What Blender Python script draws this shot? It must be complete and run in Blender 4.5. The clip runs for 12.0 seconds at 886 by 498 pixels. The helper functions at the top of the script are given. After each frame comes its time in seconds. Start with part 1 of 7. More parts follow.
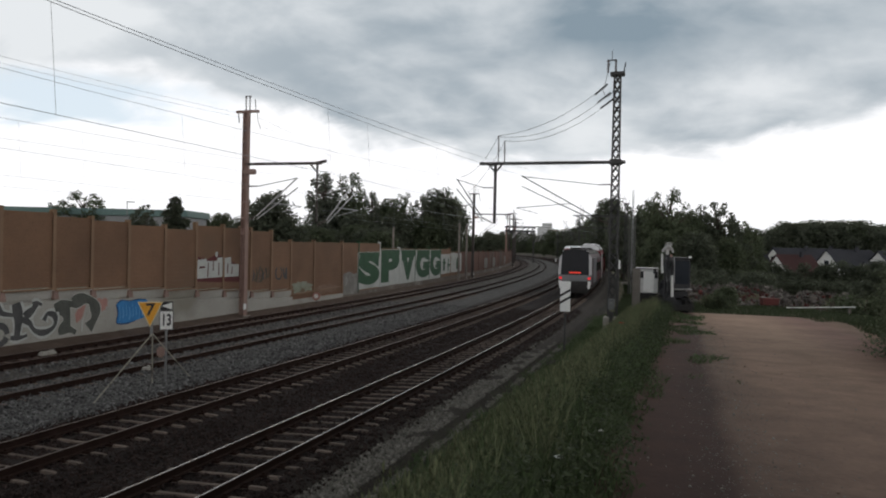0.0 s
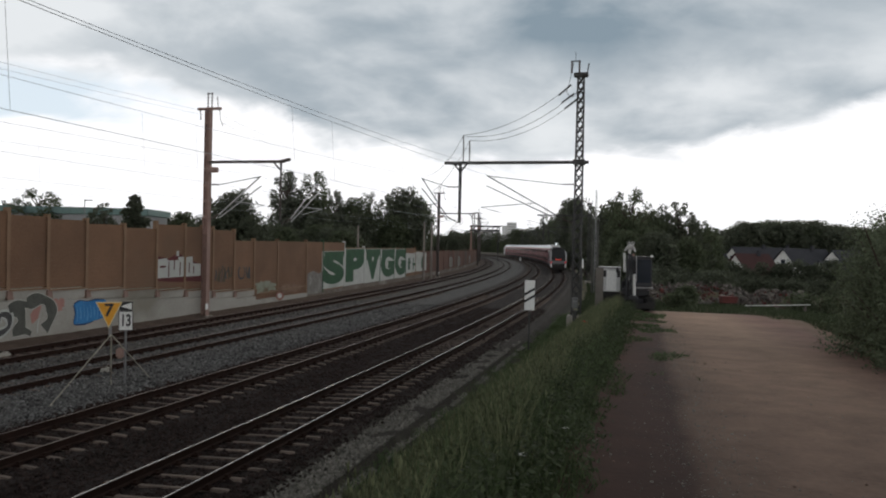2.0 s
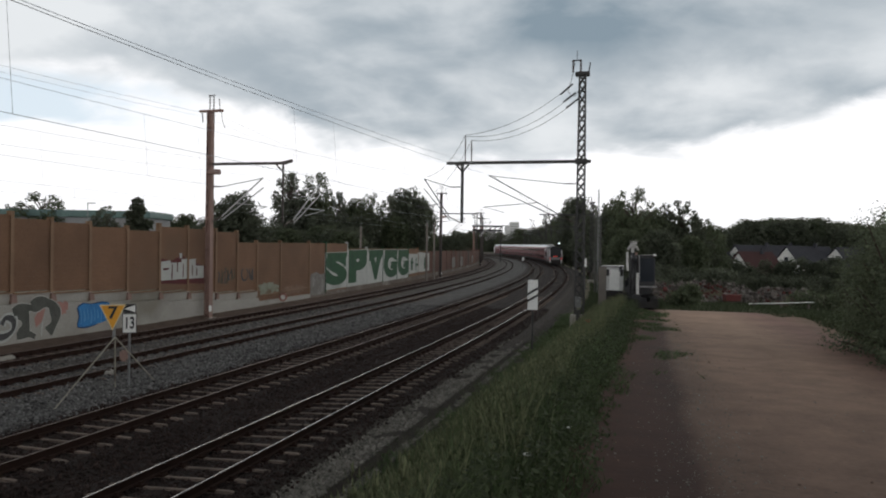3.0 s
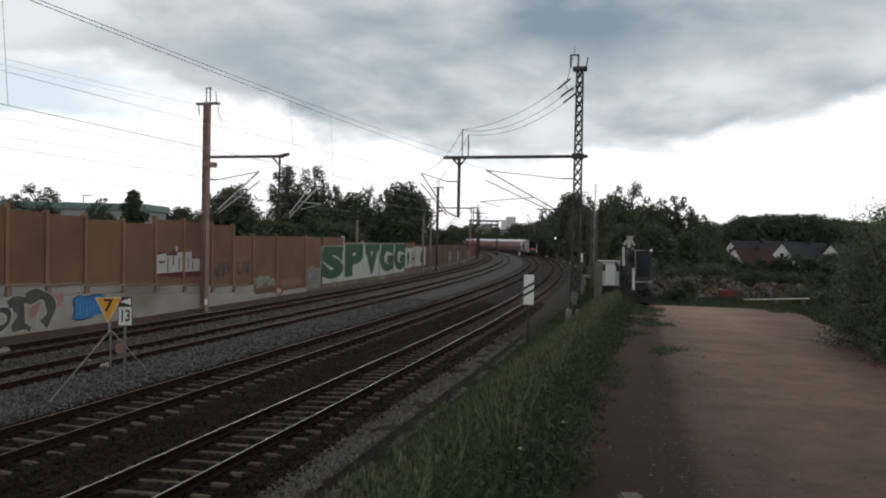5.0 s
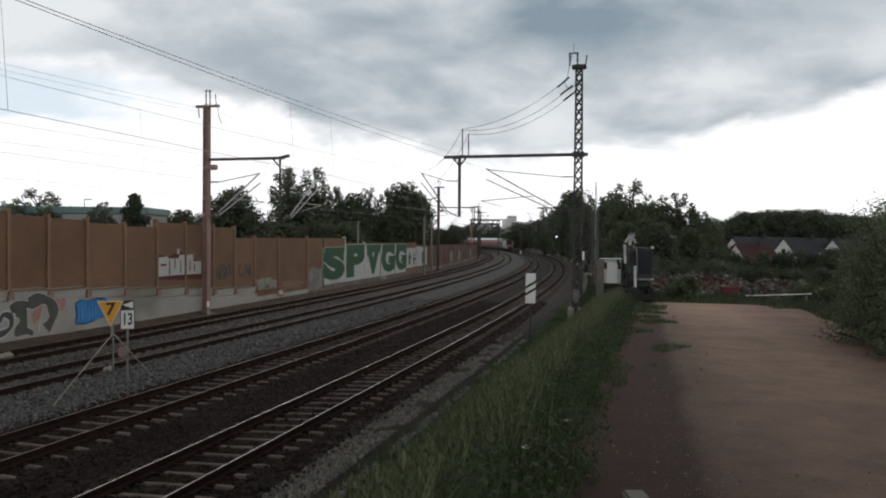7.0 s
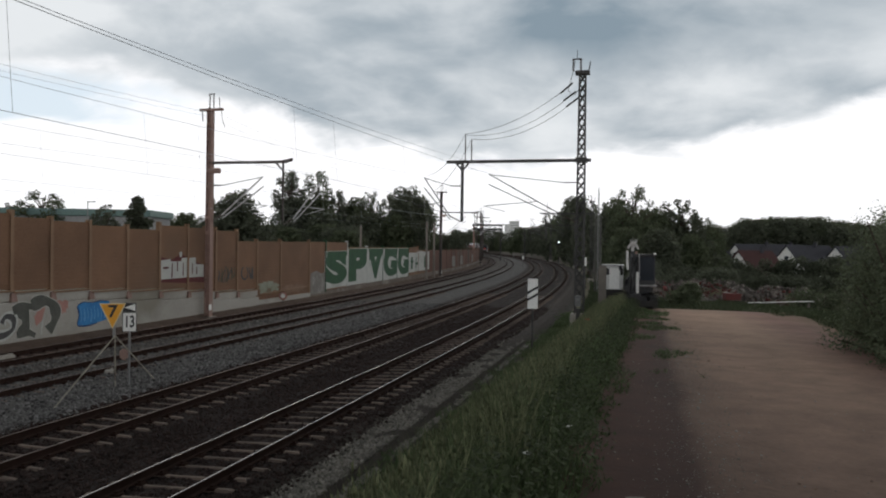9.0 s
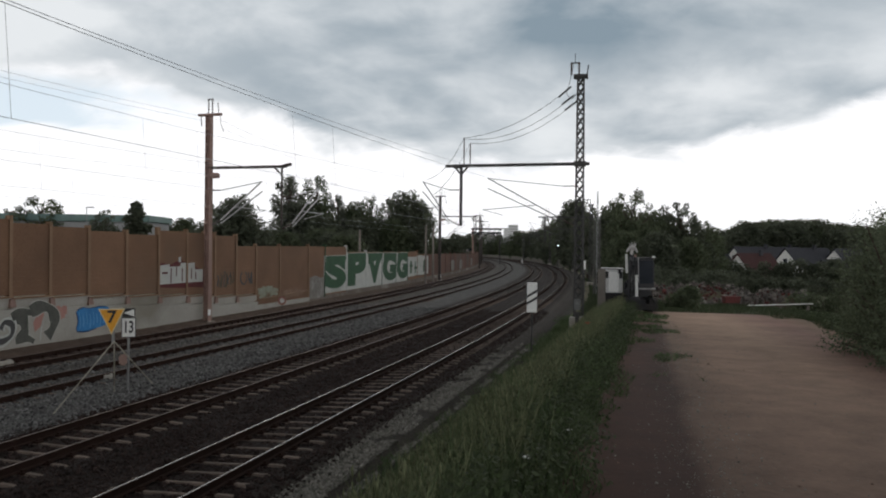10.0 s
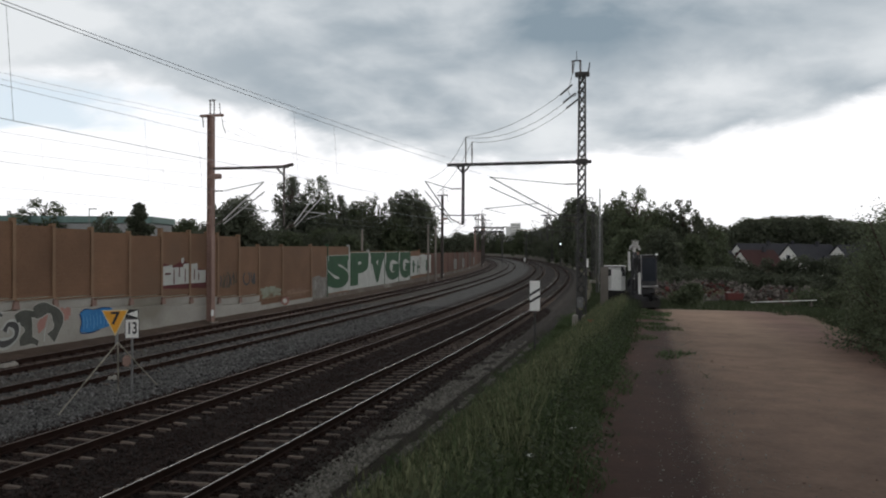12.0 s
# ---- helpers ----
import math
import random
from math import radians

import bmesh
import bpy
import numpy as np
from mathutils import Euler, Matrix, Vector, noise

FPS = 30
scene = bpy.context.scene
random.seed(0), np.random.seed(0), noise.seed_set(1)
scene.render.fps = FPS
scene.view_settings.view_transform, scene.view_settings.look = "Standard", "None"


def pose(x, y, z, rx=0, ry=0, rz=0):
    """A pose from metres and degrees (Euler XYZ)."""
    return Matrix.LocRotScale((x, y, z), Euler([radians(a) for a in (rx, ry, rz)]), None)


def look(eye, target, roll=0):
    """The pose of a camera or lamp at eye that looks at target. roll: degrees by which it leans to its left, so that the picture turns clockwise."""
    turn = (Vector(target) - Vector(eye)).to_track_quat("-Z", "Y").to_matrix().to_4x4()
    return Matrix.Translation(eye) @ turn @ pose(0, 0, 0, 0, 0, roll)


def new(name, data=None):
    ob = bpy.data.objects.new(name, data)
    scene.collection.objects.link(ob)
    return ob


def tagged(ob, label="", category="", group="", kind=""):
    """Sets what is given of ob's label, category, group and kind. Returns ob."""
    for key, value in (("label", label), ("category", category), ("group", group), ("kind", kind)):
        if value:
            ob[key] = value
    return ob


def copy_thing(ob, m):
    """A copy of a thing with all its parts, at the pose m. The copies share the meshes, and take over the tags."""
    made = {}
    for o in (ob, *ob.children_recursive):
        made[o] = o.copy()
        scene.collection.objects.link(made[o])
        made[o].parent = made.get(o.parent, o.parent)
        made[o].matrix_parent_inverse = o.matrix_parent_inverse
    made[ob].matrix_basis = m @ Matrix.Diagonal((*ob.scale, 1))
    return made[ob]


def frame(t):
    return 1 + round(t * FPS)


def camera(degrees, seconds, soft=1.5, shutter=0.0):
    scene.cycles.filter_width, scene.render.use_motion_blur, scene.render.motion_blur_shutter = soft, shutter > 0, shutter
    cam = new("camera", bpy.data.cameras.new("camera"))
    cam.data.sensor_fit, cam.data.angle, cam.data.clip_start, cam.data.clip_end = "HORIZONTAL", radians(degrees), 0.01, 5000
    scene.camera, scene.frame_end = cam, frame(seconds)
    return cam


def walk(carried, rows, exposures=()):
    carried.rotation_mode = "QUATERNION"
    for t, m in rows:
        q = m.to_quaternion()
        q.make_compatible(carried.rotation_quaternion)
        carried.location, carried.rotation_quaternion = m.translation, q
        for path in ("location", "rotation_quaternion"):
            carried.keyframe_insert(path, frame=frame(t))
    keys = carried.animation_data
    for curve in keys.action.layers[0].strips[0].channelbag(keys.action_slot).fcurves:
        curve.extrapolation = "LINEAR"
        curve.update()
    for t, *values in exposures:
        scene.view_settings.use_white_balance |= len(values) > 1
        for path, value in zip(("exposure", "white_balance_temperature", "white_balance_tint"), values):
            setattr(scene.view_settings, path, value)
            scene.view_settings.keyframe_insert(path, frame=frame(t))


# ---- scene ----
# ---------- camera ----------
EYE = (0.0, 0.0, 4.25)
TURNS = [
    (0, 2.449, -0.342, -1.239), (0.5, 2.093, -0.487, -1.285), (1, 0.655, -0.268, -1.355),
    (1.5, 0.217, -0.603, -1.480), (2, -0.270, -0.346, -1.258), (2.5, -0.581, -0.478, -1.234),
    (3, -0.065, -0.333, -0.827), (5, -0.343, -0.769, -1.122), (5.5, -0.287, -0.717, -0.719),
    (6, -0.563, -0.777, -0.850), (6.5, -0.363, -0.970, -0.539), (7, -0.250, -0.793, -0.445),
    (9, -0.065, -0.423, -0.847), (9.5, -0.091, -0.120, -0.672), (10, -0.137, -0.109, -0.608),
    (10.5, 0.000, -0.110, -0.600), (11, -0.255, 0.158, -0.589), (11.5, -0.260, -0.011, -0.819),
    (12, 0.051, -0.188, -0.192)]
cam = camera(62.0, 12.0, soft=2.0)
walk(cam, [(t, pose(*EYE, 90 + p, r, y)) for t, y, p, r in TURNS])

# ---------- world, sun, exposure ----------
scene.view_settings.exposure = 0.0
SUN_AZ, SUN_EL = radians(24), radians(28)      # azimuth to the right of +y


def build_world():
    w = bpy.data.worlds.new("world")
    scene.world = w
    w.use_nodes = True
    nt = w.node_tree
    nt.nodes.clear()

    def N(kind, **kw):
        n = nt.nodes.new(kind)
        for k, v in kw.items():
            if k in ("operation", "sky_type", "sun_disc", "sun_elevation", "sun_rotation", "interpolation_type", "data_type", "noise_dimensions"):
                setattr(n, k, v)
            else:
                n.inputs[int(k[1:])].default_value = v
        return n

    def L(a, b, i=0, o=0):
        nt.links.new(a.outputs[o], b.inputs[i])

    def M(op, a, b=None):
        n = N("ShaderNodeMath", operation=op)
        for i, v in enumerate((a, b)):
            if v is None:
                continue
            if isinstance(v, (int, float)):
                n.inputs[i].default_value = v
            else:
                L(v, n, i)
        return n

    def ramp(v, lo, hi, a=0.0, b=1.0):
        n = N("ShaderNodeMapRange", interpolation_type="SMOOTHSTEP")
        L(v, n, 0)
        for i, x in enumerate((lo, hi, a, b)):
            n.inputs[i + 1].default_value = x
        return n

    def mix(fac, a, b):
        n = nt.nodes.new("ShaderNodeMix")
        n.data_type = "RGBA"
        if isinstance(fac, float):
            n.inputs[0].default_value = fac
        else:
            L(fac, n, 0)
        for i, v in ((6, a), (7, b)):
            if isinstance(v, tuple):
                n.inputs[i].default_value = (*v, 1)
            else:
                nt.links.new(v.outputs[2 if v.bl_idname == "ShaderNodeMix" else 0], n.inputs[i])
        return n

    tc = nt.nodes.new("ShaderNodeTexCoord")
    sep = nt.nodes.new("ShaderNodeSeparateXYZ")
    L(tc, sep)
    x = M("ADD", 0.0); nt.links.new(sep.outputs[0], x.inputs[1])
    y = M("ADD", 0.0); nt.links.new(sep.outputs[1], y.inputs[1])
    z = M("ADD", 0.0); nt.links.new(sep.outputs[2], z.inputs[1])
    el = M("MULTIPLY", M("ARCSINE", z), 57.296)
    az = M("MULTIPLY", M("ARCTAN2", x, y), 57.296)
    # cloud plane seen in perspective
    den = M("ADD", M("MAXIMUM", z, 0.0), 0.34)
    cx, cy = M("DIVIDE", x, den), M("DIVIDE", y, den)
    comb = nt.nodes.new("ShaderNodeCombineXYZ")
    L(cx, comb, 0); L(cy, comb, 1)

    def cloud(scale, detail, rough, off):
        mp = nt.nodes.new("ShaderNodeMapping")
        mp.inputs[1].default_value = off
        L(comb, mp)
        n = nt.nodes.new("ShaderNodeTexNoise")
        n.inputs["Scale"].default_value, n.inputs["Detail"].default_value, n.inputs["Roughness"].default_value = scale, detail, rough
        n.inputs["Distortion"].default_value = 0.3
        nt.links.new(mp.outputs[0], n.inputs["Vector"])
        return n

    big, fine = cloud(1.7, 5, 0.5, (5.4, 2.1, 0)), cloud(4.5, 8, 0.57, (0.7, 5.2, 0))
    # lower edge of the cloud deck, in degrees of elevation; it lifts towards the right
    lift = M("ADD", ramp(az, 15, 40, 0.0, 4.2), ramp(az, -6, -26, 0.0, 4.2))
    # unseen: the clearing is made to rise sideways and behind, lighting camera-facing surfaces
    lift = M("ADD", lift, M("ADD", ramp(az, 40, 150, 0.0, 22.0), ramp(az, -60, -170, 0.0, 18.0)))
    edge = M("ADD", lift, 7.0)
    h = M("SUBTRACT", el, edge)
    h = M("ADD", h, M("MULTIPLY", M("SUBTRACT", big, 0.5), 7.0))
    h = M("ADD", h, M("MULTIPLY", M("SUBTRACT", fine, 0.5), 4.5))
    deck = ramp(h, -0.7, 1.0)
    # torn bands drawn out along the wind
    wind = nt.nodes.new("ShaderNodeMapping")
    wind.inputs[1].default_value, wind.inputs[2].default_value, wind.inputs[3].default_value = (1.3, 2.6, 0), (0, 0, radians(28)), (1.0, 1.45, 1.0)
    L(comb, wind)
    bands = nt.nodes.new("ShaderNodeTexNoise")
    bands.inputs["Scale"].default_value, bands.inputs["Detail"].default_value, bands.inputs["Roughness"].default_value, bands.inputs["Distortion"].default_value = 2.6, 7, 0.5, 0.35
    nt.links.new(wind.outputs[0], bands.inputs["Vector"])
    mass = M("ADD", M("MULTIPLY", big, 0.45), M("ADD", M("MULTIPLY", bands, 0.3), M("MULTIPLY", fine, 0.25)))
    shade = ramp(mass, 0.34, 0.64)
    light = M("MINIMUM", M("ADD", M("MULTIPLY", shade, 0.86), ramp(az, -3, -27, 0.0, 0.3)), 1.0)
    # a darker bank hangs higher up on the right
    bank = M("MULTIPLY", ramp(M("ADD", el, M("MULTIPLY", M("SUBTRACT", fine, 0.5), 7.0)), 12.5, 17.0, 0.0, 0.36), ramp(az, -6, 8, 0.0, 1.0))
    light = M("MAXIMUM", M("SUBTRACT", M("ADD", light, 0.13), bank), 0.0)
    light = M("MINIMUM", light, 1.0)
    grey = mix(light, (0.245, 0.315, 0.375), (0.8, 0.83, 0.855))
    # the unseen deck overhead is dimmed, to take light off the ground
    overhead_dim = ramp(el, 18, 46, 1.0, 0.22)
    dim = nt.nodes.new("ShaderNodeVectorMath"); dim.operation = "SCALE"
    nt.links.new(grey.outputs[2], dim.inputs[0]); nt.links.new(overhead_dim.outputs[0], dim.inputs["Scale"])
    grey = dim
    sky = N("ShaderNodeTexSky", sky_type="NISHITA", sun_disc=False, sun_elevation=SUN_EL, sun_rotation=SUN_AZ)
    clear = mix(0.35, (0.60, 0.80, 0.96), (1.0, 1.0, 1.0))
    sc = nt.nodes.new("ShaderNodeVectorMath"); sc.operation = "SCALE"
    L(sky, sc); sc.inputs["Scale"].default_value = 0.09
    blue = mix(0.75, sc, clear)
    # one rent in the cloud low on the left shows blue
    low = M("ADD", el, M("MULTIPLY", M("SUBTRACT", bands, 0.5), 5.0))
    rent = M("MULTIPLY", M("MULTIPLY", ramp(low, 7.6, 8.8), ramp(low, 11.8, 10.6)), ramp(M("ADD", az, M("MULTIPLY", M("SUBTRACT", fine, 0.5), 16.0)), -18, -25))
    haze = mix(M("MULTIPLY", rent, 0.8), (1.08, 1.08, 1.1), blue)
    out = mix(deck, haze, grey)
    bg, wo = nt.nodes.new("ShaderNodeBackground"), nt.nodes.new("ShaderNodeOutputWorld")
    nt.links.new(out.outputs[2], bg.inputs[0])
    bg.inputs[1].default_value = 1.0
    L(bg, wo)


build_world()
sun = new("sun", bpy.data.lights.new("sun", "SUN"))
sun.data.energy, sun.data.angle, sun.data.color = 0.5, radians(25), (1.0, 0.95, 0.88)
sun.matrix_world = look((0, 0, 30), (-30 * math.sin(SUN_AZ) * math.cos(SUN_EL), -30 * math.cos(SUN_AZ) * math.cos(SUN_EL), 30 - 30 * math.sin(SUN_EL)))


# ---------- materials ----------
def mat(name, c1, c2, rough=0.8, metal=0.0, scale=3.0, fine=40.0, bump=0.3, spots=None, dist=0.02, spec=0.4, rnd=0.0, island=0.0, thin=0.0):
    """Colour varied by a coarse and a fine noise, with a fine relief; spots: a third colour in patches."""
    m = bpy.data.materials.new(name)
    m.use_nodes = True
    nt = m.node_tree
    b = nt.nodes["Principled BSDF"]
    tc = nt.nodes.new("ShaderNodeTexCoord")

    def noise_node(s, detail=5):
        n = nt.nodes.new("ShaderNodeTexNoise")
        n.inputs["Scale"].default_value, n.inputs["Detail"].default_value = s, detail
        nt.links.new(tc.outputs["Object"], n.inputs["Vector"])
        return n

    def mixc(fac, a, bb):
        n = nt.nodes.new("ShaderNodeMix")
        n.data_type = "RGBA"
        nt.links.new(fac, n.inputs[0])
        for i, v in ((6, a), (7, bb)):
            if isinstance(v, tuple):
                n.inputs[i].default_value = (*v, 1)
            else:
                nt.links.new(v, n.inputs[i])
        return n.outputs[2]

    def step(v, lo, hi):
        n = nt.nodes.new("ShaderNodeMapRange")
        nt.links.new(v, n.inputs[0])
        n.inputs[1].default_value, n.inputs[2].default_value = lo, hi
        return n.outputs[0]

    a, f = noise_node(scale), noise_node(fine)
    col = mixc(step(a.outputs[0], 0.3, 0.7), c1, c2)
    dark = tuple(x * 0.62 for x in c1)
    col = mixc(step(f.outputs[0], 0.5, 0.8), col, dark)
    if spots:
        sp = noise_node(scale * 0.37, 7)
        col = mixc(step(sp.outputs[0], 0.55, 0.68), col, spots)
    if rnd or island:
        src = nt.nodes.new("ShaderNodeObjectInfo").outputs["Random"] if rnd else nt.nodes.new("ShaderNodeNewGeometry").outputs["Random Per Island"]
        hsv = nt.nodes.new("ShaderNodeHueSaturation")
        mr = nt.nodes.new("ShaderNodeMapRange")
        nt.links.new(src, mr.inputs[0])
        mr.inputs[3].default_value, mr.inputs[4].default_value = 1 - (rnd or island), 1 + (rnd or island)
        nt.links.new(mr.outputs[0], hsv.inputs["Value"])
        nt.links.new(col, hsv.inputs["Color"])
        col = hsv.outputs[0]
    nt.links.new(col, b.inputs["Base Color"])
    b.inputs["Roughness"].default_value, b.inputs["Metallic"].default_value = rough, metal
    b.inputs["Specular IOR Level"].default_value = spec
    if bump:
        bp = nt.nodes.new("ShaderNodeBump")
        bp.inputs["Strength"].default_value, bp.inputs["Distance"].default_value = bump, dist
        nt.links.new(f.outputs[0], bp.inputs["Height"])
        nt.links.new(bp.outputs[0], b.inputs["Normal"])
    if thin:
        # thin leaves let light through
        tr, ms = nt.nodes.new("ShaderNodeBsdfTranslucent"), nt.nodes.new("ShaderNodeMixShader")
        nt.links.new(col, tr.inputs[0])
        ms.inputs[0].default_value = thin
        nt.links.new(b.outputs[0], ms.inputs[1])
        nt.links.new(tr.outputs[0], ms.inputs[2])
        nt.links.new(ms.outputs[0], nt.nodes["Material Output"].inputs[0])
    return m


def glow(name, color, strength):
    m = bpy.data.materials.new(name)
    m.use_nodes = True
    b = m.node_tree.nodes["Principled BSDF"]
    b.inputs["Base Color"].default_value = (*color, 1)
    b.inputs["Emission Color"].default_value, b.inputs["Emission Strength"].default_value = (*color, 1), strength
    return m


def across(name, stops, rough, scale, fine, bump, dist, wobble, along=()):
    """A ground material whose colour changes across its strip: stops of (metres across, colour), read from the UV map."""
    m = mat(name, (0.1, 0.1, 0.1), (0.1, 0.1, 0.1), rough, 0, scale, fine, bump, dist=dist, spec=0.25)
    nt = m.node_tree
    b = nt.nodes["Principled BSDF"]
    uv = nt.nodes.new("ShaderNodeUVMap")
    sep = nt.nodes.new("ShaderNodeSeparateXYZ")
    nt.links.new(uv.outputs[0], sep.inputs[0])
    tc = nt.nodes.new("ShaderNodeTexCoord")

    def nz(s, d=6):
        n = nt.nodes.new("ShaderNodeTexNoise")
        n.inputs["Scale"].default_value, n.inputs["Detail"].default_value = s, d
        nt.links.new(tc.outputs["Object"], n.inputs["Vector"])
        return n.outputs[0]

    def ma(op, p, q):
        n = nt.nodes.new("ShaderNodeMath")
        n.operation = op
        for i, v in enumerate((p, q)):
            if isinstance(v, (int, float)):
                n.inputs[i].default_value = v
            else:
                nt.links.new(v, n.inputs[i])
        return n.outputs[0]
    u = ma("ADD", sep.outputs[0], ma("MULTIPLY", ma("SUBTRACT", nz(0.7), 0.5), wobble))
    lo, hi = stops[0][0], stops[-1][0]
    fac = ma("DIVIDE", ma("SUBTRACT", u, lo), hi - lo)
    cr = nt.nodes.new("ShaderNodeValToRGB")
    nt.links.new(fac, cr.inputs[0])
    els = cr.color_ramp.elements
    while len(els) < len(stops):
        els.new(0.5)
    for e, (p, c) in zip(els, stops):
        e.position, e.color = (p - lo) / (hi - lo), (*c, 1)
    col = cr.outputs[0]
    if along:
        # a tint by metres along the strip: from the first colour to the second
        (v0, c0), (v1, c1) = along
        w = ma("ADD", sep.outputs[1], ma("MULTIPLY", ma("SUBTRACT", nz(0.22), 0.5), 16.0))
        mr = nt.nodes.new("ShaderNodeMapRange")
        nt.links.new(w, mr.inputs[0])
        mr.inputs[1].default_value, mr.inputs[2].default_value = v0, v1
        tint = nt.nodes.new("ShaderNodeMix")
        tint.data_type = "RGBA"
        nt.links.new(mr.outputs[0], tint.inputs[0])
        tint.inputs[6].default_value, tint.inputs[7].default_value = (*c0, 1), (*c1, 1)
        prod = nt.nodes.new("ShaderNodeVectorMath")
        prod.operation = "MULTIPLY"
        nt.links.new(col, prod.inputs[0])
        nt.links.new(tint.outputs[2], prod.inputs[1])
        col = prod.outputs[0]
    v = ma("ADD", ma("ADD", 0.02, ma("MULTIPLY", nz(2.3, 8), 0.76)), ma("ADD", ma("MULTIPLY", nz(scale), 0.75), ma("MULTIPLY", nz(fine, 4), 0.5)))
    mul = nt.nodes.new("ShaderNodeVectorMath")
    mul.operation = "SCALE"
    nt.links.new(col, mul.inputs[0])
    nt.links.new(v, mul.inputs["Scale"])
    nt.links.new(mul.outputs[0], b.inputs["Base Color"])
    return m


BALLAST = across("ballast_stone", [(-16.6, (0.105, 0.074, 0.056)), (-15.2, (0.088, 0.062, 0.049)), (-14.5, (0.044, 0.027, 0.022)), (-12.8, (0.044, 0.029, 0.024)), (-12.3, (0.100, 0.090, 0.080)), (-10.5, (0.116, 0.110, 0.102)),
                                   (-6.6, (0.118, 0.114, 0.110)), (-5.9, (0.038, 0.030, 0.026)), (-2, (0.022, 0.015, 0.013)), (1.55, (0.024, 0.017, 0.014)), (1.9, (0.068, 0.059, 0.050)), (2.1, (0.045, 0.037, 0.031)),
                                   (2.75, (0.045, 0.038, 0.031)), (2.92, (0.032, 0.029, 0.022)), (3.4, (0.048, 0.046, 0.032))], 0.95, 1.2, 22, 1.0, 0.06, 0.5)
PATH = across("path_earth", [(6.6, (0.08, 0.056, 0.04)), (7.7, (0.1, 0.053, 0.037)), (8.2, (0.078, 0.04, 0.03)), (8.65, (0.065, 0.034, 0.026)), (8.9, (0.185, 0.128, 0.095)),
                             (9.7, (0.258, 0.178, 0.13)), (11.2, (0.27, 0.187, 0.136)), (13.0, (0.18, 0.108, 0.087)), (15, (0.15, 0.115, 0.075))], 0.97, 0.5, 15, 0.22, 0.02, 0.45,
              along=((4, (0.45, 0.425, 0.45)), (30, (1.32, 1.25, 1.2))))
EARTH = mat("rough_earth", (0.10, 0.10, 0.05), (0.17, 0.14, 0.09), 0.95, 0, 0.25, 6, 0.6, spots=(0.07, 0.09, 0.03), dist=0.1)
RUST = mat("rail_rust", (0.026, 0.015, 0.012), (0.04, 0.023, 0.018), 0.9, 0, 2, 60, 0.2, spec=0.08)
STEEL = mat("rail_steel", (0.56, 0.51, 0.46), (0.42, 0.38, 0.35), 0.2, 1.0, 0.8, 90, 0.05)
DULLSTEEL = mat("rail_steel_dull", (0.23, 0.19, 0.17), (0.16, 0.12, 0.11), 0.36, 0.85, 1.5, 90, 0.05)
SLEEPER = mat("sleeper_concrete", (0.19, 0.147, 0.12), (0.13, 0.098, 0.08), 0.9, 0, 2.5, 50, 0.3, spots=(0.1, 0.07, 0.055), rnd=0.2)
CONCRETE = mat("wall_concrete", (0.43, 0.41, 0.365), (0.345, 0.325, 0.285), 0.9, 0, 0.7, 18, 0.25, spots=(0.25, 0.23, 0.19))
PANEL = mat("barrier_panel", (0.222, 0.122, 0.071), (0.165, 0.092, 0.054), 0.8, 0, 0.5, 14, 0.2, spots=(0.165, 0.1, 0.062), rnd=0.1)
POST = mat("barrier_post", (0.28, 0.175, 0.105), (0.22, 0.135, 0.082), 0.7, 0.1, 1.0, 30, 0.1)
MASTRED = mat("mast_rust", (0.35, 0.235, 0.195), (0.27, 0.175, 0.145), 0.75, 0.2, 1.5, 30, 0.2)
MASTGREY = mat("mast_grey", (0.085, 0.083, 0.08), (0.055, 0.054, 0.053), 0.7, 0.3, 1.5, 30, 0.2)
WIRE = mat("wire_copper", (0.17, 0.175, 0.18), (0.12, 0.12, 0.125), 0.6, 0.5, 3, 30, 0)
# pale copy of WIRE: the bright sky's glare is put into the colour
GLAREWIRE = mat("wire_glare", (0.42, 0.44, 0.48), (0.35, 0.37, 0.4), 0.5, 0.2, 3, 30, 0)
INSUL = mat("insulator", (0.09, 0.06, 0.05), (0.06, 0.04, 0.035), 0.3, 0, 5, 30, 0)
GALV = mat("galvanised", (0.3, 0.3, 0.3), (0.22, 0.22, 0.22), 0.5, 0.7, 4, 40, 0.05)
WHITEP = mat("white_paint", (0.84, 0.84, 0.81), (0.78, 0.78, 0.75), 0.55, 0, 2.5, 30, 0.05)
BLACKP = mat("black_paint", (0.02, 0.02, 0.02), (0.03, 0.03, 0.03), 0.5, 0, 2, 30, 0.05)


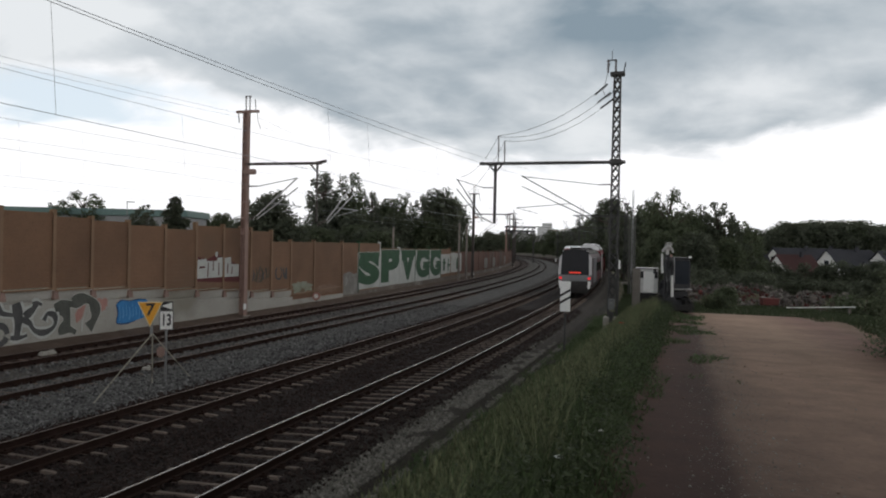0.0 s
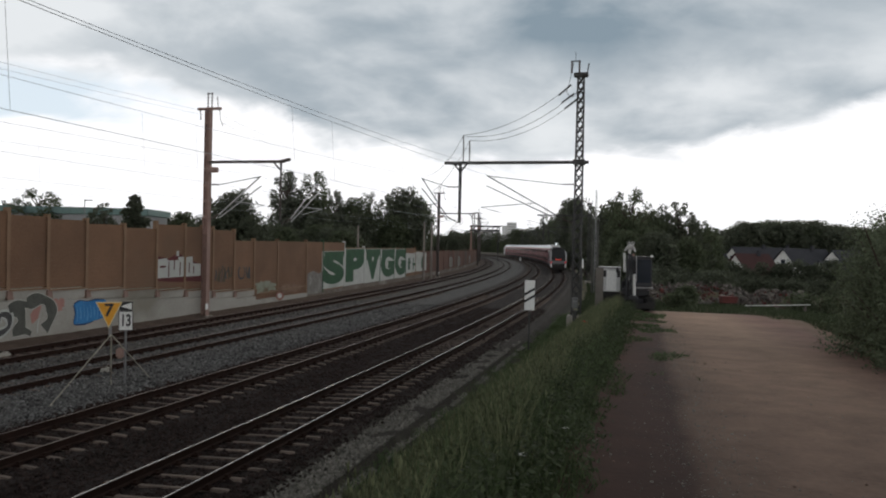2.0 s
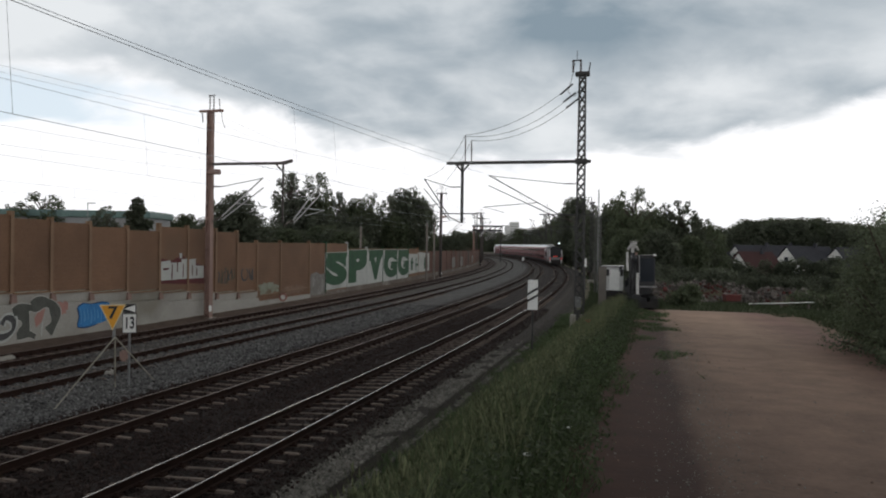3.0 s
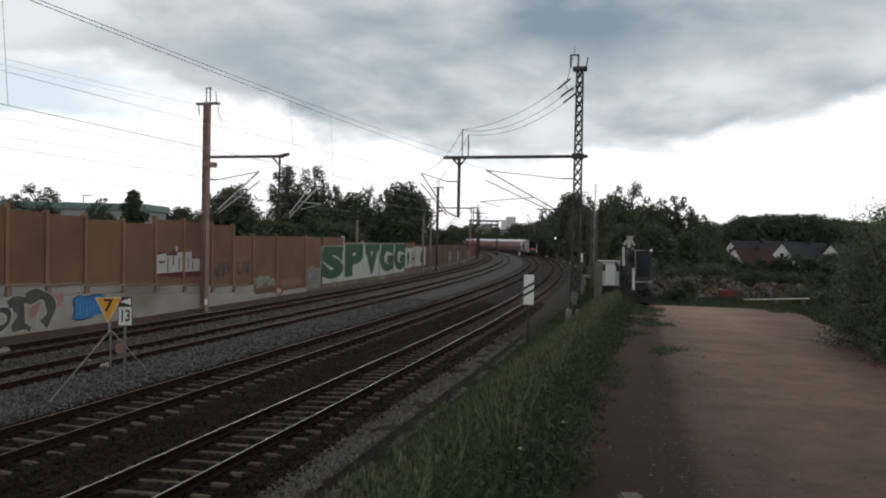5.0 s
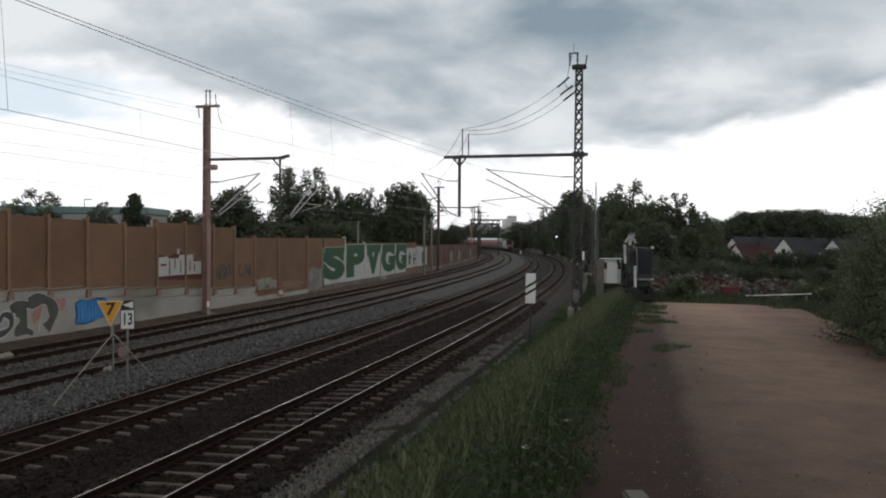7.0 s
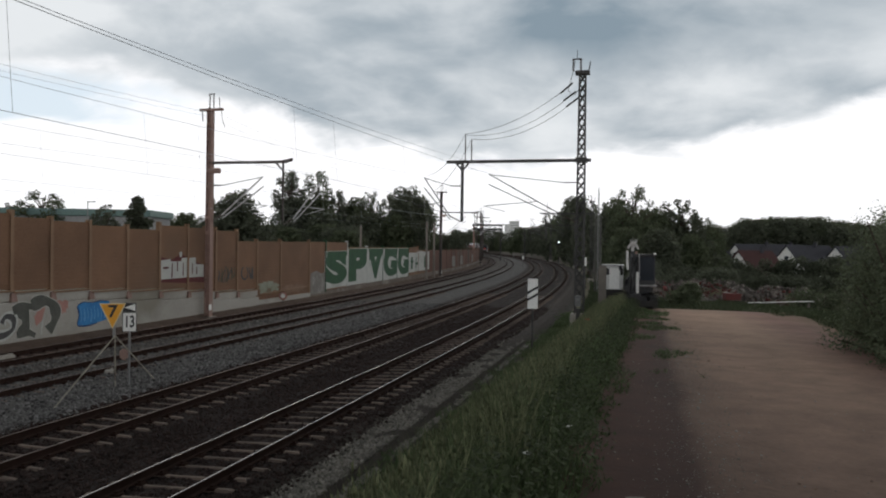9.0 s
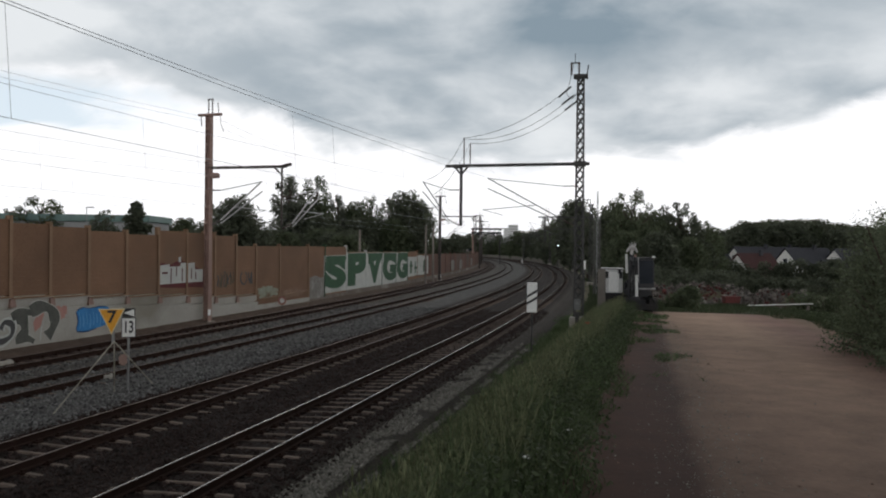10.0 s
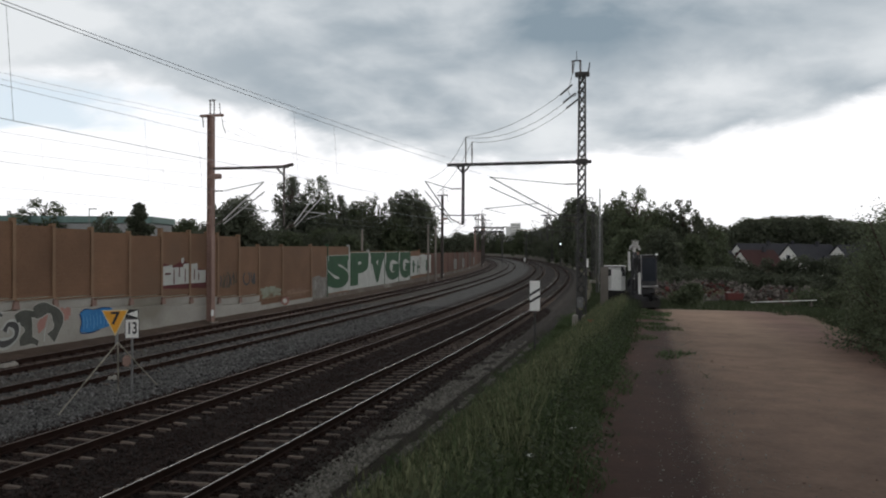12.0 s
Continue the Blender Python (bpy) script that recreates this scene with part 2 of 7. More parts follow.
# ---------- mesh helpers ----------
class Geo:
    """Collects vertices and faces of one mesh."""

    def __init__(self):
        self.v, self.f = [], []

    def add(self, vs, fs):
        k = len(self.v)
        self.v.extend([tuple(p) for p in vs])
        self.f.extend([tuple(i + k for i in q) for q in fs])
        return self

    def box(self, c, size, m=None, taper=1.0, bevel=0.0):
        x, y, z = (s / 2 for s in size)
        if bevel:
            bm = bmesh.new()
            bmesh.ops.create_cube(bm, size=1.0)
            bmesh.ops.scale(bm, vec=size, verts=bm.verts)
            bmesh.ops.bevel(bm, geom=bm.edges[:], offset=bevel, segments=2, affect="EDGES")
            bm.verts.index_update()
            vs = [v.co.copy() for v in bm.verts]
            fs = [tuple(v.index for v in f.verts) for f in bm.faces]
            bm.free()
        else:
            vs = [Vector((sx * x * (taper if sz > 0 else 1), sy * y * (taper if sz > 0 else 1), sz * z)) for sz in (-1, 1) for sy in (-1, 1) for sx in (-1, 1)]
            fs = [(0, 2, 3, 1), (4, 5, 7, 6), (0, 1, 5, 4), (2, 6, 7, 3), (0, 4, 6, 2), (1, 3, 7, 5)]
        mm = Matrix.Translation(c) @ (m.to_4x4() if m else Matrix())
        return self.add([mm @ Vector(p) for p in vs], fs)

    def tube(self, p0, p1, r0, r1=None, n=8, caps=True):
        p0, p1 = Vector(p0), Vector(p1)
        r1 = r0 if r1 is None else r1
        q = (p1 - p0).to_track_quat("Z", "Y")
        ring = [Vector((math.cos(2 * math.pi * i / n), math.sin(2 * math.pi * i / n), 0)) for i in range(n)]
        vs = [p0 + q @ (c * r0) for c in ring] + [p1 + q @ (c * r1) for c in ring]
        fs = [(i, (i + 1) % n, n + (i + 1) % n, n + i) for i in range(n)]
        if caps:
            fs += [tuple(range(n - 1, -1, -1)), tuple(range(n, 2 * n))]
        return self.add(vs, fs)

    def line(self, pts, r, n=4):
        """A thin tube through points."""
        pts = [Vector(p) for p in pts]
        vs, fs = [], []
        for i, p in enumerate(pts):
            d = pts[min(i + 1, len(pts) - 1)] - pts[max(i - 1, 0)]
            q = d.to_track_quat("Z", "Y")
            vs += [p + q @ Vector((r * math.cos(2 * math.pi * k / n), r * math.sin(2 * math.pi * k / n), 0)) for k in range(n)]
        for i in range(len(pts) - 1):
            for k in range(n):
                a, b = i * n + k, i * n + (k + 1) % n
                fs.append((a, b, b + n, a + n))
        return self.add(vs, fs)

    def sweep(self, prof, frames):
        """A closed profile of (across, up) carried along frames of (origin, across)."""
        n = len(prof)
        vs = [o + a * u + Vector((0, 0, w)) for o, a in frames for u, w in prof]
        fs = [(i * n + k, i * n + (k + 1) % n, (i + 1) * n + (k + 1) % n, (i + 1) * n + k) for i in range(len(frames) - 1) for k in range(n)]
        fs += [tuple(range(n - 1, -1, -1)), tuple((len(frames) - 1) * n + k for k in range(n))]
        return self.add(vs, fs)

    def prism(self, pts, m, depth):
        """A flat outline (x, y) given thickness along z, placed by m."""
        n = len(pts)
        vs = [m @ Vector((x, y, 0)) for x, y in pts] + [m @ Vector((x, y, depth)) for x, y in pts]
        return self.add(vs, [tuple(range(n - 1, -1, -1)), tuple(range(n, 2 * n))] + [(i, (i + 1) % n, n + (i + 1) % n, n + i) for i in range(n)])

    def mesh(self, name, material, smooth=False, inv=None):
        me = bpy.data.meshes.new(name)
        v = self.v if inv is None else [inv @ Vector(p) for p in self.v]
        me.from_pydata(v, [], self.f)
        me.materials.append(material)
        if smooth:
            me.polygons.foreach_set("use_smooth", [True] * len(me.polygons))
        me.update()
        return me


def root(name, m, label, category, group="", kind=""):
    """An Empty at the base of a thing."""
    ob = new(name)
    ob.empty_display_size = 0.2
    ob.matrix_basis = m
    return tagged(ob, label, category, group, kind)


def part(name, g, material, parent=None, label="", smooth=False, inv=None):
    """Links a Geo as one mesh object under a thing or a part; inv takes world coordinates into the thing's."""
    ob = new(name, g.mesh(name, material, smooth, inv))
    ob.parent = parent
    return tagged(ob, label)


def piece(name, me, parent, m):
    ob = new(name, me)
    ob.parent = parent
    ob.matrix_basis = m
    return ob


def fast_mesh(name, v, f, material, smooth=False):
    """A mesh from numpy arrays: v (n, 3), f (m, 3 or 4)."""
    me = bpy.data.meshes.new(name)
    k = f.shape[1]
    me.vertices.add(len(v)); me.vertices.foreach_set("co", v.astype(np.float32).ravel())
    me.loops.add(f.size); me.loops.foreach_set("vertex_index", f.astype(np.int32).ravel())
    me.polygons.add(len(f))
    me.polygons.foreach_set("loop_start", np.arange(0, f.size, k, dtype=np.int32))
    me.polygons.foreach_set("loop_total", np.full(len(f), k, dtype=np.int32))
    me.materials.append(material)
    if smooth:
        me.polygons.foreach_set("use_smooth", np.ones(len(f), dtype=bool))
    me.update(calc_edges=True)
    me.validate()
    return me


# ---------- the line of the railway ----------
# Centre of the nearest track: straight, then an easing, then a left-hand bend of 790 m radius.
_s = np.arange(-120.0, 760.0, 1.0)
_h = radians(15.7355) - np.cumsum(np.clip((_s - 13.1) / 26.4, 0, 1) / 789.9)
_x, _y = np.cumsum(np.sin(_h)), np.cumsum(np.cos(_h))
_i = int(np.searchsorted(_s, 26.0))
_x += -1.294 - _x[_i]
_y += 26.1 - _y[_i]


def drift(s, o):
    """The two outer tracks swing out a little wider in the bend than the barrier and the inner pair."""
    return np.interp(s, [22, 45, 110, 300, 758], [0.0, 0.07, 0.38, 1.2, 2.0]) * np.clip((np.asarray(o, float) + 12.5) / 7.0, 0, 1)


def rail_xy(s, o=0.0):
    h = np.interp(s, _s, _h)
    o = o + drift(s, o)
    return np.interp(s, _s, _x) + o * np.cos(h), np.interp(s, _s, _y) - o * np.sin(h)


def at(s, o, z):
    x, y = rail_xy(s, o)
    return Vector((float(x), float(y), z))


def heading(s):
    return float(np.interp(s, _s, _h))


def stand(s, o, z=0.0):
    """A pose whose y runs along the line and whose x points to the right of it."""
    return Matrix.Translation(at(s, o, z)) @ Matrix.Rotation(-heading(s), 4, "Z")


def so_of(x, y):
    """Along and across the line, for arrays of places."""
    x, y = np.asarray(x, float), np.asarray(y, float)
    s = np.array(y)
    for _ in range(6):
        cx, cy, h = np.interp(s, _s, _x), np.interp(s, _s, _y), np.interp(s, _s, _h)
        s = np.clip(s + (x - cx) * np.sin(h) + (y - cy) * np.cos(h), -119, 758)
    cx, cy, h = np.interp(s, _s, _x), np.interp(s, _s, _y), np.interp(s, _s, _h)
    return s, (x - cx) * np.cos(h) - (y - cy) * np.sin(h)


def path_z(s):
    """Height of the path beside the line: it falls away from the camera."""
    return np.interp(s, [-120, 0, 36, 60, 110, 200, 758], [3.5, 2.6, 1.3, 0.1, -2.4, -3.2, -3.5])


def ground_z(x, y):
    s, o = so_of(x, y)
    pz = path_z(s)
    foot = np.interp(s, [-120, 30, 90, 758], [-0.55, -0.55, -0.6, -0.8])
    t = np.clip((o - 3.9) / 3.4, 0, 1)
    right = foot + (pz - foot) * (t * t * (3 - 2 * t) * 0.6 + t * 0.4)
    far = np.clip((o - 16) / 40, 0, 1)
    right = right - far * np.maximum(right + 3.0, 0) * np.clip((s - 10) / 50, 0, 1)
    z = np.where(o > 3.3, right, np.where(o < -17.2, np.interp(o, [-300, -60, -19, -17.2], [1.0, -0.6, -0.6, -0.6]), -0.62))
    bumps = 0.05 * np.sin(x * 1.3 + 2) * np.sin(y * 0.9) + 0.03 * np.sin(x * 3.1) * np.sin(y * 2.7 + 1)
    return z + bumps * (np.abs(o) > 3.6) * np.where((o > 7.5) & (o < 13.5), 0.0, 1.0)


TRACKS = [0.0, -4.15, -9.6, -13.65]
CANT = 0.045     # lean of the nearest track into the bend, metres per metre across


def build_ground():
    near = lambda a, b, n: np.linspace(a, b, n, endpoint=False)
    xs = np.concatenate([-np.geomspace(2500, 60, 24), near(-60, -12, 30), near(-12, 24, 90), near(24, 80, 40), np.geomspace(80, 2500, 24)])
    ys = np.concatenate([-np.geomspace(2500, 40, 14), near(-40, 0, 20), near(0, 70, 140), near(70, 200, 60), np.geomspace(200, 3500, 24)])
    X, Y = np.meshgrid(xs, ys)
    Z = ground_z(X.ravel(), Y.ravel())
    v = np.stack([X.ravel(), Y.ravel(), Z], 1)
    nx = len(xs)
    i = np.arange(len(xs) - 1)[None, :] + nx * np.arange(len(ys) - 1)[:, None]
    f = np.stack([i, i + 1, i + 1 + nx, i + nx], -1).reshape(-1, 4)
    tagged(new("ground", fast_mesh("ground", v, f, EARTH, True)), "rough grassy earth falling away beside the railway", "ground", kind="structure")


def strip(name, ss, os_, zfun, material, label, category):
    """A sheet along the line with UVs in metres (across, along)."""
    S, O = np.meshgrid(ss, os_, indexing="ij")
    x, y = rail_xy(S.ravel(), O.ravel())
    z = zfun(S.ravel(), O.ravel(), x, y)
    n = len(os_)
    i = np.arange(n - 1)[None, :] + n * np.arange(len(ss) - 1)[:, None]
    f = np.stack([i, i + 1, i + 1 + n, i + n], -1).reshape(-1, 4)
    me = fast_mesh(name, np.stack([x, y, z], 1), f, material, True)
    uv = me.uv_layers.new(name="UVMap")
    li = np.zeros(len(me.loops), dtype=np.int32)
    me.loops.foreach_get("vertex_index", li)
    uv.data.foreach_set("uv", np.stack([O.ravel(), S.ravel()], 1)[li].astype(np.float32).ravel())
    return tagged(new(name, me), label, category, kind="structure")


def ballast_z(s, o, x=None, y=None):
    z = np.full(np.shape(o), -0.36)
    for c in TRACKS:
        d = np.abs(o - c)
        top = -0.232 if c > -5 else -0.19
        bed = np.interp(d, [0, 0.7, 0.95, 1.6, 2.6], [top - 0.005, top - 0.005, top + 0.008, top + 0.012, -0.6])
        z = np.maximum(z, bed + CANT * np.clip(o - 0.753, -2.4, 0.4) * (d < 2.0) if c == 0 else bed)
    z = np.where((o < -5.9) & (o > -9), np.maximum(z, -0.24), z)
    z = np.where(o > 2.6, np.interp(o, [2.6, 3.2, 3.9], [-0.5, -0.52, -0.75]), z)
    z = np.where(o < -15.2, np.maximum(z, np.interp(o, [-16.6, -15.9, -15.2], [-0.07, -0.18, -0.36])), z)
    return z


def build_ballast():
    ss = np.concatenate([np.arange(-60, 70, 0.5), np.arange(70, 250, 3.0), np.arange(250, 740, 8.0)])
    os_ = np.arange(-17.6, 4.01, 0.2)
    rng = np.random.default_rng(3)

    def zf(s, o, x, y):
        return ballast_z(s, o) + rng.normal(0, 0.012, len(s))
    strip("ballast_bed", ss, os_, zf, BALLAST, "brown and grey crushed-stone ballast under the tracks", "ballast")


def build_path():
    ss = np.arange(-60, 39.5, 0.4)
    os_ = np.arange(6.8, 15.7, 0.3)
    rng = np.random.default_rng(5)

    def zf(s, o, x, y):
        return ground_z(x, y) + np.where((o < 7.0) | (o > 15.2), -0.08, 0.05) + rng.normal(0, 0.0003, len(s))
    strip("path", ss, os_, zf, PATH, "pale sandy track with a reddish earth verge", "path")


build_ground()
build_ballast()
build_path()

# ---------- tracks ----------
RAIL = [(-0.075, -0.172), (0.075, -0.172), (0.07, -0.155), (0.012, -0.14), (0.012, -0.04), (0.036, -0.032), (0.036, -0.004), (-0.036, -0.004), (-0.036, -0.032), (-0.012, -0.04), (-0.012, -0.14), (-0.07, -0.155)]
STATIONS = list(np.arange(-60, 70, 4.0)) + list(np.arange(70, 740, 6.0))


def sleeper_mesh():
    g = Geo()
    prof = [(-1.3, -0.24), (-1.3, -0.15), (-1.22, -0.135), (-0.95, -0.13), (-0.45, -0.16), (0.45, -0.16), (0.95, -0.13), (1.22, -0.135), (1.3, -0.15), (1.3, -0.24)]
    lo = [(x, -0.065, z) if z < -0.2 else (x, -0.046, z) for x, z in prof]
    hi = [(x, -y, z) for x, y, z in lo]
    n = len(prof)
    g.add(lo + hi, [tuple(range(n)), tuple(range(2 * n - 1, n - 1, -1))] + [(i, n + i, n + (i + 1) % n, (i + 1) % n) for i in range(n)])
    plain = len(g.f)
    # base plates and clips under the rails
    for x in (-0.753, 0.753):
        g.box((x, 0, -0.135), (0.4, 0.15, 0.05))
        for q in (-0.13, 0.13):
            g.box((x + q, 0, -0.1), (0.07, 0.1, 0.06))
    me = g.mesh("sleeper", SLEEPER)
    me.materials.append(RUST)
    me.polygons.foreach_set("material_index", [0 if k < plain else 1 for k in range(len(g.f))])
    return me, plain


def cant(o):
    return CANT * np.clip(o - 0.753, -2.4, 0.4)


def build_tracks():
    sm, plain = sleeper_mesh()
    sv = np.array([v.co for v in sm.vertices])
    sf = [tuple(p.vertices) for p in sm.polygons][:plain]
    pf = [tuple(p.vertices) for p in sm.polygons][plain:]
    for k, o in enumerate(TRACKS):
        r = root("railway_track", Matrix.Translation(at(0, o, 0)),
                 "track with polished rails on worn concrete sleepers" if k == 0 else "track with dull brown rails on concrete sleepers", "railway track", "parallel tracks")
        inv = r.matrix_basis.inverted()
        for side in (-0.753, 0.753):
            fr = [(at(s, o + side, float(cant(side)) if k == 0 else 0.0), Vector((math.cos(heading(s)), -math.sin(heading(s)), 0))) for s in STATIONS]
            rail = part("rail", Geo().sweep(RAIL, fr), RUST, r, "rust-brown steel rail", inv=inv)
            head = [(-0.013, -0.003), (0.013, -0.003), (0.01, 0.001), (-0.01, 0.001)]
            part("running_surface", Geo().sweep(head, fr), STEEL if k == 0 else DULLSTEEL, rail, "worn shiny rail head", inv=inv)
        rest, plates = Geo(), Geo()
        lean = pose(0, 0, 0, 0, -math.degrees(math.atan(CANT))) if k == 0 else Matrix()
        drop = -0.753 * CANT if k == 0 else 0.0
        for s in np.arange(-20, 330, 0.63):
            m = inv @ stand(s, o, drop + (-0.085 if s > 66 else -0.042 if k < 2 else -0.022)) @ lean
            m = m @ pose(random.uniform(-.015, .015), 0, random.uniform(-.006, .004), 0, 0, random.uniform(-.6, .6))
            if 6 < s < 66 and k < 2:
                piece("sleeper", sm, r, m)
            else:
                rest.add([m @ Vector(p) for p in sv], sf)
                plates.add([m @ Vector(p) for p in sv], pf)
        tagged(part("sleeper_rest", rest, SLEEPER, r), "weathered concrete sleepers", kind="stuff")
        tagged(part("base_plate", plates, RUST, r), "rusty base plates under the rails", kind="stuff")


build_tracks()

# ---------- noise barrier ----------
GREENP = mat("green_spray", (0.032, 0.098, 0.045), (0.024, 0.072, 0.035), 0.7, 0, 1.5, 20, 0.05)
OFFWHITE = mat("white_spray", (0.55, 0.56, 0.52), (0.46, 0.47, 0.44), 0.75, 0, 1.2, 20, 0.05, spots=(0.36, 0.38, 0.34))
BLUEP = mat("blue_spray", (0.045, 0.25, 0.55), (0.025, 0.16, 0.4), 0.7, 0, 1.6, 20, 0.05)
DARKP = mat("dark_spray", (0.06, 0.06, 0.06), (0.1, 0.1, 0.095), 0.75, 0, 1.6, 20, 0.05)
MAROON = mat("maroon_spray", (0.13, 0.03, 0.03), (0.1, 0.025, 0.025), 0.75, 0, 1.6, 20, 0.05)
PINKP = mat("pink_spray", (0.45, 0.24, 0.2), (0.4, 0.2, 0.17), 0.75, 0, 1.6, 20, 0.05)
FARPANEL = mat("barrier_panel_far", (0.16, 0.077, 0.052), (0.115, 0.06, 0.044), 0.85, 0, 0.35, 14, 0.2, spots=(0.12, 0.105, 0.088), rnd=0.18)
FARPLINTH = mat("plinth_stained", (0.2, 0.17, 0.14), (0.13, 0.1, 0.082), 0.9, 0, 0.8, 12, 0.25, spots=(0.3, 0.28, 0.245))
WALL_O = -16.9
# post stations, panel tops and panel feet along the wall
NEAR_POSTS = [-22.4, -17.4, -12.4, -7.4, -2.4, 2.6, 7.6, 12.6, 15.2, 17.8, 20.4, 23.0, 25.58, 27.7, 30.05, 32.7, 35.3, 37.9, 39.75, 40.85, 43.4, 46.04, 49.6, 54.7, 58.1, 63.25, 68.9, 74.2, 79.8, 85.1]
WALL_POSTS = NEAR_POSTS + [85.1 + 5.2 * k for k in range(1, 44)]


def panel_top(s):
    return float(np.interp(s, [-30, 25.5, 27, 29, 31.5, 34, 35.29, 35.31, 39, 43.39, 43.41, 46, 58, 63.2, 63.3, 90.2, 90.4, 110, 160, 320],
                           [5.6, 5.22, 5.05, 5.0, 4.86, 4.76, 4.74, 5.04, 4.95, 4.80, 4.2, 4.22, 4.24, 4.22, 3.78, 3.72, 3.4, 3.32, 3.05, 2.9]))


def panel_foot(s):
    return float(np.interp(s, [-30, 26, 29, 37, 42, 46.0, 46.1, 54.6, 54.8, 63, 90, 320], [3.2, 2.08, 1.95, 1.5, 1.16, 1.0, 0.25, 0.25, 0.05, 0.3, 0.4, 0.45]))


def build_wall():
    base = Matrix.Translation(at(30, WALL_O, -0.4))
    r = root("wall_noise_barrier", base, "brown noise barrier on a pale concrete plinth with sprayed graffiti", "noise barrier", kind="structure")
    inv = base.inverted()
    for a, b in zip(WALL_POSTS[:-1], WALL_POSTS[1:]):
        mid, ln = (a + b) / 2, b - a
        zt, zf = panel_top(mid), panel_foot(mid)
        m = stand(mid, WALL_O)
        R = m.to_3x3()
        # each panel is a stack of grooved boards
        n = max(4, int((zt - zf) / 0.2)) if mid < 95 else 2
        g = Geo()
        bh = (zt - zf) / n
        for k in range(n):
            g.box(m @ Vector((random.uniform(-.006, .006), 0, zf + bh * (k + 0.5))), (0.13, ln - 0.05, bh - 0.008), R)
        g.box(m @ Vector((-0.02, 0, (zt + zf) / 2)), (0.05, ln - 0.04, zt - zf - 0.02), R)
        part("panel", g, PANEL if mid < 97 else FARPANEL, r, inv=inv)
        # plinth
        if mid < 46:
            part("plinth_slab", Geo().box(m @ Vector((0.0, 0, zf - 0.26)), (0.28, ln - 0.02, 0.42), R).box(m @ Vector((0.07, 0, (zf - 0.57 - 0.5) / 2)), (0.36, ln - 0.012, zf - 0.57 + 0.5), R).box(m @ Vector((0, 0, zf - 0.4)), (0.12, ln - 0.02, 0.5), R), CONCRETE, r, inv=inv)
            part("coping_rail", Geo().box(m @ Vector((0.21, 0, zf - 0.07)), (0.09, ln, 0.07), R), POST, r, inv=inv)
        else:
            part("plinth_slab", Geo().box(m @ Vector((0.02, 0, (zf - 0.5) / 2 - 0.01)), (0.3, ln - 0.02, zf + 0.48), R), CONCRETE if mid < 54 else FARPLINTH, r, inv=inv)
    for s in WALL_POSTS:
        zt, zf = max(panel_top(s - 0.3), panel_top(s + 0.3)) + 0.16, panel_foot(s - .2)
        zb = zf - 0.5 if s < 46 else -0.35
        if s < 46:
            part("post_foot", Geo().box(stand(s, WALL_O) @ Vector((0.19, 0, zf - 0.3)), (0.14, 0.3, 0.36), stand(s, WALL_O).to_3x3(), taper=0.7), MASTRED, r, inv=inv)
        m = stand(s, WALL_O)
        R = m.to_3x3()
        g = Geo()
        g.box(m @ Vector((0.11, 0, (zt + zb) / 2)), (0.02, 0.17, zt - zb), R)
        g.box(m @ Vector((-0.11, 0, (zt + zb) / 2)), (0.02, 0.17, zt - zb), R)
        g.box(m @ Vector((0, 0, (zt + zb) / 2)), (0.2, 0.03, zt - zb), R)
        part("post", g, OFFWHITE if 63 < s < 84 and round(s) % 2 else GREENP if 57 < s < 86 else POST if s < 97 else FARPANEL, r, inv=inv)


def paint(name, outline, s0, z0, material, parent, inv, lift, o=WALL_O + 0.07, depth=0.006):
    """A patch of sprayed paint: outline in metres (along the wall, up), laid on the wall's face."""
    m = stand(s0, o + lift, z0) @ Matrix(((0, 0, 1, 0), (1, 0, 0, 0), (0, 1, 0, 0), (0, 0, 0, 1)))
    return part(name, Geo().prism(outline, m, depth), material, parent, inv=inv)


def blob(w, h, n=28, seed=1, jag=0.06, power=4):
    rng = random.Random(seed)
    out = []
    for i in range(n):
        a = 2 * math.pi * i / n
        c, s = math.cos(a), math.sin(a)
        k = (abs(c) ** power + abs(s) ** power) ** (-1 / power) * (1 + rng.uniform(-jag, jag))
        out.append((c * k * w / 2, s * k * h / 2))
    return out


def word(name, text, s0, z0, size, width, material, parent, inv, o, bold=0.0):
    """Letters in the built-in font, standing on the wall."""
    cu = bpy.data.curves.new(name, "FONT")
    cu.body, cu.size, cu.extrude, cu.offset = text, size, 0.006, bold
    tmp = bpy.data.objects.new(name, cu)
    me = bpy.data.meshes.new_from_object(tmp)
    bpy.data.objects.remove(tmp)
    xs = [v.co.x for v in me.vertices]
    ys = [v.co.y for v in me.vertices]
    w, h = max(xs) - min(xs), max(ys) - min(ys)
    m = inv @ stand(s0, o, z0) @ Matrix(((0, 0, 1, 0), (1, 0, 0, 0), (0, 1, 0, 0), (0, 0, 0, 1)))
    for v in me.vertices:
        v.co = m @ Vector(((v.co.x - min(xs)) / w * width, (v.co.y - min(ys)) / h * size, v.co.z + 0.006))
    me.materials.clear()
    me.materials.append(material)
    ob = new(name, me)
    ob.parent = parent
    return ob


build_wall()


# ---------- masts and overhead line ----------
def insulator(g, p0, p1, r=0.05):
    p0, p1 = Vector(p0), Vector(p1)
    g.tube(p0, p1, r * 0.45, n=6)
    for k in range(5):
        c = p0.lerp(p1, (k + 0.5) / 5)
        d = (p1 - p0).normalized() * 0.02
        g.tube(c - d, c + d, r, n=8)


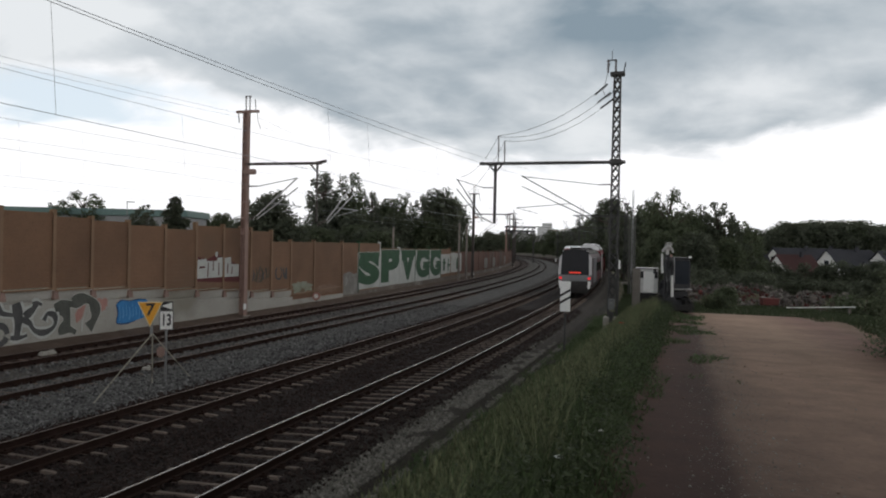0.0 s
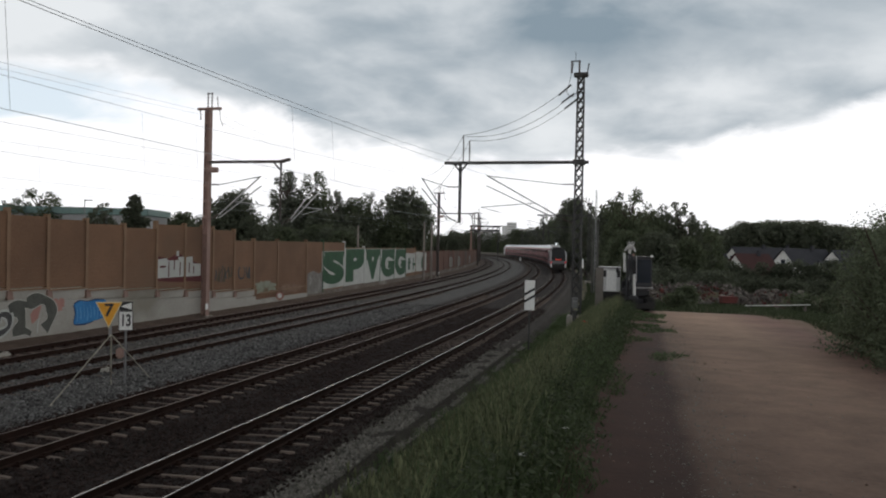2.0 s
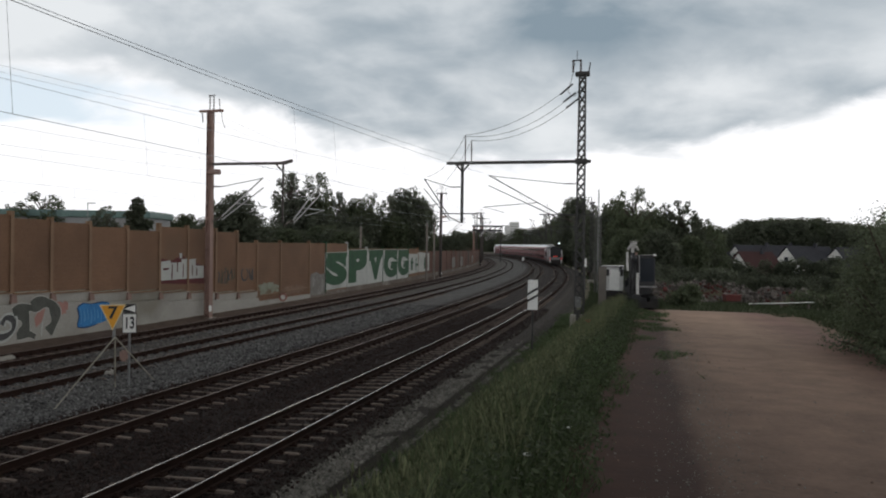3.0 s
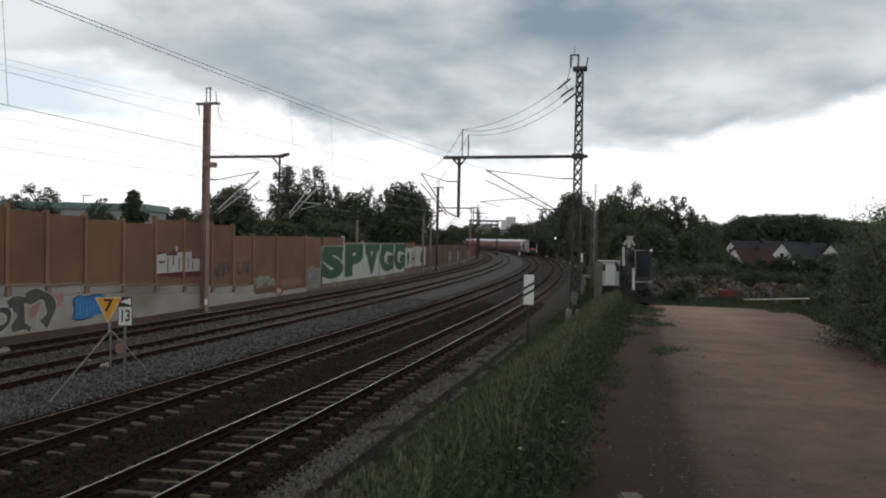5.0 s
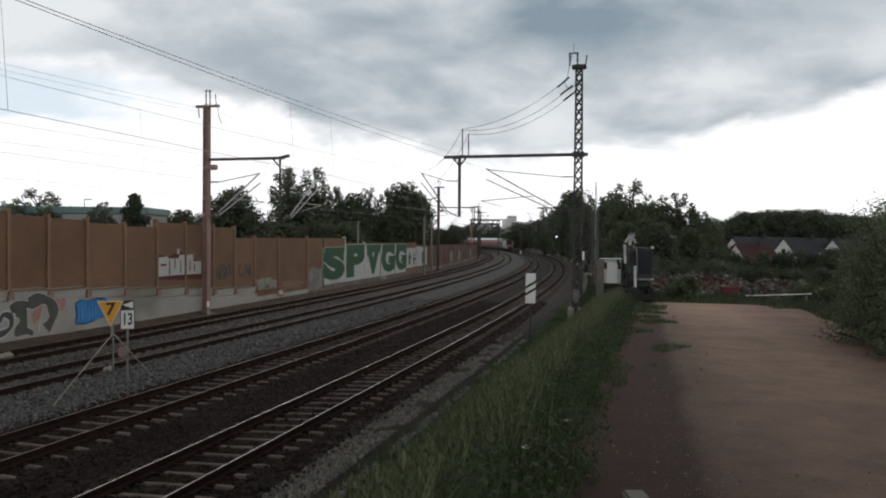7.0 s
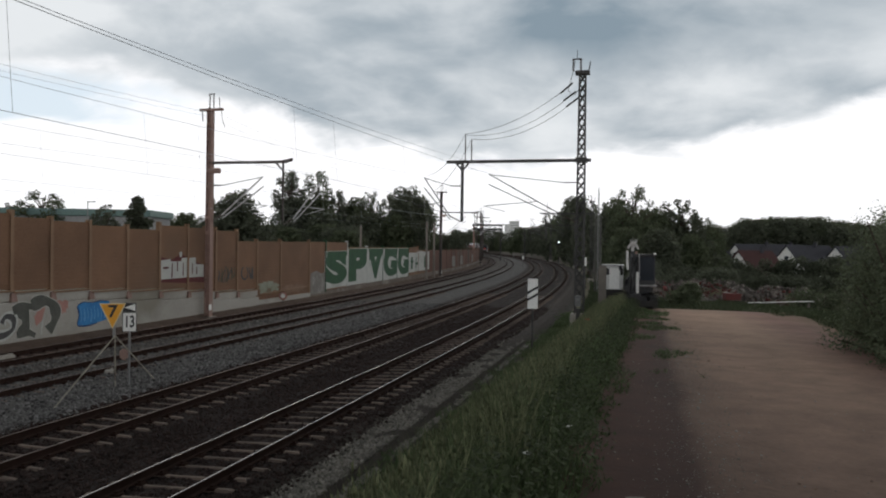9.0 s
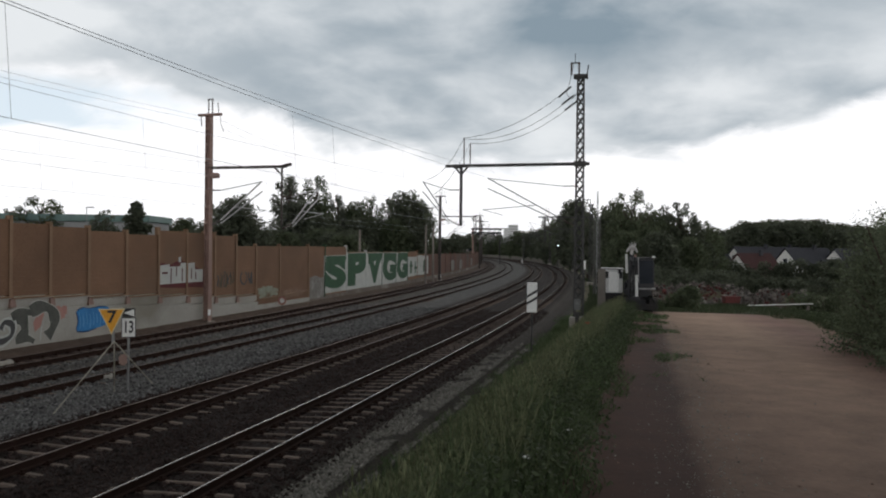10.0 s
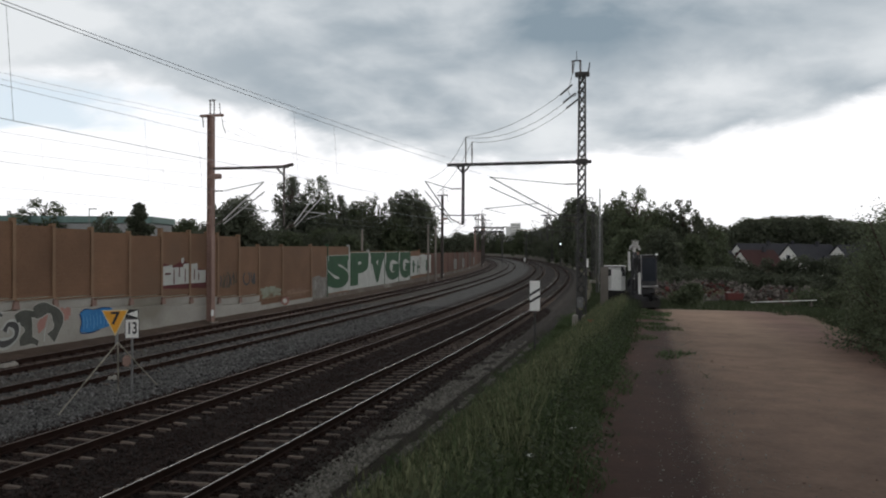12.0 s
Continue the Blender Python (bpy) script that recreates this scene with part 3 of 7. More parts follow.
FARMAST = mat("mast_dark", (0.1, 0.085, 0.078), (0.075, 0.062, 0.056), 0.75, 0.2, 1.5, 30, 0.2)
ALU = mat("aluminium_tube", (0.55, 0.55, 0.54), (0.46, 0.46, 0.45), 0.5, 0.15, 4, 40, 0.03)


def cantilever(r, x0, zb, zt, reach, side, metal=None, k=1.0):
    """Swivelling bracket: strut, tie and registration tube, reaching side * reach from a mast at x0."""
    e = x0 + side * reach
    g = Geo()
    g.tube((x0 + side * 0.6, 0, zb + 0.3), (e, 0, zt), 0.032 * k, n=6)
    g.tube((x0 + side * 0.5, 0, zt - 0.5), (e, 0, zt - 0.02), 0.022 * k, n=6)
    g.tube((x0 + side * 0.6, 0.05, zb + 0.12), (e + side * 0.02, 0.05, zt - 0.55), 0.028 * k, n=6)
    mid = Vector((x0 + side * 0.6, 0, zb + 0.3)).lerp(Vector((e, 0, zt)), 0.35)
    g.tube(mid, (e + side * 0.3, 0, zb + 0.85), 0.022 * k, n=6)
    g.tube((e + side * 0.25, 0, zb + 0.85), (e - side * 0.9, 0, zb + 0.55), 0.015 * k, n=6)
    part("cantilever", g, metal or MASTGREY, r, "slim tubular bracket")
    for a, b in (((x0, 0, zb), (x0 + side * 0.62, 0, zb + 0.31)), ((x0, 0, zt - 0.48), (x0 + side * 0.6, 0, zt - 0.48))):
        gi = Geo()
        insulator(gi, a, b)
        part("insulator", gi, INSUL, r, "ribbed brown insulator")


def lattice_mast(s, o, zb, ztop, zboom, reach, drop, label):
    r = root("catenary_mast", stand(s, o, zb), label, "mast", "masts beside the line")
    H = ztop - zb
    g = Geo()
    w0, w1 = 0.46, 0.32
    for sx in (-1, 1):
        for sy in (-1, 1):
            part("mast_leg", Geo().tube((sx * w0 / 2, sy * w0 / 2, 0), (sx * w1 / 2, sy * w1 / 2, H), 0.048, n=4), MASTGREY, r)
    n = int(H / 0.5)
    g = Geo()
    for k in range(n):
        za, zc = H * k / n, H * (k + 1) / n
        wa, wc = w0 + (w1 - w0) * za / H, w0 + (w1 - w0) * zc / H
        q = 1 if k % 2 else -1
        for f in (-1, 1):
            g.tube((q * wa / 2, f * wa / 2, za), (-q * wc / 2, f * wc / 2, zc), 0.036, n=4)
            g.tube((-q * wa / 2, f * wa / 2, za), (q * wc / 2, f * wc / 2, zc), 0.036, n=4)
            g.tube((f * wa / 2, -q * wa / 2, za), (f * wc / 2, q * wc / 2, zc), 0.022, n=4)
    part("lacing", g, MASTGREY, r, "crossed lattice bars")
    part("foundation", Geo().box((0, 0, -0.2), (0.9, 0.9, 0.75), bevel=0.03), CONCRETE, r, "concrete foundation block")
    zb2 = zboom - zb
    g = Geo().box((-reach / 2 + 0.2, 0, zb2), (reach + 0.6, 0.16, 0.16)).box((0, 0, zb2), (0.62, 0.6, 0.26), bevel=0.02)
    part("boom", g, MASTGREY, r, "long horizontal steel boom")
    # drop post between the tracks
    g = Geo().box((-drop, 0, zb2 - 1.68), (0.15, 0.15, 3.3), bevel=0.02)
    g.tube((-drop, 0, zb2 - 0.05), (-drop - 0.42, 0, zb2 - 0.05), 0.09, n=6).tube((-drop, 0, zb2 - 0.5), (-drop - 0.35, 0, zb2 - 0.08), 0.05, n=6).tube((-drop, 0, zb2 - 0.5), (-drop + 0.35, 0, zb2 - 0.08), 0.05, n=6)
    part("drop_post", g, MASTGREY, r)
    cantilever(r, -0.25, 5.5 - zb, 8.1 - zb, 4.75, -1)
    cantilever(r, -drop - 0.1, 5.5 - zb, 7.95 - zb, 2.1, -1)
    # insulators on the boom and the mast head
    for x, rod in ((-drop + 0.15, 1.55), (-drop + 0.5, 1.25)):
        g = Geo()
        g.tube((x, 0, zb2 + 0.05), (x, 0, zb2 + rod), 0.03, n=6)
        insulator(g, (x, 0, zb2 + 0.5), (x, 0, zb2 + rod - 0.35), 0.05)
        part("post_insulator", g, INSUL, r)
    g = Geo().box((0, 0, H + 0.05), (0.75, 0.45, 0.2), bevel=0.03).box((-0.3, 0, H + 0.8), (0.5, 0.05, 0.06))
    for x in (-0.5, -0.1):
        gi = Geo()
        insulator(gi, (x, 0, H + 0.15), (x, 0, H + 0.8), 0.07)
        part("head_insulator", gi, INSUL, r, "ribbed brown insulator")
    g.tube((0.3, 0, H), (0.4, 0, H + 0.65), 0.035, n=6).tube((-0.3, 0, H + 0.8), (-0.3, 0, H + 1.3), 0.015, n=5)
    part("head_bracket", g, MASTGREY, r)
    return r


def beam_mast(s, o, zb, ztop, zarm, reach, label, metal=None):
    """Broad-flanged steel mast in front of the barrier, arm towards the tracks (+x)."""
    r = root("catenary_mast", stand(s, o, zb), label, "mast", "masts beside the line")
    H, a = ztop - zb, zarm - zb
    g = Geo()
    for x in (-0.15, 0.15):
        g.box((x, 0, H / 2), (0.03, 0.36, H), taper=0.85)
    g.box((0, 0, H / 2), (0.3, 0.03, H), taper=0.85)
    for k in range(int(H / 0.9)):
        g.box((0, 0.17, 0.4 + k * 0.9), (0.3, 0.02, 0.16)).box((0, -0.17, 0.4 + k * 0.9), (0.3, 0.02, 0.16))
    part("mast_beam", g, metal or MASTRED, r)
    part("foundation", Geo().box((0, 0, -0.12), (0.7, 0.7, 0.4), bevel=0.03), CONCRETE, r, "concrete foundation block")
    part("name_plate", Geo().box((0.18, -0.1, 0.62), (0.03, 0.26, 0.34)), WHITEP, r, "small white plate")
    g = Geo().box((0.05, 0, H + 0.05), (1.5, 0.14, 0.14))
    part("head_beam", g, metal or MASTRED, r)
    g = Geo()
    for x, z0, xt, z1, w in ((-0.05, 0.1, -0.05, 0.95, 0.06), (0.2, 0.1, 0.2, 0.95, 0.06), (0.62, -0.05, 0.55, 0.75, 0.035)):
        gi = Geo()
        insulator(gi, (x, 0, H + z0), (xt, 0, H + z1), w)
        part("head_insulator", gi, INSUL, r, "ribbed brown insulator")
    g.box((0.08, 0, H + 0.95), (0.4, 0.05, 0.05))
    g.line([(0.7, 0, H), (0.75, 0, H - 0.5), (0.95, 0, H - 1.0)], 0.02)
    g.tube((-0.55, 0, H), (-0.5, 0, H - 0.6), 0.03, n=6)
    part("head_bracket", g, INSUL, r)
    g = Geo().box((reach / 2, 0, a), (reach, 0.14, 0.15)).tube((reach - 0.25, 0, a - 0.35), (reach - 0.25, 0, a + 0.1), 0.07, n=6)
    g.tube((reach - 0.25, 0, a - 0.5), (reach - 0.7, 0, a - 0.05), 0.05, n=6).tube((reach - 0.3, 0, a), (reach + 0.3, 0, a + 0.12), 0.1, n=6)
    g.box((reach - 0.25, 0, a - 1.75), (0.085, 0.085, 3.2))
    part("arm", g, FARMAST, r, "horizontal steel arm with a drop post")
    part("clamp", Geo().box((0.3, 0, a - 0.45), (0.7, 0.3, 0.3), bevel=0.04), MASTRED, r)
    cantilever(r, 0.2, 5.4 - zb, 7.9 - zb, 3.2, 1, ALU, 1.35)
    cantilever(r, reach - 0.2, 5.2 - zb, 7.5 - zb, 2.2, 1, ALU, 1.35)
    return r


MAST_S = [41.0, 103.0, 165.0, 227.0, 289.0]
lattice_mast(41.0, 4.85, 0.45, 13.4, 8.8, 7.3, 6.5, "tall dark lattice mast with a boom, standing in grass")
for ms in MAST_S[1:]:
    lattice_mast(ms, 4.2, -0.4, 10.2, 8.6, 7.0, 6.2, "distant dark lattice mast beside the bend")
lattice_mast(-21.0, 4.7, 1.0, 13.4, 8.8, 7.3, 6.5, "dark lattice mast beside the track")
beam_mast(39.0, -16.15, -0.25, 11.75, 8.72, 4.9, "tall rust-brown steel mast before the noise barrier")
for ms in (99.5, 161.0, 222.0):
    beam_mast(ms, -15.7, -0.25, 11.2, 8.5, 4.9, "distant brown steel mast along the noise barrier", FARMAST)
beam_mast(-22.7, -16.15, -0.25, 11.75, 8.72, 4.9, "rust-brown steel mast before the noise barrier")


def overhead(o, spans, ztop, label, mat_, rw):
    r = root("overhead_line", Matrix.Translation(at(0, o, 6)), label, "overhead line", "overhead lines")
    inv = r.matrix_basis.inverted()
    cw, mw = [], []
    for a, b in zip(spans[:-1], spans[1:]):
        n = 16
        za, zb_ = (0.25 if round(a) % 2 else -0.25), (0.25 if round(b) % 2 else -0.25)
        dg = []
        for k in range(n + (b == spans[-1])):
            t = k / n
            s = a + (b - a) * t
            oo = o + za + (zb_ - za) * t
            zc = 5.88
            zm = ztop - 4 * t * (1 - t) * 0.66
            cw.append(at(s, oo, zc)); mw.append(at(s, o + (za + (zb_ - za) * t) * 0.5, zm))
    part("contact_wire", Geo().line(cw, rw * 0.75 if o > -1 else rw * 0.6), GLAREWIRE, r, inv=inv)
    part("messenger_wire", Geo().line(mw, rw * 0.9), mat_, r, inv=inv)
    for s in [9.0 + 8.1 * k for k in range(-11, 20)] + [19.4]:
        if s < spans[0] + 2 or s > spans[-1] - 2:
            continue
        k = np.interp(s, spans, np.arange(len(spans))) * 16
        a, t = int(k), k - int(k)
        part("dropper", Geo().line([cw[a].lerp(cw[a + 1], t), mw[a].lerp(mw[a + 1], t)], 0.0032, 3), mat_, r, inv=inv)
    return r


for o, sp, lab in ((0.0, [-83, -21, 41, 103, 165, 227, 289], "dark overhead wire with droppers above the polished track"),
                   (-4.15, [-83, -21, 41, 103, 165, 227, 289], "overhead wire with droppers above the second track"),
                   (-9.6, [-84.7, -22.7, 39.3, 99.5, 161, 222], "overhead wire with droppers above the third track"),
                   (-13.65, [-84.7, -22.7, 39.3, 99.5, 161, 222], "overhead wire with droppers above the track by the barrier")):
    overhead(o, sp, 8.06, lab, WIRE if o > -1 else GLAREWIRE, 0.0062 if o > -1 else 0.0055)


def feeder(points, sag, label):
    r = root("feeder_cable", Matrix.Translation(points[0]), label, "cable", "feeder cables")
    inv = r.matrix_basis.inverted()
    pts = []
    for a, b in zip(points[:-1], points[1:]):
        for k in range(15):
            t = k / 14
            p = Vector(a).lerp(Vector(b), t)
            p.z -= sag * 4 * t * (1 - t)
            pts.append(p)
    part("cable", Geo().line(pts, 0.006), GLAREWIRE, r, inv=inv)


for dx in (-0.45, 0.6):
    feeder([at(-22.7, -16.15 + dx, 11.6), at(39.3, -16.15 + dx, 11.5), at(99.5, -15.7 + dx * .6, 11.0), at(161, -15.7 + dx * .6, 11.0)], 0.9, "thin feeder cable between the barrier masts")
feeder([at(-21, 0.0, 8.12), at(41, 0.1, 8.5), at(103, 0.1, 8.4)], 0.8, "second wire close beside the messenger")


# ---------- train ----------
TRAINRED = mat("train_red", (0.17, 0.013, 0.018), (0.13, 0.011, 0.015), 0.6, 0, 0.6, 20, 0.02, spots=(0.15, 0.012, 0.013))
TRAINGREY = mat("train_grey", (0.17, 0.172, 0.175), (0.13, 0.132, 0.135), 0.4, 0, 0.7, 20, 0.02)
TRAINROOF = mat("train_roof", (0.74, 0.74, 0.74), (0.64, 0.64, 0.64), 0.22, 0.3, 0.9, 20, 0.02)
TRAINGLASS = mat("train_glass", (0.012, 0.013, 0.016), (0.01, 0.011, 0.013), 0.1, 0, 2, 20, 0, spec=0.14)
UNDER = mat("train_underframe", (0.03, 0.028, 0.027), (0.045, 0.04, 0.037), 0.8, 0.2, 2, 30, 0.2)
TAIL = glow("tail_light", (1.0, 0.02, 0.025), 0.45)
DISPLAY = glow("display_amber", (1.0, 0.06, 0.03), 0.3)
CAR, PITCH, NCARS, SPEED, REAR0 = 18.1, 18.5, 9, 32.62, 66.35


def loft(g, rings):
    n = len(rings[0])
    vs = [p for r in rings for p in r]
    fs = [(i * n + k, i * n + (k + 1) % n, (i + 1) * n + (k + 1) % n, (i + 1) * n + k) for i in range(len(rings) - 1) for k in range(n)]
    fs += [tuple(range(n - 1, -1, -1)), tuple((len(rings) - 1) * n + k for k in range(n))]
    g.add(vs, fs)


def tall(z):
    """The double-deck cars stand half a metre higher than the end car."""
    return z if z < 2.6 else 2.6 + (z - 2.6) * 1.33


TRAINPALE = mat("train_pale", (0.5, 0.5, 0.5), (0.42, 0.42, 0.42), 0.4, 0, 0.7, 20, 0.02)
TRAINDARK = mat("train_dark", (0.07, 0.03, 0.034), (0.05, 0.024, 0.028), 0.5, 0, 0.7, 20, 0.02)


def train_car(rear, label, band=()):
    r = root("train_car", Matrix(), label, "train car", "cars of the train")
    y0, y1 = -CAR / 2, CAR / 2
    lower = [(-1.36, 0.95), (-1.42, 1.3), (-1.42, 2.6), (-1.34, 3.25), (-1.16, 3.64), (1.16, 3.64), (1.34, 3.25), (1.42, 2.6), (1.42, 1.3), (1.36, 0.95)]
    upper = [(-1.155, 3.64), (-1.1, 3.74), (-0.75, 4.02), (-0.3, 4.13), (0.3, 4.13), (0.75, 4.02), (1.1, 3.74), (1.155, 3.64)]

    if not rear:
        lower, upper = [(x, tall(z)) for x, z in lower], [(x, tall(z)) for x, z in upper]

    def rings(pr, ys):
        return [[(x * k, y + lean * (z - 0.95), z) for x, z in pr] for y, k, lean in ys]
    ends = [(y0, 1, 0), (y1, 1, 0)]
    if rear:
        ends = [(y0 + 0.05, 0.95, 0.17), (y0 + 0.6, 0.99, 0.14), (y0 + 1.6, 1, 0), (y1, 1, 0)]
    g = Geo(); loft(g, rings(lower, ends))
    body = part("body", g, TRAINDARK if rear else TRAINRED, r, "dull dark red body" if rear else "glossy red car body")
    for yb in band:
        for sx in (-1, 1):
            part("end_band", Geo().box((sx * 1.425, yb, 2.3), (0.04, 1.5, 2.6)), WHITEP, body, "white band at the end of the car")
        part("end_roof_band", Geo().box((0, yb, 4.62), (1.3, 1.5, 0.06)), WHITEP, r, "white roof end")
    g = Geo(); loft(g, rings(upper, ends))
    part("roof", g, UNDER if rear else TRAINROOF, r, "dark roof of the end car" if rear else "pale shining roof")
    # windows and doors
    a = y0 + (6.9 if rear else 0.9)
    for sx in (-1, 1):
        y = a
        k = 0
        while y < y1 - 1.6:
            w = 1.5
            if k % 4 == 2:
                part("door", Geo().box((sx * 1.425, y + 0.75, 2.05), (0.03, 1.4, 2.15)), TRAINRED, body, "red sliding door")
                part("door_window", Geo().box((sx * 1.44, y + 0.75, 2.45), (0.02, 1.0, 0.95)), TRAINGLASS, body)
            else:
                for zz, hh in ((2.4, 0.85),) if rear else ((1.62, 0.72), (3.2, 0.62)):
                    part("window", Geo().box((sx * (1.425 if zz < 3 else 1.37), y + 0.75, zz), (0.03 if zz < 3 else 0.09, 1.35, hh)), TRAINGLASS, body, "dark tinted window")
            y += w + 0.12
            k += 1
    part("skirt", Geo().box((0, 0.0, 0.72), (2.5, CAR - (2.4 if rear else 1.2), 0.5), bevel=0.06), UNDER, r, "dark underframe equipment")
    part("gangway", Geo().box((0, y1 + 0.15, 2.2), (1.9, 0.5, 2.5)), UNDER, r, "black bellows")
    for yy in (y0 + 3.0, y1 - 2.6):
        part("bogie", Geo().box((0, yy, 0.6), (2.3, 2.9, 0.3), bevel=0.05), UNDER, r)
        for dy in (-1.05, 1.05):
            part("wheelset", Geo().tube((-0.82, yy + dy, 0.43), (-0.69, yy + dy, 0.43), 0.42, n=18).tube((0.69, yy + dy, 0.43), (0.82, yy + dy, 0.43), 0.42, n=18).tube((-0.7, yy + dy, 0.43), (0.7, yy + dy, 0.43), 0.08, n=8), UNDER, r)
    for yy in (-4.5, 2.5):
        part("roof_unit", Geo().box((0, yy, 4.14 if rear else 4.64), (1.5, 3.0, 0.2), bevel=0.08), UNDER if rear else TRAINROOF, r, "roof equipment housing")
    if rear:
        for sx in (-1, 1):
            part("cab_side", Geo().box((sx * 1.425, y0 + 4.1, 2.2), (0.03, 5.0, 2.3)), TRAINGREY, body, "grey cab side behind the front")

        def face(x, z, k=0.0):
            return (x, y0 - 0.1 + 0.17 * (z - 0.95) - k, z)
        def slab(pts, thick, back=0.5):
            n = len(pts)
            return Geo().add([face(x, z, thick) for x, z in pts] + [face(x, z, -back) for x, z in pts], [tuple(range(n)), tuple(range(2 * n - 1, n - 1, -1))] + [(i, n + i, n + (i + 1) % n, (i + 1) % n) for i in range(n)])
        part("nose", slab([(-1.33, 1.3), (1.33, 1.3), (1.35, 1.85), (-1.35, 1.85)], 0.10), TRAINGREY, r, "grey nose panel between the tail lights")
        part("coupler_pocket", slab([(-1.05, 0.6), (1.05, 0.6), (1.05, 1.3), (-1.05, 1.3)], 0.09), UNDER, r, "black lower front")
        for sx in (-1, 1):
            pts = [(1.06, 0.62), (1.24, 0.7), (1.32, 1.3), (1.06, 1.3)]
            part("lower_corner", slab([(sx * x, z) for x, z in (pts if sx > 0 else pts[::-1])], 0.1), WHITEP, r, "white lower corner")
        part("windscreen", slab([(-1.17, 1.85), (1.17, 1.85), (1.1, 3.8), (0.8, 4.05), (-0.8, 4.05), (-1.1, 3.8)], 0.12), TRAINGLASS, r, "raked black windscreen")
        for sx in (-1, 1):
            pts = [(1.16, 1.86), (1.37, 1.86), (1.31, 3.3), (1.1, 3.65)]
            part("corner_pillar", slab([(sx * x, z) for x, z in (pts if sx > 0 else pts[::-1])], 0.14), TRAINPALE, r, "white corner pillar")
            part("tail_lamp", slab([(sx * 1.17 - 0.11, 1.46), (sx * 1.17 + 0.11, 1.46), (sx * 1.17 + 0.11, 1.66), (sx * 1.17 - 0.11, 1.66)], 0.16, -0.05), TAIL, r, "red tail light, lit")
        part("destination_display", slab([(-0.48, 1.98), (0.48, 1.98), (0.48, 2.1), (-0.48, 2.1)], 0.14, -0.1), DISPLAY, r, "glowing red display strip")
        part("apron", Geo().box((0, y0 + 0.25, 0.6), (2.3, 0.7, 0.7), bevel=0.1), UNDER, r, "dark apron under the nose")
        for o in r.children_recursive:
            o.data.transform(Matrix.Diagonal((1.06, 1, 1, 1)))
        part("coupler", Geo().tube((0, y0 - 0.5, 1.0), (0, y0 + 0.3, 1.0), 0.14, n=10), UNDER, r, "dark coupler")
    return r


def train_rows(k):
    rows = []
    for i in range(0, 25):
        t = i * 0.5
        s = REAR0 + SPEED * t + CAR / 2 + PITCH * k
        rows.append((t, stand(s, 0.0, 0.0)))
    return rows


CARS = [train_car(True, "red regional train's end car with lit tail lights")]
CARS.append(train_car(False, "red double-deck car with a white end behind the end car", (-CAR / 2 + 0.75,)))
mid_car = train_car(False, "red double-deck middle car of a regional train")
CARS.append(mid_car)
for k in range(NCARS - 4):
    CARS.append(copy_thing(mid_car, Matrix()))
CARS.append(train_car(False, "red double-deck leading car with a white front end", (CAR / 2 - 0.75,)))

# ---------- trees ----------
BARK = mat("bark", (0.06, 0.045, 0.035), (0.09, 0.07, 0.055), 0.9, 0, 2, 25, 0.5)
LEAF = mat("leaf_mid", (0.105, 0.126, 0.074), (0.126, 0.146, 0.09), 0.7, 0, 0.3, 4, 0, island=0.35, spec=0.2, thin=0.55)
LEAFDARK = mat("leaf_dark", (0.1, 0.114, 0.079), (0.12, 0.132, 0.094), 0.7, 0, 0.3, 4, 0, island=0.35, spec=0.2, thin=0.55)
LEAFBUSH = mat("leaf_bush", (0.112, 0.135, 0.08), (0.135, 0.155, 0.098), 0.7, 0, 0.3, 4, 0, island=0.4, spec=0.2, thin=0.4)
# paler leaf copy: haze over the upright trees is put into its colour
LEAFHAZE = mat("leaf_haze", (0.15, 0.165, 0.125), (0.18, 0.192, 0.15), 0.7, 0, 0.3, 4, 0, island=0.4, spec=0.25, thin=0.6)


def leaves(rng, centres, radii, count, size, squash=0.85, shell=0.45):
    """Leaf-clump cards spread through lumpy crowns."""
    k = rng.choice(len(centres), count, p=np.array(radii) ** 2 / np.sum(np.array(radii) ** 2))
    d = rng.normal(size=(count, 3))
    d /= np.linalg.norm(d, axis=1)[:, None]
    rr = np.array(radii)[k] * (shell + (1 - shell) * rng.random(count) ** 0.6) * (1 + 0.13 * np.clip(rng.normal(size=count), -2, 1.6))
    c = np.array(centres)[k] + d * rr[:, None] * np.array([1, 1, squash])
    n = d + 0.9 * rng.normal(size=(count, 3)) + np.array([0, 0, 0.4])
    n /= np.linalg.norm(n, axis=1)[:, None]
    a = np.cross(n, rng.normal(size=(count, 3)))
    a /= np.linalg.norm(a, axis=1)[:, None]
    b = np.cross(n, a)
    w = size * (0.5 + rng.random(count))[:, None]
    v = np.stack([c - a * w, c + b * w * 0.45 + n * w * 0.15, c + a * w, c - b * w * 0.45 - n * w * 0.1], 1).reshape(-1, 3)
    f = np.arange(count * 4).reshape(-1, 4)
    return v, f


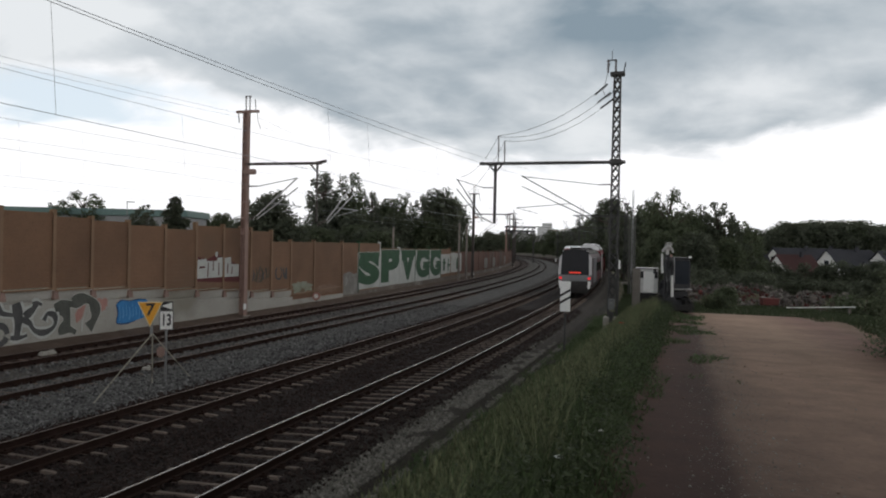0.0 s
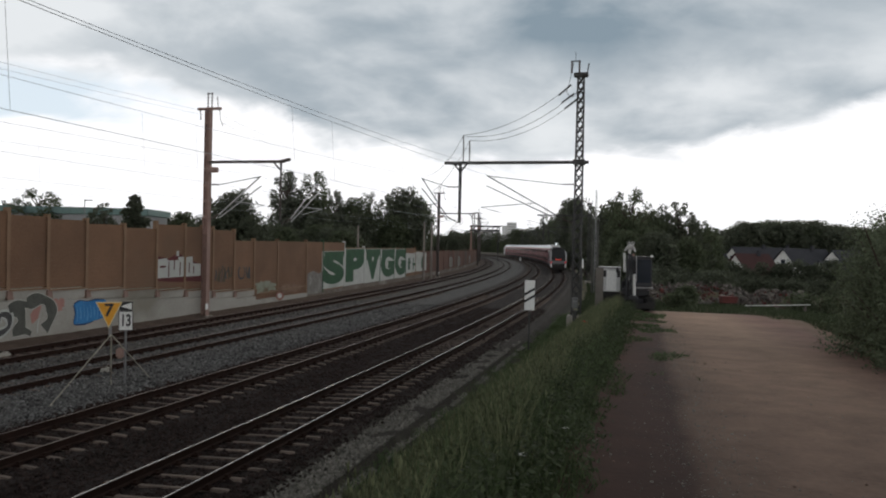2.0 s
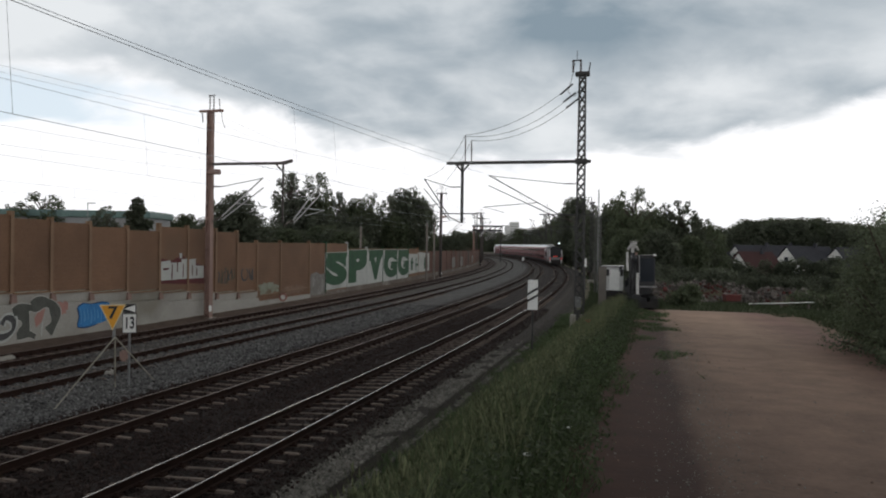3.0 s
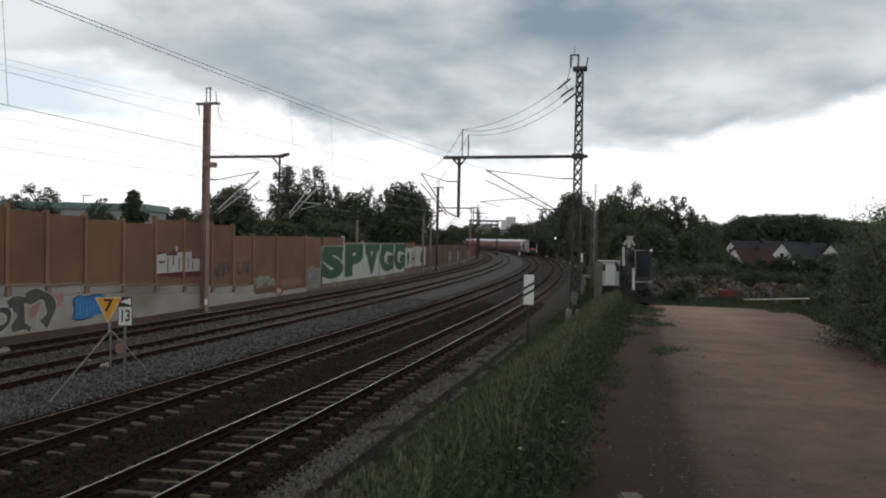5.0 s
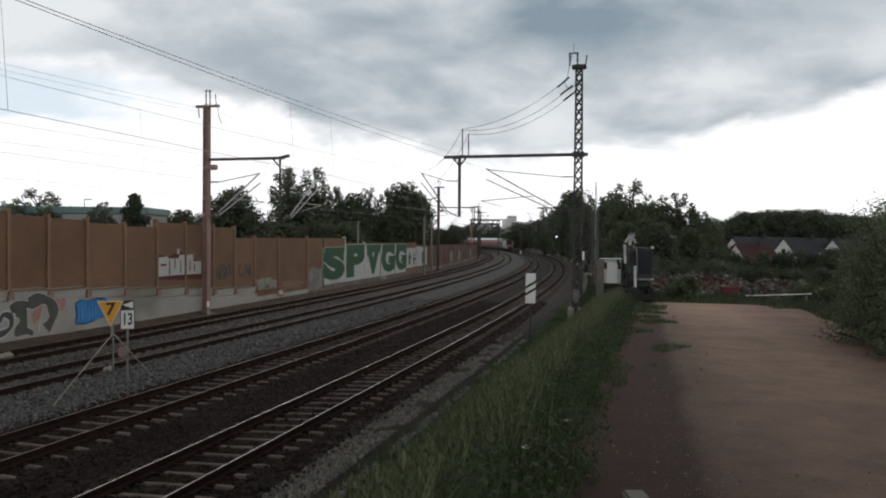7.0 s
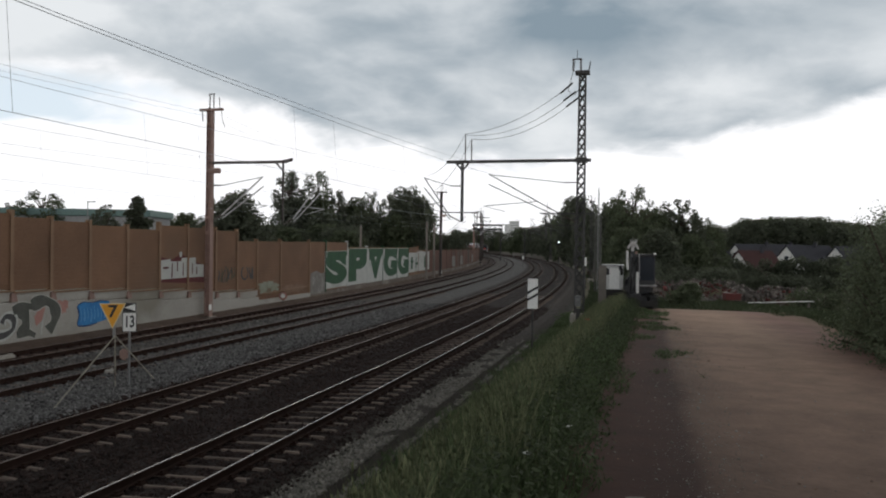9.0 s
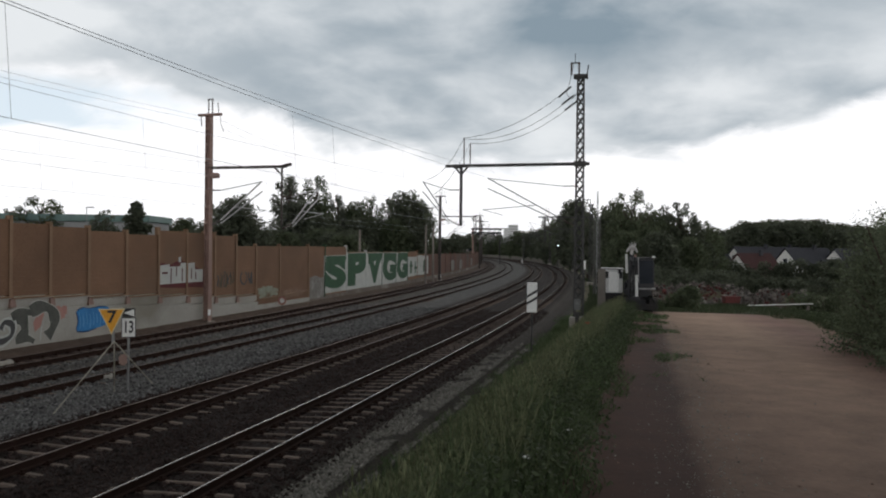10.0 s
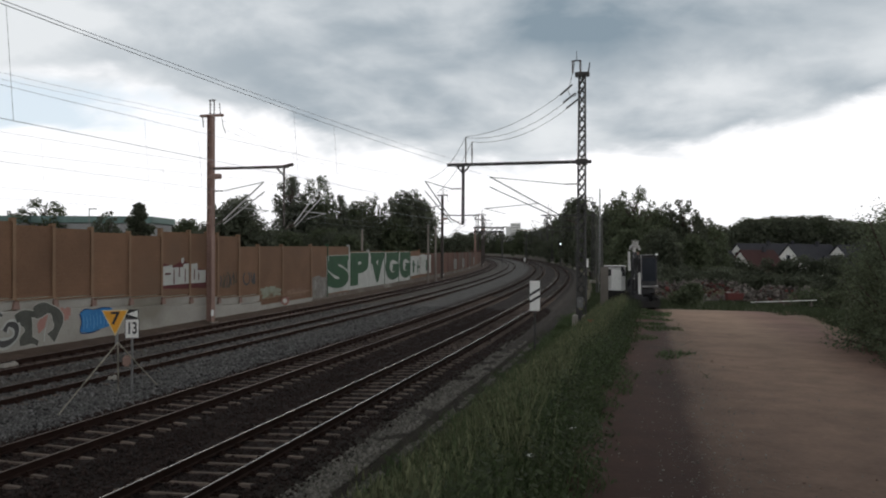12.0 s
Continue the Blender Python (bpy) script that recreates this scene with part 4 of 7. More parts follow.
def make_tree(kind, height, width, seed, count, size, material, trunk=0.25):
    """Trunk, limbs and a crown: an inner mass of large leaf clumps under many boughs of finer ones."""
    rng = np.random.default_rng(seed)
    r = root("tree", Matrix(), "", "tree")
    g = Geo()
    base = height * trunk
    lean = rng.normal(0, 0.25, 2)
    g.tube((0, 0, -0.6), (0, 0, base), width * 0.04 + 0.08, width * 0.03 + 0.06, n=9)
    g.tube((0, 0, base), (lean[0], lean[1], height * 0.85), width * 0.03 + 0.05, 0.04, n=7)
    power = {"round": 0.62, "poplar": 0.5, "airy": 0.55, "cone": 1.0}[kind]

    def env(t):
        return 1.02 - t if kind == "cone" else math.sin(math.pi * min(1, 0.2 + 0.77 * t)) ** power
    cs, rs = [], []
    n = {"round": 34, "poplar": 26, "airy": 30, "cone": 22}[kind]
    for i in range(n):
        t = ((i + 0.5) / n) ** 0.85
        z = base * 0.7 + (height * 0.94 - base * 0.7) * t
        a = i * 2.4 + rng.normal() * 0.5
        e = env(t)
        rad = width / 2 * e * rng.uniform(0.5, 0.92 if kind == "airy" else 0.8)
        p = (math.cos(a) * rad, math.sin(a) * rad, z)
        cs.append(p)
        rs.append(max(0.3, width * (0.1 if kind == "airy" else 0.135) * (0.55 + 0.55 * e) * rng.uniform(0.65, 1.3)))
        g.tube((0, 0, max(base * 0.6, z - height * 0.16)), p, 0.05 + width * 0.007, 0.02, n=5)
    part("trunk", g, BARK, r, "dark trunk with limbs")
    tallness = {"round": 0.8, "poplar": 1.35, "airy": 0.75, "cone": 0.9}[kind]
    v1, f1 = leaves(rng, cs, rs, int(count * 0.68), size, tallness, 0.35)
    # the inner mass
    mid, mr = [], []
    top = {"round": 0.8, "poplar": 0.6, "airy": 0.62, "cone": 0.9}[kind]
    for i in range(9):
        t = (i + 0.5) / 9 * top
        mid.append((rng.normal() * width * 0.05, rng.normal() * width * 0.05, base * 0.7 + (height - base * 0.7) * t))
        mr.append(width / 2 * env(t) * (0.74 if kind in ("round", "cone") else 0.6))
    v2, f2 = leaves(rng, mid, mr, count - int(count * 0.68), size * 2.1, 0.6, 0.25)
    v = np.concatenate([v1, v2])
    v[:, 2] = np.clip(v[:, 2], 0.1, height + 0.3)
    crown = new("crown", fast_mesh("crown", v, np.concatenate([f1, f2 + len(v1)]), material))
    crown.parent = r
    return r


def plant(proto, x, y, label, k=1.0, turn=0.0, wide=1.0, group=""):
    z = float(ground_z(np.array([x]), np.array([y]))[0])
    ob = copy_thing(proto, Matrix())
    ob.matrix_basis = Matrix.Translation((x, y, z - 0.1)) @ Matrix.Rotation(turn, 4, "Z") @ Matrix.Diagonal((k * wide, k * wide, k, 1))
    return tagged(ob, label, "tree", group)


def spot(px, d):
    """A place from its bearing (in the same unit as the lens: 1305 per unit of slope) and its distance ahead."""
    return (px - 784) / 1305.0 * d, d


PROTO = {
    "round": [make_tree("round", 12, 10, 11, 6400, 0.21, LEAFDARK), make_tree("round", 12, 9, 12, 6400, 0.21, LEAF)],
    "poplar": [make_tree("poplar", 16, 6.4, 21, 6600, 0.19, LEAFHAZE), make_tree("poplar", 15, 7, 22, 6600, 0.19, LEAF)],
    "cone": [make_tree("cone", 9, 4.6, 31, 7000, 0.18, LEAFDARK, 0.06)],
    "airy": [make_tree("airy", 13, 11, 41, 6000, 0.19, LEAF), make_tree("airy", 12, 10, 42, 6000, 0.19, LEAFDARK)],
}


def trees():
    rnd = random.Random(7)
    # bearing, distance, top above the eye's level (slope units), kind, width factor, label
    rows = [
        (425, 88, 92, "round", 0, 1.0, "dense dark round tree behind the noise barrier"),
        (515, 118, 132, "poplar", 0, 1.2, "tall tree with an upright crown behind the barrier"),
        (562, 120, 128, "poplar", 1, 1.0, "tall slender tree behind the barrier"),
        (600, 122, 98, "poplar", 0, 0.9, "upright leafy tree behind the barrier"),
        (632, 125, 85, "round", 1, 0.8, "leafy tree in the row behind the barrier"),
        (658, 128, 92, "poplar", 1, 0.85, "upright leafy tree behind the barrier"),
        (690, 128, 92, "poplar", 0, 0.95, "upright leafy tree behind the barrier"),
        (722, 122, 104, "round", 0, 0.75, "dark full tree at the end of the row"),
        (745, 128, 88, "round", 1, 0.7, "dark tree at the end of the row"),
        (575, 112, 60, "round", 0, 1.0, "low dark tree behind the barrier"),
        (640, 115, 55, "round", 0, 1.0, "low dark tree behind the barrier"),
        (700, 118, 55, "round", 1, 1.0, "low dark tree behind the barrier"),
        (75, 120, 86, "airy", 0, 1.15, "sparse tree showing above the barrier"),
        (30, 120, 68, "airy", 1, 1.15, "sparse tree showing above the barrier"),
        (190, 100, 66, "airy", 1, 0.7, "small sparse tree above the barrier"),
        (244, 84, 82, "cone", 0, 1.25, "dark conical conifer above the barrier"),
        (285, 150, 50, "round", 0, 1.0, "distant round tree above the barrier"),
        (330, 150, 52, "round", 1, 1.0, "distant round tree above the barrier"),
        (372, 140, 46, "round", 0, 1.0, "distant round tree above the barrier"),
        (1022, 195, 92, "round", 0, 0.8, "dark tree beside the line"),
        (1062, 150, 80, "airy", 1, 0.8, "dark tree beside the line"),
        (1095, 122, 88, "round", 0, 0.8, "dark tree beside the line"),
        (1122, 106, 112, "airy", 0, 0.8, "taller tree with a gappy crown"),
        (1155, 112, 74, "round", 1, 0.8, "full tree at the edge of the wood"),
        (1205, 110, 92, "airy", 1, 0.95, "tree with a gappy crown at the edge of the wood"),
        (1180, 112, 50, "round", 0, 1.0, "dark tree at the edge of the wood"),
        (1240, 114, 60, "airy", 0, 0.8, "dark tree at the edge of the wood"),
        (1262, 120, 45, "round", 1, 0.8, "low tree at the edge of the wood"),
        (975, 268, 58, "airy", 1, 0.7, "tree with a gappy crown beside the bend"),
        (1000, 230, 66, "round", 1, 0.8, "dark tree beside the bend"),
        (1045, 170, 62, "round", 0, 0.9, "low dark tree beside the line"),
        (1110, 90, 38, "round", 1, 0.9, "low dark tree beside the line"),
        (1170, 88, 36, "round", 0, 0.9, "low dark tree beside the line"),
        (1225, 92, 28, "round", 1, 0.9, "low dark tree beside the line"),
        (950, 300, 36, "round", 0, 1.0, "dark tree on the outside of the bend"),
        (925, 330, 34, "round", 1, 1.2, "dark tree on the outside of the bend"),
        (965, 285, 38, "round", 0, 1.0, "dark tree on the outside of the bend"),
        (985, 250, 40, "round", 0, 1.0, "dark tree on the outside of the bend"),
    ]
    for px, d, up, kind, var, wide, label in rows:
        x, y = spot(px, d)
        proto = PROTO[kind][var]
        ground = float(ground_z(np.array([x]), np.array([y]))[0])
        full = {"round": 12, "poplar": 16 - var, "cone": 9, "airy": 13 - var}[kind]
        k = (EYE[2] + up * d / 1305.0 - ground + 0.1) / full
        plant(proto, x, y, label, k, rnd.uniform(0, 6.28), wide, "trees along the railway")
    # low growth right behind the barrier
    for i in range(17):
        px = 352 + i * 17 + rnd.uniform(-5, 5)
        d = rnd.uniform(92, 108)
        x, y = spot(px, d)
        ground = float(ground_z(np.array([x]), np.array([y]))[0])
        plant(PROTO["round"][i % 2], x, y, "low dark growth close behind the barrier", (EYE[2] + rnd.uniform(24, 40) * d / 1305 - ground) / 12, rnd.uniform(0, 6), 1.3, "growth behind the barrier")
    # woods far off
    for i in range(34):
        px = 1296 + i * 11.5 + rnd.uniform(-8, 8)
        d = rnd.uniform(225, 285)
        x, y = spot(px, d)
        up = np.interp(px, [1290, 1330, 1370, 1440, 1480, 1530, 1700], [42, 55, 60, 60, 52, 46, 46]) + rnd.uniform(-5, 4)
        ground = float(ground_z(np.array([x]), np.array([y]))[0])
        plant(PROTO["round"][i % 2], x, y, "distant dark tree of the wood behind the houses", (EYE[2] + up * d / 1305 - ground) / 12, rnd.uniform(0, 6), 1.35, "wood behind the houses")
    for i in range(26):
        px = 700 + i * 11 + rnd.uniform(-5, 5)
        d = rnd.uniform(430, 520)
        x, y = spot(px, d)
        if abs(float(so_of(np.array([x]), np.array([y]))[1][0]) + 7) < 22:
            continue
        plant(PROTO["round"][i % 2], x, y, "distant tree beyond the bend", (5.5 + rnd.uniform(26, 38) * d / 1305) / 12, rnd.uniform(0, 6), 1.2, "trees beyond the bend")
    for ps in PROTO.values():
        for p in ps:
            for o in (*p.children_recursive, p):
                bpy.data.objects.remove(o)


trees()

# ---------- graffiti ----------
wall = next(o for o in scene.objects if o.name == "wall_noise_barrier")
WINV = wall.matrix_basis.inverted()
FACE, PLINTH = -16.9 + 0.075, -16.9 + 0.253


def spray(name, outline, s0, z0, material, layer, face=FACE, label=""):
    return tagged(paint(name, outline, s0, z0, material, wall, WINV, 0.0, o=face + 0.004 * layer, depth=0.003), label)


def stroke(pts, w):
    """Outline of a thick brush stroke through points, eased into a curve."""
    if 3 <= len(pts) < 9:
        q = [pts[0]] + list(pts) + [pts[-1]]
        fine = []
        for i in range(1, len(q) - 2):
            for k in range(5):
                t = k / 5
                fine.append(tuple(0.5 * (2 * q[i][c] + (q[i + 1][c] - q[i - 1][c]) * t + (2 * q[i - 1][c] - 5 * q[i][c] + 4 * q[i + 1][c] - q[i + 2][c]) * t * t
                                         + (3 * q[i][c] - q[i - 1][c] - 3 * q[i + 1][c] + q[i + 2][c]) * t ** 3) for c in (0, 1)))
        pts = fine + [pts[-1]]
    left, right = [], []
    for i, (x, y) in enumerate(pts):
        a, b = pts[max(i - 1, 0)], pts[min(i + 1, len(pts) - 1)]
        dx, dy = b[0] - a[0], b[1] - a[1]
        n = math.hypot(dx, dy) or 1
        k = w / 2 * (0.8 + 0.2 * math.sin(i * 0.55))
        left.append((x - dy / n * k, y + dx / n * k))
        right.append((x + dy / n * k, y - dx / n * k))
    return right + left[::-1]


def arc(cx, cy, r, a0, a1, n=10, ry=None):
    return [(cx + r * math.cos(radians(a0 + (a1 - a0) * i / n)), cy + (ry or r) * math.sin(radians(a0 + (a1 - a0) * i / n))) for i in range(n + 1)]


def graffiti():
    # big green letters on a white ground
    for k, (a, b, zt) in enumerate(((57.9, 63.1, 3.5), (63.4, 68.75, 3.7), (69.05, 74.05, 3.68), (74.35, 79.65, 3.66), (79.95, 84.95, 3.66))):
        zb = 0.62
        w = b - a
        spray("white_ground", [(0.02, -0.3), (w, -0.26), (w, zt - zb), (0.02, zt - zb - 0.03)], a, zb, OFFWHITE, 0, label="white sprayed ground")
        # a worn green band fills the top behind each letter
        spray("green_fill", [(0.5, 1.9), (w * 0.55, 2.25), (w * 0.85, 1.95), (w - 0.05, 2.5), (w - 0.05, zt - zb - 0.05), (0.5, zt - zb - 0.06)], a, zb, GREENP, 1, label="green sprayed fill")
        ob = word("letter", "SPVGG"[k], a + 0.22, zb + 0.04, zt - zb - 0.1, w - 0.3, GREENP, wall, WINV, FACE + 0.006, 0.2)
        tagged(ob, "bold green sprayed letter")
        if k in (3, 4):
            spray("white_notch", stroke([(0.2, 0.1), (0.8, 0.0), (1.5, 0.15)], 0.35), a + w * 0.35, 2.05, OFFWHITE, 5)
    spray("white_ground", [(0, 0), (7.2, 0.1), (7.2, 2.55), (4.4, 2.5), (4.3, 2.35), (0, 2.4)], 85.35, 0.72, OFFWHITE, 0, label="white sprayed ground")
    spray("white_ground", [(0, 0), (5.0, 0.05), (5.0, 2.4), (0, 2.45)], 92.0, 0.75, OFFWHITE, 1, label="white sprayed ground")
    for k in range(4):
        spray("green_bar", [(0, 0), (0.9, 0.05), (0.85, 1.5), (0.1, 1.45)], 86.4 + k * 2.5, 1.1, GREENP, 3, label="unreadable green mark")
        spray("green_bar", [(0, 0), (1.5, 0.0), (1.5, 0.25), (0.0, 0.3)], 86.2 + k * 2.5, 1.9 - 0.3 * (k % 2), GREENP, 4, label="unreadable green mark")
    # white block with dark bars on a maroon patch
    spray("maroon_patch", [(0.03, 0), (2.5, -0.15), (2.52, 1.25), (1.9, 1.5), (1.0, 1.2), (0.03, 1.35)], 35.35, 1.95, MAROON, 0, label="maroon sprayed patch")
    spray("maroon_patch", [(0.03, 0), (1.7, -0.1), (1.7, 0.9), (0.5, 1.2), (0.03, 1.3)], 37.95, 1.85, MAROON, 0, label="maroon sprayed patch")
    spray("white_block", [(0.06, 0.0), (2.44, 0.02), (2.44, 1.15), (1.9, 1.12), (1.9, 0.95), (0.9, 0.95), (0.9, 1.08), (0.06, 1.02)], 35.35, 2.1, OFFWHITE, 1, label="white painted-over block")
    spray("white_block", [(0.06, 0.0), (1.55, 0.0), (1.55, 0.72), (0.75, 0.74), (0.7, 1.15), (0.06, 1.1)], 37.95, 2.1, OFFWHITE, 1, label="white painted-over block")
    spray("white_block", [(0, 0), (0.22, 0), (0.22, 0.3), (0, 0.28)], 37.1, 3.28, OFFWHITE, 2)
    for s0, z0, w, h in ((35.6, 2.65, 0.5, 0.12), (36.35, 2.15, 0.1, 0.8), (36.85, 2.5, 0.1, 0.55), (37.4, 2.2, 0.1, 0.75), (38.3, 2.3, 0.1, 0.6), (38.75, 2.25, 0.1, 0.45)):
        spray("dark_bar", [(0, 0), (w, 0.02), (w, h), (0.02, h)], s0, z0, MAROON, 3, label="unreadable dark mark")
    # faded tags
    FADED = mat("faded_green_spray", (0.1, 0.085, 0.055), (0.13, 0.095, 0.06), 0.8, 0, 2.5, 14, 0.05, spots=(0.05, 0.05, 0.04))
    scrawl = random.Random(12)
    for k in range(9):
        x0 = -0.95 + k * 0.22
        spray("faded_tag", stroke([(x0, scrawl.uniform(-0.5, -0.2)), (x0 + scrawl.uniform(-0.1, 0.3), scrawl.uniform(-0.1, 0.2)), (x0 + scrawl.uniform(-0.05, 0.35), scrawl.uniform(0.3, 0.55))], scrawl.uniform(0.1, 0.2)), 42.1, 2.1, DARKP if k % 3 == 0 else FADED, 0.15 * k, label="faded dark green tag")
    spray("faded_tag", stroke(arc(0, 0, 0.42, 120, 420, 12), 0.16), 44.4, 2.15, DARKP, 0, label="faded dark tag")
    spray("faded_tag", stroke([(0, 0.4), (0.15, -0.3), (0.4, 0.4), (0.5, -0.4)], 0.13), 45.0, 2.1, DARKP, 0)
    spray("pale_tag", blob(2.7, 0.75, seed=6, jag=0.3), 47.8, 1.05, mat("pale_green_spray", (0.3, 0.33, 0.26), (0.22, 0.22, 0.16), 0.8, 0, 2.5, 12, 0.05, spots=(0.15, 0.09, 0.05)), 0, label="pale worn tag")
    spray("pale_tag", blob(3.6, 0.6, seed=8, jag=0.3), 51.9, 0.75, mat("faded_pink_spray", (0.26, 0.17, 0.12), (0.2, 0.12, 0.08), 0.8, 0, 2.5, 12, 0.05, spots=(0.15, 0.085, 0.045)), 0, label="pale worn tag")
    spray("grey_patch", [(0.03, 0), (3.0, 0.02), (3.0, 1.75), (2.2, 1.6), (1.2, 1.85), (0.03, 1.7)], 54.95, 0.06, mat("grey_spray", (0.24, 0.23, 0.21), (0.17, 0.15, 0.13), 0.8, 0, 3.5, 15, 0.05, spots=(0.32, 0.31, 0.29)), 0, label="grey scribbled patch")
    # on the plinth: blue block, dark swirls with pale outlines
    spray("blue_block", [(0.05, 0.05), (0.7, -0.02), (1.3, 0.06), (2.2, 0.18), (2.3, 0.5), (2.1, 1.0), (1.5, 1.05), (0.9, 1.0), (0.25, 1.08), (0.02, 0.9), (0.12, 0.5)], 29.05, 0.24, BLUEP, 1, PLINTH, "bright blue sprayed block")
    for k in range(9):
        spray("blue_drip", stroke([(0, 0.1 * (k % 3)), (0.04, 0.3), (-0.02, 0.72 - 0.1 * (k % 2))], 0.07 + 0.03 * (k % 2)), 29.3 + k * 0.22, 0.36, mat("blue_light_spray", (0.11, 0.34, 0.62), (0.07, 0.26, 0.55), 0.7, 0, 2, 20, 0.02) if k == 0 else bpy.data.materials["blue_light_spray"], 2, PLINTH)
    PALESPRAY = mat("pale_spray", (0.5, 0.49, 0.44), (0.42, 0.4, 0.36), 0.8, 0, 2, 20, 0.02)
    GREENDARK = mat("dark_green_spray", (0.075, 0.078, 0.066), (0.12, 0.122, 0.105), 0.75, 0, 1.6, 14, 0.05, spots=(0.06, 0.05, 0.06))
    # tall letter with a leaning stem, a foot and a bow
    for k, (pts, w) in enumerate((([(0.2, 1.2), (0.48, 0.95), (0.55, 0.55), (0.4, 0.2)], 0.62), ([(-0.1, 1.15), (0.4, 1.3), (1.0, 1.24)], 0.42), ([(0.1, 0.16), (0.65, 0.2), (1.05, 0.02)], 0.36),
                                  ([(0.85, 1.3), (1.4, 1.46), (1.9, 1.32), (2.16, 0.9), (2.05, 0.48), (1.75, 0.16)], 0.6))):
        spray("pale_outline", stroke(pts, w + 0.12), 25.6, 0.08, PALESPRAY, 1 + 0.3 * k, PLINTH)
        spray("dark_swirl", stroke(pts, w), 25.6, 0.08, GREENDARK, 2.2 + 0.4 * k, PLINTH, "dark grey-green sprayed swirl")
    spray("pink_patch", [(0, 0), (0.3, 0.2), (0.5, 0.75), (0.2, 0.8), (-0.1, 0.4)], 26.7, 0.5, PINKP, 1.9, PLINTH, "pink sprayed patch")
    spray("pink_patch", blob(0.75, 0.55, seed=5, jag=0.2), 28.1, 1.2, PINKP, 0.6, PLINTH, "pink sprayed patch")
    spray("pale_line", stroke([(0, 0), (0.02, 0.3), (0.08, 0.6)], 0.07), 27.0, 0.12, OFFWHITE, 2.1, PLINTH)
    # curled letter with pale edges
    for k, (pts, w) in enumerate((([(-0.05, 1.38), (0.06, 0.75), (0.0, 0.02)], 0.46), ([(-0.25, 0.04), (0.1, 0.0), (0.42, 0.06)], 0.2), ([(-0.8, 1.4), (-0.62, 1.05), (-0.15, 0.92)], 0.26),
                                  ([(0.3, 0.82), (0.58, 1.02), (0.82, 1.3)], 0.36), ([(0.62, 1.3), (0.85, 1.32), (1.02, 1.22)], 0.18),
                                  ([(0.2, 0.72), (0.5, 0.55), (0.72, 0.22), (1.15, 0.08), (1.58, 0.3), (1.6, 0.72), (1.28, 0.84), (1.12, 0.58)], 0.27))):
        spray("pale_edge", stroke([(x * 1.15, z) for x, z in pts], w + 0.24), 23.65, 0.2, OFFWHITE, 1 + 0.2 * k, PLINTH, "pale sprayed edge")
        spray("dark_swirl", stroke([(x * 1.15, z) for x, z in pts], w), 23.65, 0.2, DARKP, 2.4 + 0.3 * k, PLINTH, "dark sprayed curl with a pale edge")
    spray("dark_swirl", stroke(arc(0, 0, 0.36, 0, 340, 14), 0.27), 22.85, 0.4, DARKP, 2, PLINTH, "dark grey sprayed swirl")
    spray("dark_edge", stroke([(0.02, 0.9), (0.14, 0.5), (0.06, 0.05), (0.7, -0.03), (1.3, 0.05)], 0.07), 29.05, 0.24, mat("blue_dark_spray", (0.01, 0.045, 0.13), (0.012, 0.06, 0.17), 0.7, 0, 2, 20, 0.02), 2.4, PLINTH, "dark blue edge")
    spray("dark_edge", stroke([(0.05, 0.95), (0.4, 1.08), (0.9, 1.02), (1.5, 1.06), (2.0, 1.02)], 0.06), 29.05, 0.24, bpy.data.materials["blue_dark_spray"], 2.6, PLINTH, "dark blue edge")
    for s0, w, z0, h in ((117, 4.2, 0.6, 1.7), (128, 4.6, 0.6, 1.6), (150, 4.5, 0.6, 1.6)):
        spray("faded_patch", blob(w, h, seed=int(s0), jag=0.12), s0 + w / 2, z0 + h / 2, bpy.data.materials["grey_spray"], 0, label="faded grey sprayed patch")
    # small round sign and low handrail on the plain stretch
    g = Geo()
    g.line([at(s, -16.72, 0.62 + 0.02 * (s - 46)) for s in (46.3, 49.6, 52, 54.5)], 0.035, 6)
    part("handrail", g, POST, wall, "brown steel handrail", inv=WINV)


graffiti()

# ---------- signs ----------
YELLOW = mat("sign_yellow", (0.75, 0.36, 0.03), (0.68, 0.31, 0.025), 0.5, 0, 3, 40, 0.03)


def text_part(name, body, size, material, parent, m, bold=0.0):
    cu = bpy.data.curves.new(name, "FONT")
    cu.body, cu.size, cu.extrude, cu.offset, cu.align_x, cu.align_y = body, size, 0.003, bold, "CENTER", "CENTER"
    tmp = bpy.data.objects.new(name, cu)
    me = bpy.data.meshes.new_from_object(tmp)
    bpy.data.objects.remove(tmp)
    me.materials.clear()
    me.materials.append(material)
    ob = new(name, me)
    ob.parent, ob.matrix_basis = parent, m
    return tagged(ob, "black figures")


UP = Matrix.Rotation(radians(90), 4, "X")     # a flat outline set upright, facing -y


def marker_board():
    r = root("approach_marker_board", stand(35.0, 3.2, -0.45) @ pose(0, 0, 0, 0, 0, 6), "white board with two black diagonal stripes on a dark post", "railway sign")
    part("post", Geo().tube((0, 0.04, -0.2), (0, 0.04, 2.6), 0.04, n=10), MASTGREY, r, "dark steel post")
    part("board", Geo().box((0, 0, 2.45), (0.46, 0.025, 1.38), bevel=0.008), WHITEP, r, "white enamel board")
    for z in (2.1, 2.42):
        part("stripe", Geo().prism([(-0.228, z), (0.228, z + 0.28), (0.228, z + 0.40), (-0.228, z + 0.12)], Matrix.Translation((0, -0.0165, 0)) @ UP, 0.003), BLACKP, r, "black diagonal stripe")
    for z in (2.0, 2.9):
        part("clamp", Geo().box((0, 0.05, z), (0.14, 0.06, 0.05)), GALV, r)


